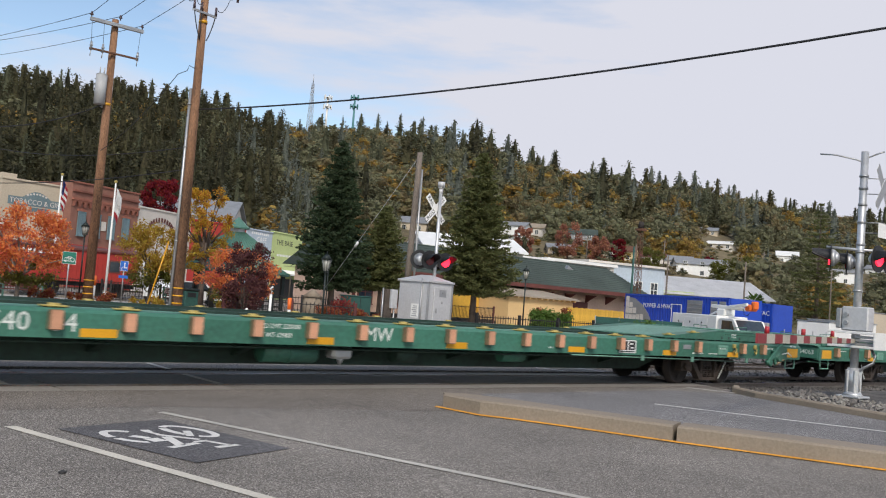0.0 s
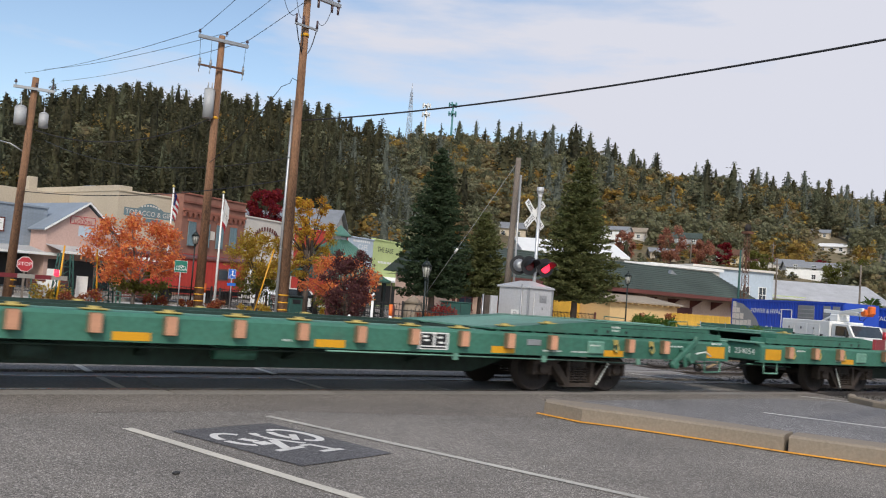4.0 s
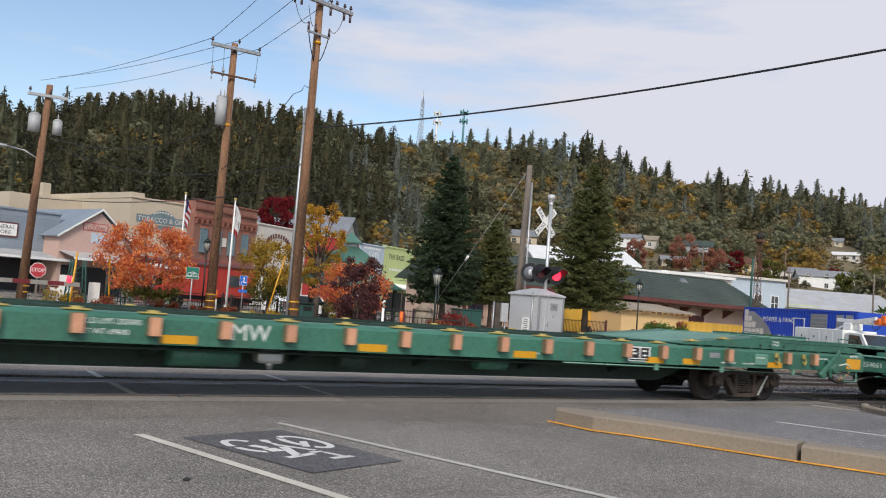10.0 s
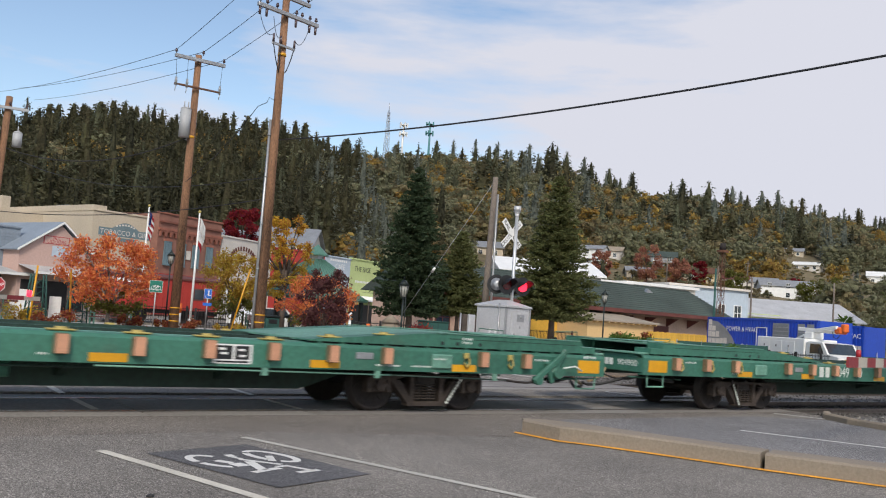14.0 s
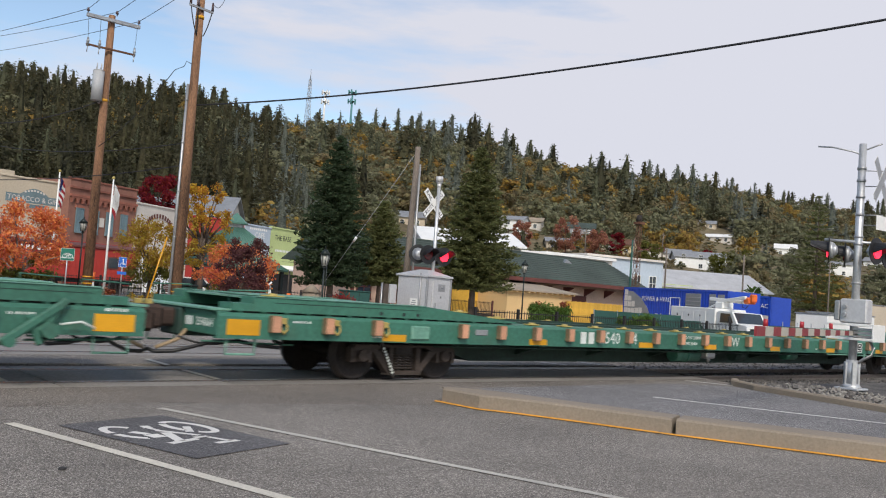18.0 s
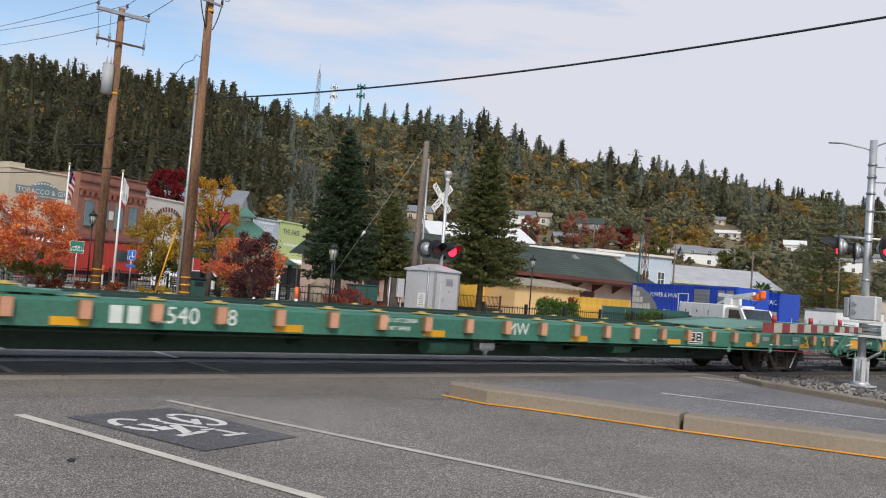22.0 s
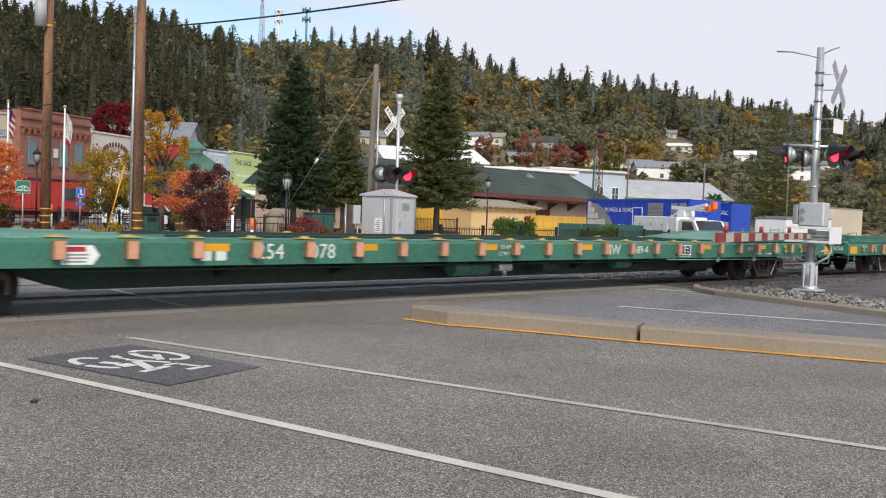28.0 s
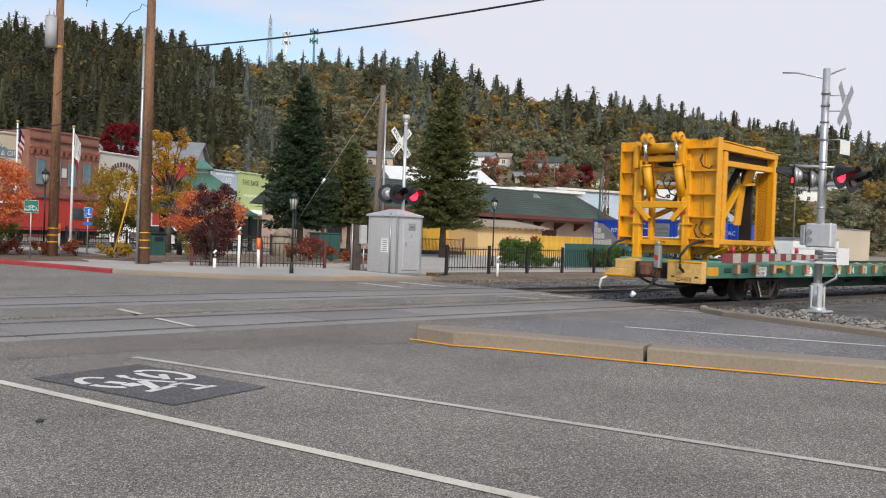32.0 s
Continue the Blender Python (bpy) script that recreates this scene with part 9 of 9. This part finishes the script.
# ---------- on the hill ----------
M["cream_house"] = material("cream_house_paint", (0.62, 0.50, 0.30), 0.8, vary=0.1, scale=0.8)
for k, (az, el, w, h, wall, roof, st) in enumerate(HOUSES):
    x, y, z, r = on_hill(az, el)
    house(pose(x, y, z - 0.5, 0, 0, -41 - az + (k * 37 % 30) - 15), w, 8, h, wall, roof, 1.4 + 0.3 * (k % 3), "hillside_house", "pale hillside house with pitched roof among trees", 3 if w > 9 else 2, st)
for k, (az, el, h, w, mt) in enumerate(((7.8, 0.05, 13, 9, "leaf_hillred"), (5.0, 0.05, 10, 7, "leaf_hillred"), (10.9, 0.05, 9, 5, "leaf_red"), (9.7, 0.046, 11, 8, "leaf_hillred"), (13.0, 0.042, 9, 8, "leaf_olive"), (17.4, 0.036, 9, 10, "leaf_olive"), (2.8, 0.05, 9, 7, "leaf_olive"), (16.4, 0.05, 6, 4, "leaf_red"), (19.0, 0.04, 10, 10, "leaf_olive"), (21.5, 0.045, 10, 9, "hill_oak"))):
    if "leaf_hillred" not in M:
        M["leaf_hillred"] = leafy("russet_leaves", (0.36, 0.155, 0.105), 0.35, 0.02)
    x, y, z, r = on_hill(az, el)
    broadleaf("autumn_tree", "russet autumn tree among the hillside houses" if mt != "leaf_olive" else "olive-green tree among the hillside houses", pose(x, y, z - 0.5), h, w, mt, 90 + k, 0.25, 130, 34, 0.24)
x, y = hill_xy(-9.0, 470); t1 = lattice(pose(float(x), float(y), float(hill_z(-9.0, 470)) - 1), 34, 3.2, 0.9, "galv", "radio_tower", "tall grey lattice radio tower on the ridge", 12)
part("antenna_mast", tube((0, 0, 34), (0, 0, 39), 0.25, 0.1, 6), "galv", t1)
for az, h, mt in ((-8.0, 27, "white"), (-6.3, 28, "teal")):
    x, y = hill_xy(az, 485)
    p = thing("cell_tower", "slender ridge-top monopole with ring of antennas", "tower", pose(float(x), float(y), float(hill_z(az, 485)) - 1))
    part("pole", tube((0, 0, 0), (0, 0, h), 0.7, 0.45, 8), mt, p)
    for zz in (h - 0.6, h - 5.5):
        for k in range(5):
            a = 2 * math.pi * k / 5 + az
            part("antenna_panel", box(-0.3, 0.3, -0.3, 0.3, zz - 1.2, zz + 1.2, 0.0, pose(2.0 * math.cos(a), 2.0 * math.sin(a), 0)), mt, p)
        part("antenna_ring", tube((0, 0, zz - 0.15), (0, 0, zz + 0.15), 2.0, seg=10), mt, p)
for k, (az, el) in enumerate(((9.0, 0.045), (12.0, 0.04), (13.7, 0.05), (19.5, 0.045), (22.4, 0.05), (3.0, 0.055))):
    x, y, z, r = on_hill(az, el)
    p = thing("distant_pole", "grey utility pole on the lower slope", "utility pole", pose(x, y, z - 0.5))
    part("pole", tube((0, 0, 0), (0, 0, 10), 0.2, 0.14, 6), "pole_grey", p)
    part("crossarm", box(-1.1, 1.1, -0.08, 0.08, 9.0, 9.2), "pole_grey", p)

# ---------- the gantry crane on the last car ----------
def gantry_crane():
    """Stands on the car's tail; local x forward along the car from its tail, y across, z from rail level."""
    g = thing("gantry_crane", "bright yellow steel gantry crane folded on the flat car's end", "crane")
    Y = "crane"
    # tail sill: two boxes with the coupler pocket between
    part("tail_box", box(-0.12, 0.10, -1.42, -0.46, 0.53, 1.07, 0.015), "crane_worn", g)
    part("tail_box", box(-0.10, 0.55, 0.62, 1.44, 0.56, 0.80, 0.015), "crane_worn", g)
    part("tail_box", box(-0.06, 0.55, 0.62, 1.16, 0.80, 1.04, 0.015), "crane_worn", g)
    part("tail_lip", box(-0.14, -0.10, 0.60, 1.46, 0.60, 0.64, 0.006), Y, g)
    part("tail_lip", box(-0.135, -0.12, -1.43, -0.44, 1.03, 1.075, 0.004), Y, g)
    part("centre_sill", box(0.05, 0.6, -0.44, 0.60, 0.60, 1.0, 0.01), "steel_dark", g)
    lettering("number", "254078", 0.14, "black", g, pose(-0.122, -0.94, 0.62, 0, 0, -90), 0.001)
    for y in (-0.62, -1.28):
        part("tie_down_hole", box(-0.1225, -0.119, y - 0.05, y + 0.05, 0.66, 0.70), "black", g)
    bm = bmnew()
    add_box(bm, -0.50, 0.05, -0.14, 0.16, 0.68, 0.96, 0.05)
    add_box(bm, -0.30, -0.08, -0.26, 0.28, 0.62, 1.02, 0.04)
    add_box(bm, -0.58, -0.42, -0.20, 0.06, 0.66, 0.98, 0.05)
    part("coupler", bm, "rust", g, "rust-brown knuckle coupler")
    ms = part("marker_device", box(-0.34, -0.20, -0.36, -0.20, 0.86, 1.42, 0.02), "galv", g, "grey end-of-train marker on the coupler")
    part("device_cap", tube((-0.27, -0.28, 1.42), (-0.27, -0.28, 1.54), 0.05, 0.03, 10), "galv", ms)
    part("device_light", box(-0.345, -0.335, -0.33, -0.23, 1.05, 1.18), "red_refl", ms)
    part("air_hose", add_path(bmnew(), sag((-0.2, -0.3, 0.68), (-0.55, 0.18, 0.24), 0.10, 10), 0.03, 8), "hose", g)
    part("air_hose", add_path(bmnew(), sag((-0.3, -0.28, 0.86), (-0.30, -0.1, 0.40), 0.04, 8), 0.018, 6), "hose", g)
    part("air_hose", add_path(bmnew(), sag((-0.15, 0.35, 0.62), (0.3, -0.9, 0.50), 0.16, 10), 0.03, 8), "hose", g)
    part("hose_coupling", tube((-0.55, 0.18, 0.24), (-0.60, 0.24, 0.12), 0.07, 0.05, 8), "white", g)
    part("uncoupling_lever", add_path(bmnew(), [(-0.15, 1.35, 0.56), (-0.30, 1.40, 0.50), (-0.34, 1.42, 0.30), (-0.28, 1.43, 0.22)], 0.03, 6), "white", g)
    part("uncoupling_rod", add_path(bmnew(), [(-0.16, 1.30, 0.50), (-0.2, 0.8, 0.48), (-0.2, 0.3, 0.52)], 0.016, 6), "galv", g)
    # ribbed plate columns hung between deck and roof
    for y0, y1, ys in ((-1.40, -0.46, (-1.40, -0.50)), (0.95, 1.44, (0.98, 1.44))):
        part("column_plate", box(0.56, 0.60, y0, y1, 1.42, 4.13, 0.004), Y, g)
        for y in ys:
            part("column_flange", box(0.42, 0.64, y - 0.02, y + 0.02, 1.42, 4.13, 0.006), Y, g)
        for z in (1.46, 1.63, 2.17, 2.74, 3.32, 3.89):
            part("column_rib", box(0.43, 0.57, y0 + 0.02, y1 - 0.02, z - 0.018, z + 0.018), Y, g)
        for z in (1.8, 2.3, 2.85, 3.4, 3.95):
            y = (y0 + y1) / 2
            part("pipe_clip", box(0.535, 0.56, y - 0.10, y + 0.02, z - 0.03, z + 0.03, 0.004), Y, g)
        for d in (-0.10, -0.02):
            part("hydraulic_pipe", tube((0.53, y + d, 1.6), (0.53, y + d, 4.05), 0.011, seg=6), Y, g)
        part("reflector", tube((0.415, y1 - 0.06 if y0 < 0 else y0 + 0.06, 2.28), (0.40, y1 - 0.06 if y0 < 0 else y0 + 0.06, 2.28), 0.06, seg=14), "red_refl", g)
    part("edge_plate", box(0.34, 0.44, -0.52, -0.34, 3.42, 4.10, 0.012), Y, g)
    part("edge_plate", box(0.34, 0.44, 0.86, 1.00, 3.42, 4.02, 0.012), Y, g)
    # inner legs down to the deck, knees and cross members
    for y, s in ((-0.56, 1), (0.90, -1)):
        part("inner_leg", box(0.44, 0.62, y - 0.10, y + 0.10, 1.035, 3.6, 0.015), Y, g)
        part("leg_shelf", box(0.40, 0.64, y - 0.16, y + 0.16, 1.96, 2.0, 0.004), Y, g)
        part("foot_plate", box(0.34, 0.74, y - 0.18, y + 0.18, 1.035, 1.07, 0.004), Y, g)
        part("knee_brace", box(-0.05, 0.05, -0.07, 0.07, -0.26, 0.26, 0.01, pose(0.44, y + s * 0.20, 2.26, s * 45, 0, 0)), Y, g)
        part("inner_post", box(0.70, 0.86, y + s * 0.25 - 0.06, y + s * 0.25 + 0.06, 1.5, 3.7, 0.012), Y, g)
    for z, h, x in ((2.47, 0.17, 0.40), (3.66, 0.16, 0.48), (3.40, 0.10, 0.72), (2.95, 0.10, 0.74), (1.50, 0.13, 0.50)):
        part("cross_member", box(x, x + 0.18, -0.60, 0.98, z - h / 2, z + h / 2, 0.012), Y, g)
    lettering("number", "254078", 0.11, "black", g, pose(0.498, 0.2, 1.50, 0, 0, -90), 0.001)
    part("cross_tube", tube((0.46, -0.42, 3.92), (0.46, 0.62, 3.92), 0.135, seg=18), Y, g)
    # lifting cylinders and hooked top arms
    for y in (-0.37, 0.55):
        c = part("lift_cylinder", tube((0.46, y - 0.05, 2.68), (0.305, y, 3.47), 0.11, seg=16), Y, g)
        part("cylinder_rod", tube((0.305, y, 3.47), (0.21, y + 0.03, 4.14), 0.045, seg=12), "chrome", c, "grey steel piston rod")
        part("gland_ring", tube((0.310, y, 3.44), (0.300, y, 3.50), 0.12, seg=16), Y, c)
        for k in (-0.075, 0.045):
            part("clevis_plate", box(0.38, 0.53, y + k - 0.05, y + k - 0.02, 2.50, 2.72, 0.01), Y, c)
        bm = bmnew()
        pts = [(0.12, 4.16), (0.18, 4.27), (0.28, 4.30), (0.38, 4.24), (0.52, 4.06), (0.80, 3.96), (0.80, 3.74), (0.46, 3.80), (0.34, 4.02), (0.22, 4.06), (0.14, 4.08)]
        for k in (-0.10, 0.06):
            add_prism(bm, pts, y + k, y + k + 0.04, 0, "y")
        part("hooked_arm", bm, Y, g)
        part("pivot_pin", tube((0.24, y - 0.14, 4.17), (0.24, y + 0.14, 4.17), 0.06, seg=14), Y, g)
        part("pivot_bore", tube((0.24, y - 0.145, 4.17), (0.24, y + 0.145, 4.17), 0.03, seg=10), "steel_dark", g)
        for d in (0.10, -0.13):
            part("cylinder_pipe", tube((0.47, y + d - 0.05, 2.75), (0.33, y + d, 3.5), 0.014, seg=6), "hose" if d < 0 else Y, g)
    part("slim_cylinder", tube((0.36, 0.72, 2.95), (0.36, 0.76, 3.62), 0.045, seg=12), Y, g)
    # two side frames
    for y0, y1 in ((-1.40, -1.20), (1.24, 1.44)):
        part("top_beam", prism([(0.58, 3.84), (3.52, 3.80), (3.52, 3.93), (0.58, 4.02)], y0, y1, "y"), Y, g)
        part("bottom_beam", box(0.60, 3.42, y0, y1, 1.50, 1.63, 0.012), Y, g)
        part("inner_top_beam", box(1.0, 3.42, y0 + 0.06, y1, 3.46, 3.60, 0.01), Y, g)
        part("side_post", box(0.80, 0.98, y0 + 0.02, y1, 1.50, 3.82, 0.012), Y, g)
        part("side_post", box(3.36, 3.50, y0, y1, 1.42, 3.84, 0.012), Y, g)
        for z in (1.9, 2.35, 2.8, 3.25, 3.62):
            part("web_rib", box(0.60, 0.82, y0 + 0.03, y0 + 0.07, z - 0.018, z + 0.018), Y, g)
        part("web_plate", box(0.62, 0.80, y0 + 0.07, y0 + 0.09, 1.63, 3.84), Y, g)
        for x in (1.0, 1.7, 2.4, 3.1):
            part("bottom_gusset", prism([(x, 1.50), (x + 0.06, 1.50), (x + 0.22, 1.36), (x + 0.16, 1.36)], y0 + 0.02, y1 - 0.02, "y"), Y, g)
    # belly pan sloping in below the side frames, on four blocks; its shade is painted in
    part("belly_pan", prism([(-1.38, 1.50), (-1.36, 1.44), (-0.85, 1.22), (0.90, 1.22), (1.40, 1.44), (1.42, 1.50)], 0.66, 3.42), "crane_shade", g, "sloping belly pan in stained yellow, darkened to stand for its shade")
    for x in (0.95, 1.35, 1.75, 2.15, 2.55, 2.95, 3.3):
        part("belly_rib", prism([(-1.39, 1.50), (-1.38, 1.40), (-0.86, 1.17), (-0.80, 1.22)], x, x + 0.03), Y, g)
    for x in (1.1, 3.0):
        for y in (-0.75, 0.75):
            part("support_block", box(x, x + 0.14, y - 0.08, y + 0.08, 1.035, 1.23, 0.008), Y, g)
    # diamond-mesh guard screens across the far end, with dark edge posts
    for y0, y1, d0, d1 in ((-1.38, -0.90, -0.80, -0.46), (0.68, 1.42, 0.26, 0.57)):
        pan = part("guard_screen", box(3.39, 3.40, y0, y1, 1.63, 3.46), "crane_mesh", g, "dark yellow diamond-mesh guard screen")
        bm, pitch, w = bmnew(), 0.085, y1 - y0
        z = 1.63 - w
        while z < 3.46:
            for up in (1, -1):
                lo, hi = max(0.0, 1.63 - z), min(w, 3.46 - z)
                if hi - lo > 0.03:
                    ya, yb = (y0 + lo, y0 + hi) if up > 0 else (y1 - lo, y1 - hi)
                    add_tube(bm, (3.38, ya, z + lo), (3.38, yb, z + hi), 0.012, seg=4, caps=False)
            z += pitch
        part("mesh_wires", bm, Y, pan)
        for y in (y0, y1 - 0.03):
            part("guard_upright", box(3.34, 3.375, y, y + 0.03, 1.63, 3.46), Y, pan)
        part("dark_post", box(3.30, 3.38, d0, d1, 1.63, 3.60, 0.008), "steel_dark", g)
    # ties across and roof sheets
    for x, z in ((0.9, 3.88), (2.1, 3.86), (3.43, 3.80), (0.9, 1.56), (2.1, 1.56), (3.43, 1.56)):
        part("cross_tie", box(x - 0.07, x + 0.07, -1.20, 1.24, z - 0.06, z + 0.06, 0.01), Y, g)
    for k in range(9):
        x = 0.66 + k * 0.33
        part("roof_sheet", box(x, x + 0.31, -1.42, 1.46, 0, 0.03, 0.0, pose(0, 0, 4.035 - 0.012 * k + 0.006 * (k % 2))), Y, g)
    part("roof_box", box(2.55, 3.1, -1.25, -0.75, 3.98, 4.10, 0.02), Y, g)
    part("roof_box", box(1.5, 2.0, -0.5, 0.6, 4.02, 4.10, 0.02), Y, g)
    # folded plate arm, its brace and dark straps inside the frame
    fold = part("folded_plate", prism([(2.22, 2.02), (2.53, 2.02), (2.73, 3.06), (2.45, 3.06)], -0.93, -0.88, "y"), Y, g)
    part("plate_flap", prism([(2.44, 3.05), (2.92, 3.10), (3.22, 3.58), (2.78, 3.54)], -0.97, -0.92, "y"), Y, fold)
    part("plate_edge", prism([(2.44, 3.05), (2.92, 3.10), (2.90, 3.16), (2.46, 3.11)], -1.10, -0.97, "y"), Y, fold)
    part("folded_arm", prism([(1.48, 2.00), (1.62, 2.00), (2.58, 3.05), (2.44, 3.08)], -0.92, -0.80, "y"), Y, g)
    part("rubber_strap", prism([(1.50, 2.10), (1.72, 2.10), (3.10, 3.58), (2.80, 3.58)], -0.62, -0.58, "y"), "steel_dark", g, "dark grey conveyor strap")
    part("rubber_strap", prism([(1.05, 2.40), (1.22, 2.40), (2.25, 3.58), (2.05, 3.58)], 0.30, 0.34, "y"), "steel_dark", g, "dark grey conveyor strap")
    for k in range(5):
        part("dark_slat", box(0.98, 3.34, -1.12 + 0.48 * k, -0.70 + 0.48 * k, 3.615, 3.645), "steel_dark", g)
    part("slat_carrier", box(0.98, 3.34, -1.19, -1.15, 3.61, 3.80), "steel_dark", g)
    part("diagonal_tube", tube((0.95, 0.9, 2.1), (3.2, 0.6, 2.9), 0.07, seg=12), Y, g)
    part("diagonal_tube", tube((0.95, 0.1, 2.35), (2.6, 0.1, 2.35), 0.06, seg=12), Y, g)
    part("far_cylinder", tube((2.5, 0.5, 1.7), (2.4, 0.5, 2.6), 0.09, seg=14), Y, g)
    part("roof_beam", box(0.7, 3.4, -0.12, 0.12, 3.70, 3.82, 0.01), "steel_dark", g)
    # hoses
    for y, z in ((-0.95, 3.72), (-1.0, 2.05), (-0.85, 1.98), (-0.05, 3.05), (0.3, 3.0), (0.1, 3.2)):
        part("control_hose", add_path(bmnew(), [(0.50, y, z), (0.44, y + 0.03, z - 0.14), (0.42, y - 0.06, z - 0.30), (0.46, y - 0.22, z - 0.36), (0.52, y - 0.26, z - 0.28)], 0.02, 6), "hose", g)
    for y, z0, z1 in ((-0.92, 0.80, 1.55), (1.22, 0.85, 1.58)):
        part("hydraulic_hose", add_path(bmnew(), [(-0.1, y, z0), (-0.24, y + 0.03, z0 + 0.10), (-0.26, y + 0.02, z0 + 0.40), (-0.05, y - 0.06, z1 - 0.12), (0.25, y - 0.14, z1), (0.45, y - 0.16, z1)], 0.038, 8), "hose", g)
    for k in range(3):
        part("hose_loop", add_path(bmnew(), [(0.5, -0.82 - 0.10 * k, 4.08), (0.48, -0.84 - 0.10 * k, 4.22), (0.52, -0.92 - 0.10 * k, 4.24), (0.54, -0.95 - 0.10 * k, 4.10)], 0.018, 6), "hose", g)
    part("chain", tube((3.5, -1.25, 1.9), (4.1, -1.25, 1.05), 0.025, seg=5), "steel_dark", g)
    return g


M["crane_worn"] = material("weathered_yellow", (0.60, 0.37, 0.12), 0.7, vary=0.25, scale=5, bump=0.2, stain=0.5, stain_colour=(0.28, 0.16, 0.06))
# crane yellow darkened: the shade under the gantry is put into the colour
M["crane_shade"] = material("shaded_yellow", (0.30, 0.14, 0.015), 0.7, vary=0.3, scale=4, bump=0.2, stain=0.6, stain_colour=(0.08, 0.05, 0.03))
M["crane_mesh"] = material("crane_guard", (0.30, 0.13, 0.01), 0.6, vary=0.2, scale=6)
crane = gantry_crane()


def motions():
    ts = [round(0.5 * k, 3) for k in range(65)]
    fine = [round(0.1 * k, 3) for k in range(321)]
    walk(crane, [(t, pose(train_at(t) + CAR * (4.5 - 6) - LONG - 14.70, TRACK_1, 0)) for t in ts])
    for i, c in enumerate(cars):
        # car i lies between couplings i and i + 1, counted from the head
        off = CAR * (4.5 - i) - (LONG if i == 6 else 0.0)
        walk(c, [(t, pose(train_at(t) + off, TRACK_1, 0)) for t in ts])
        for tr in c.children:
            if tr.name.split(".")[0] != "truck":
                continue
            for w in tr.children:
                if w.name.split(".")[0] == "wheelset":
                    x = w.matrix_basis.translation.x
                    walk(w, [(t, pose(x, 0, WHEEL_R, 0, math.degrees(train_at(t) / WHEEL_R) % 360, 0)) for t in fine])
motions()
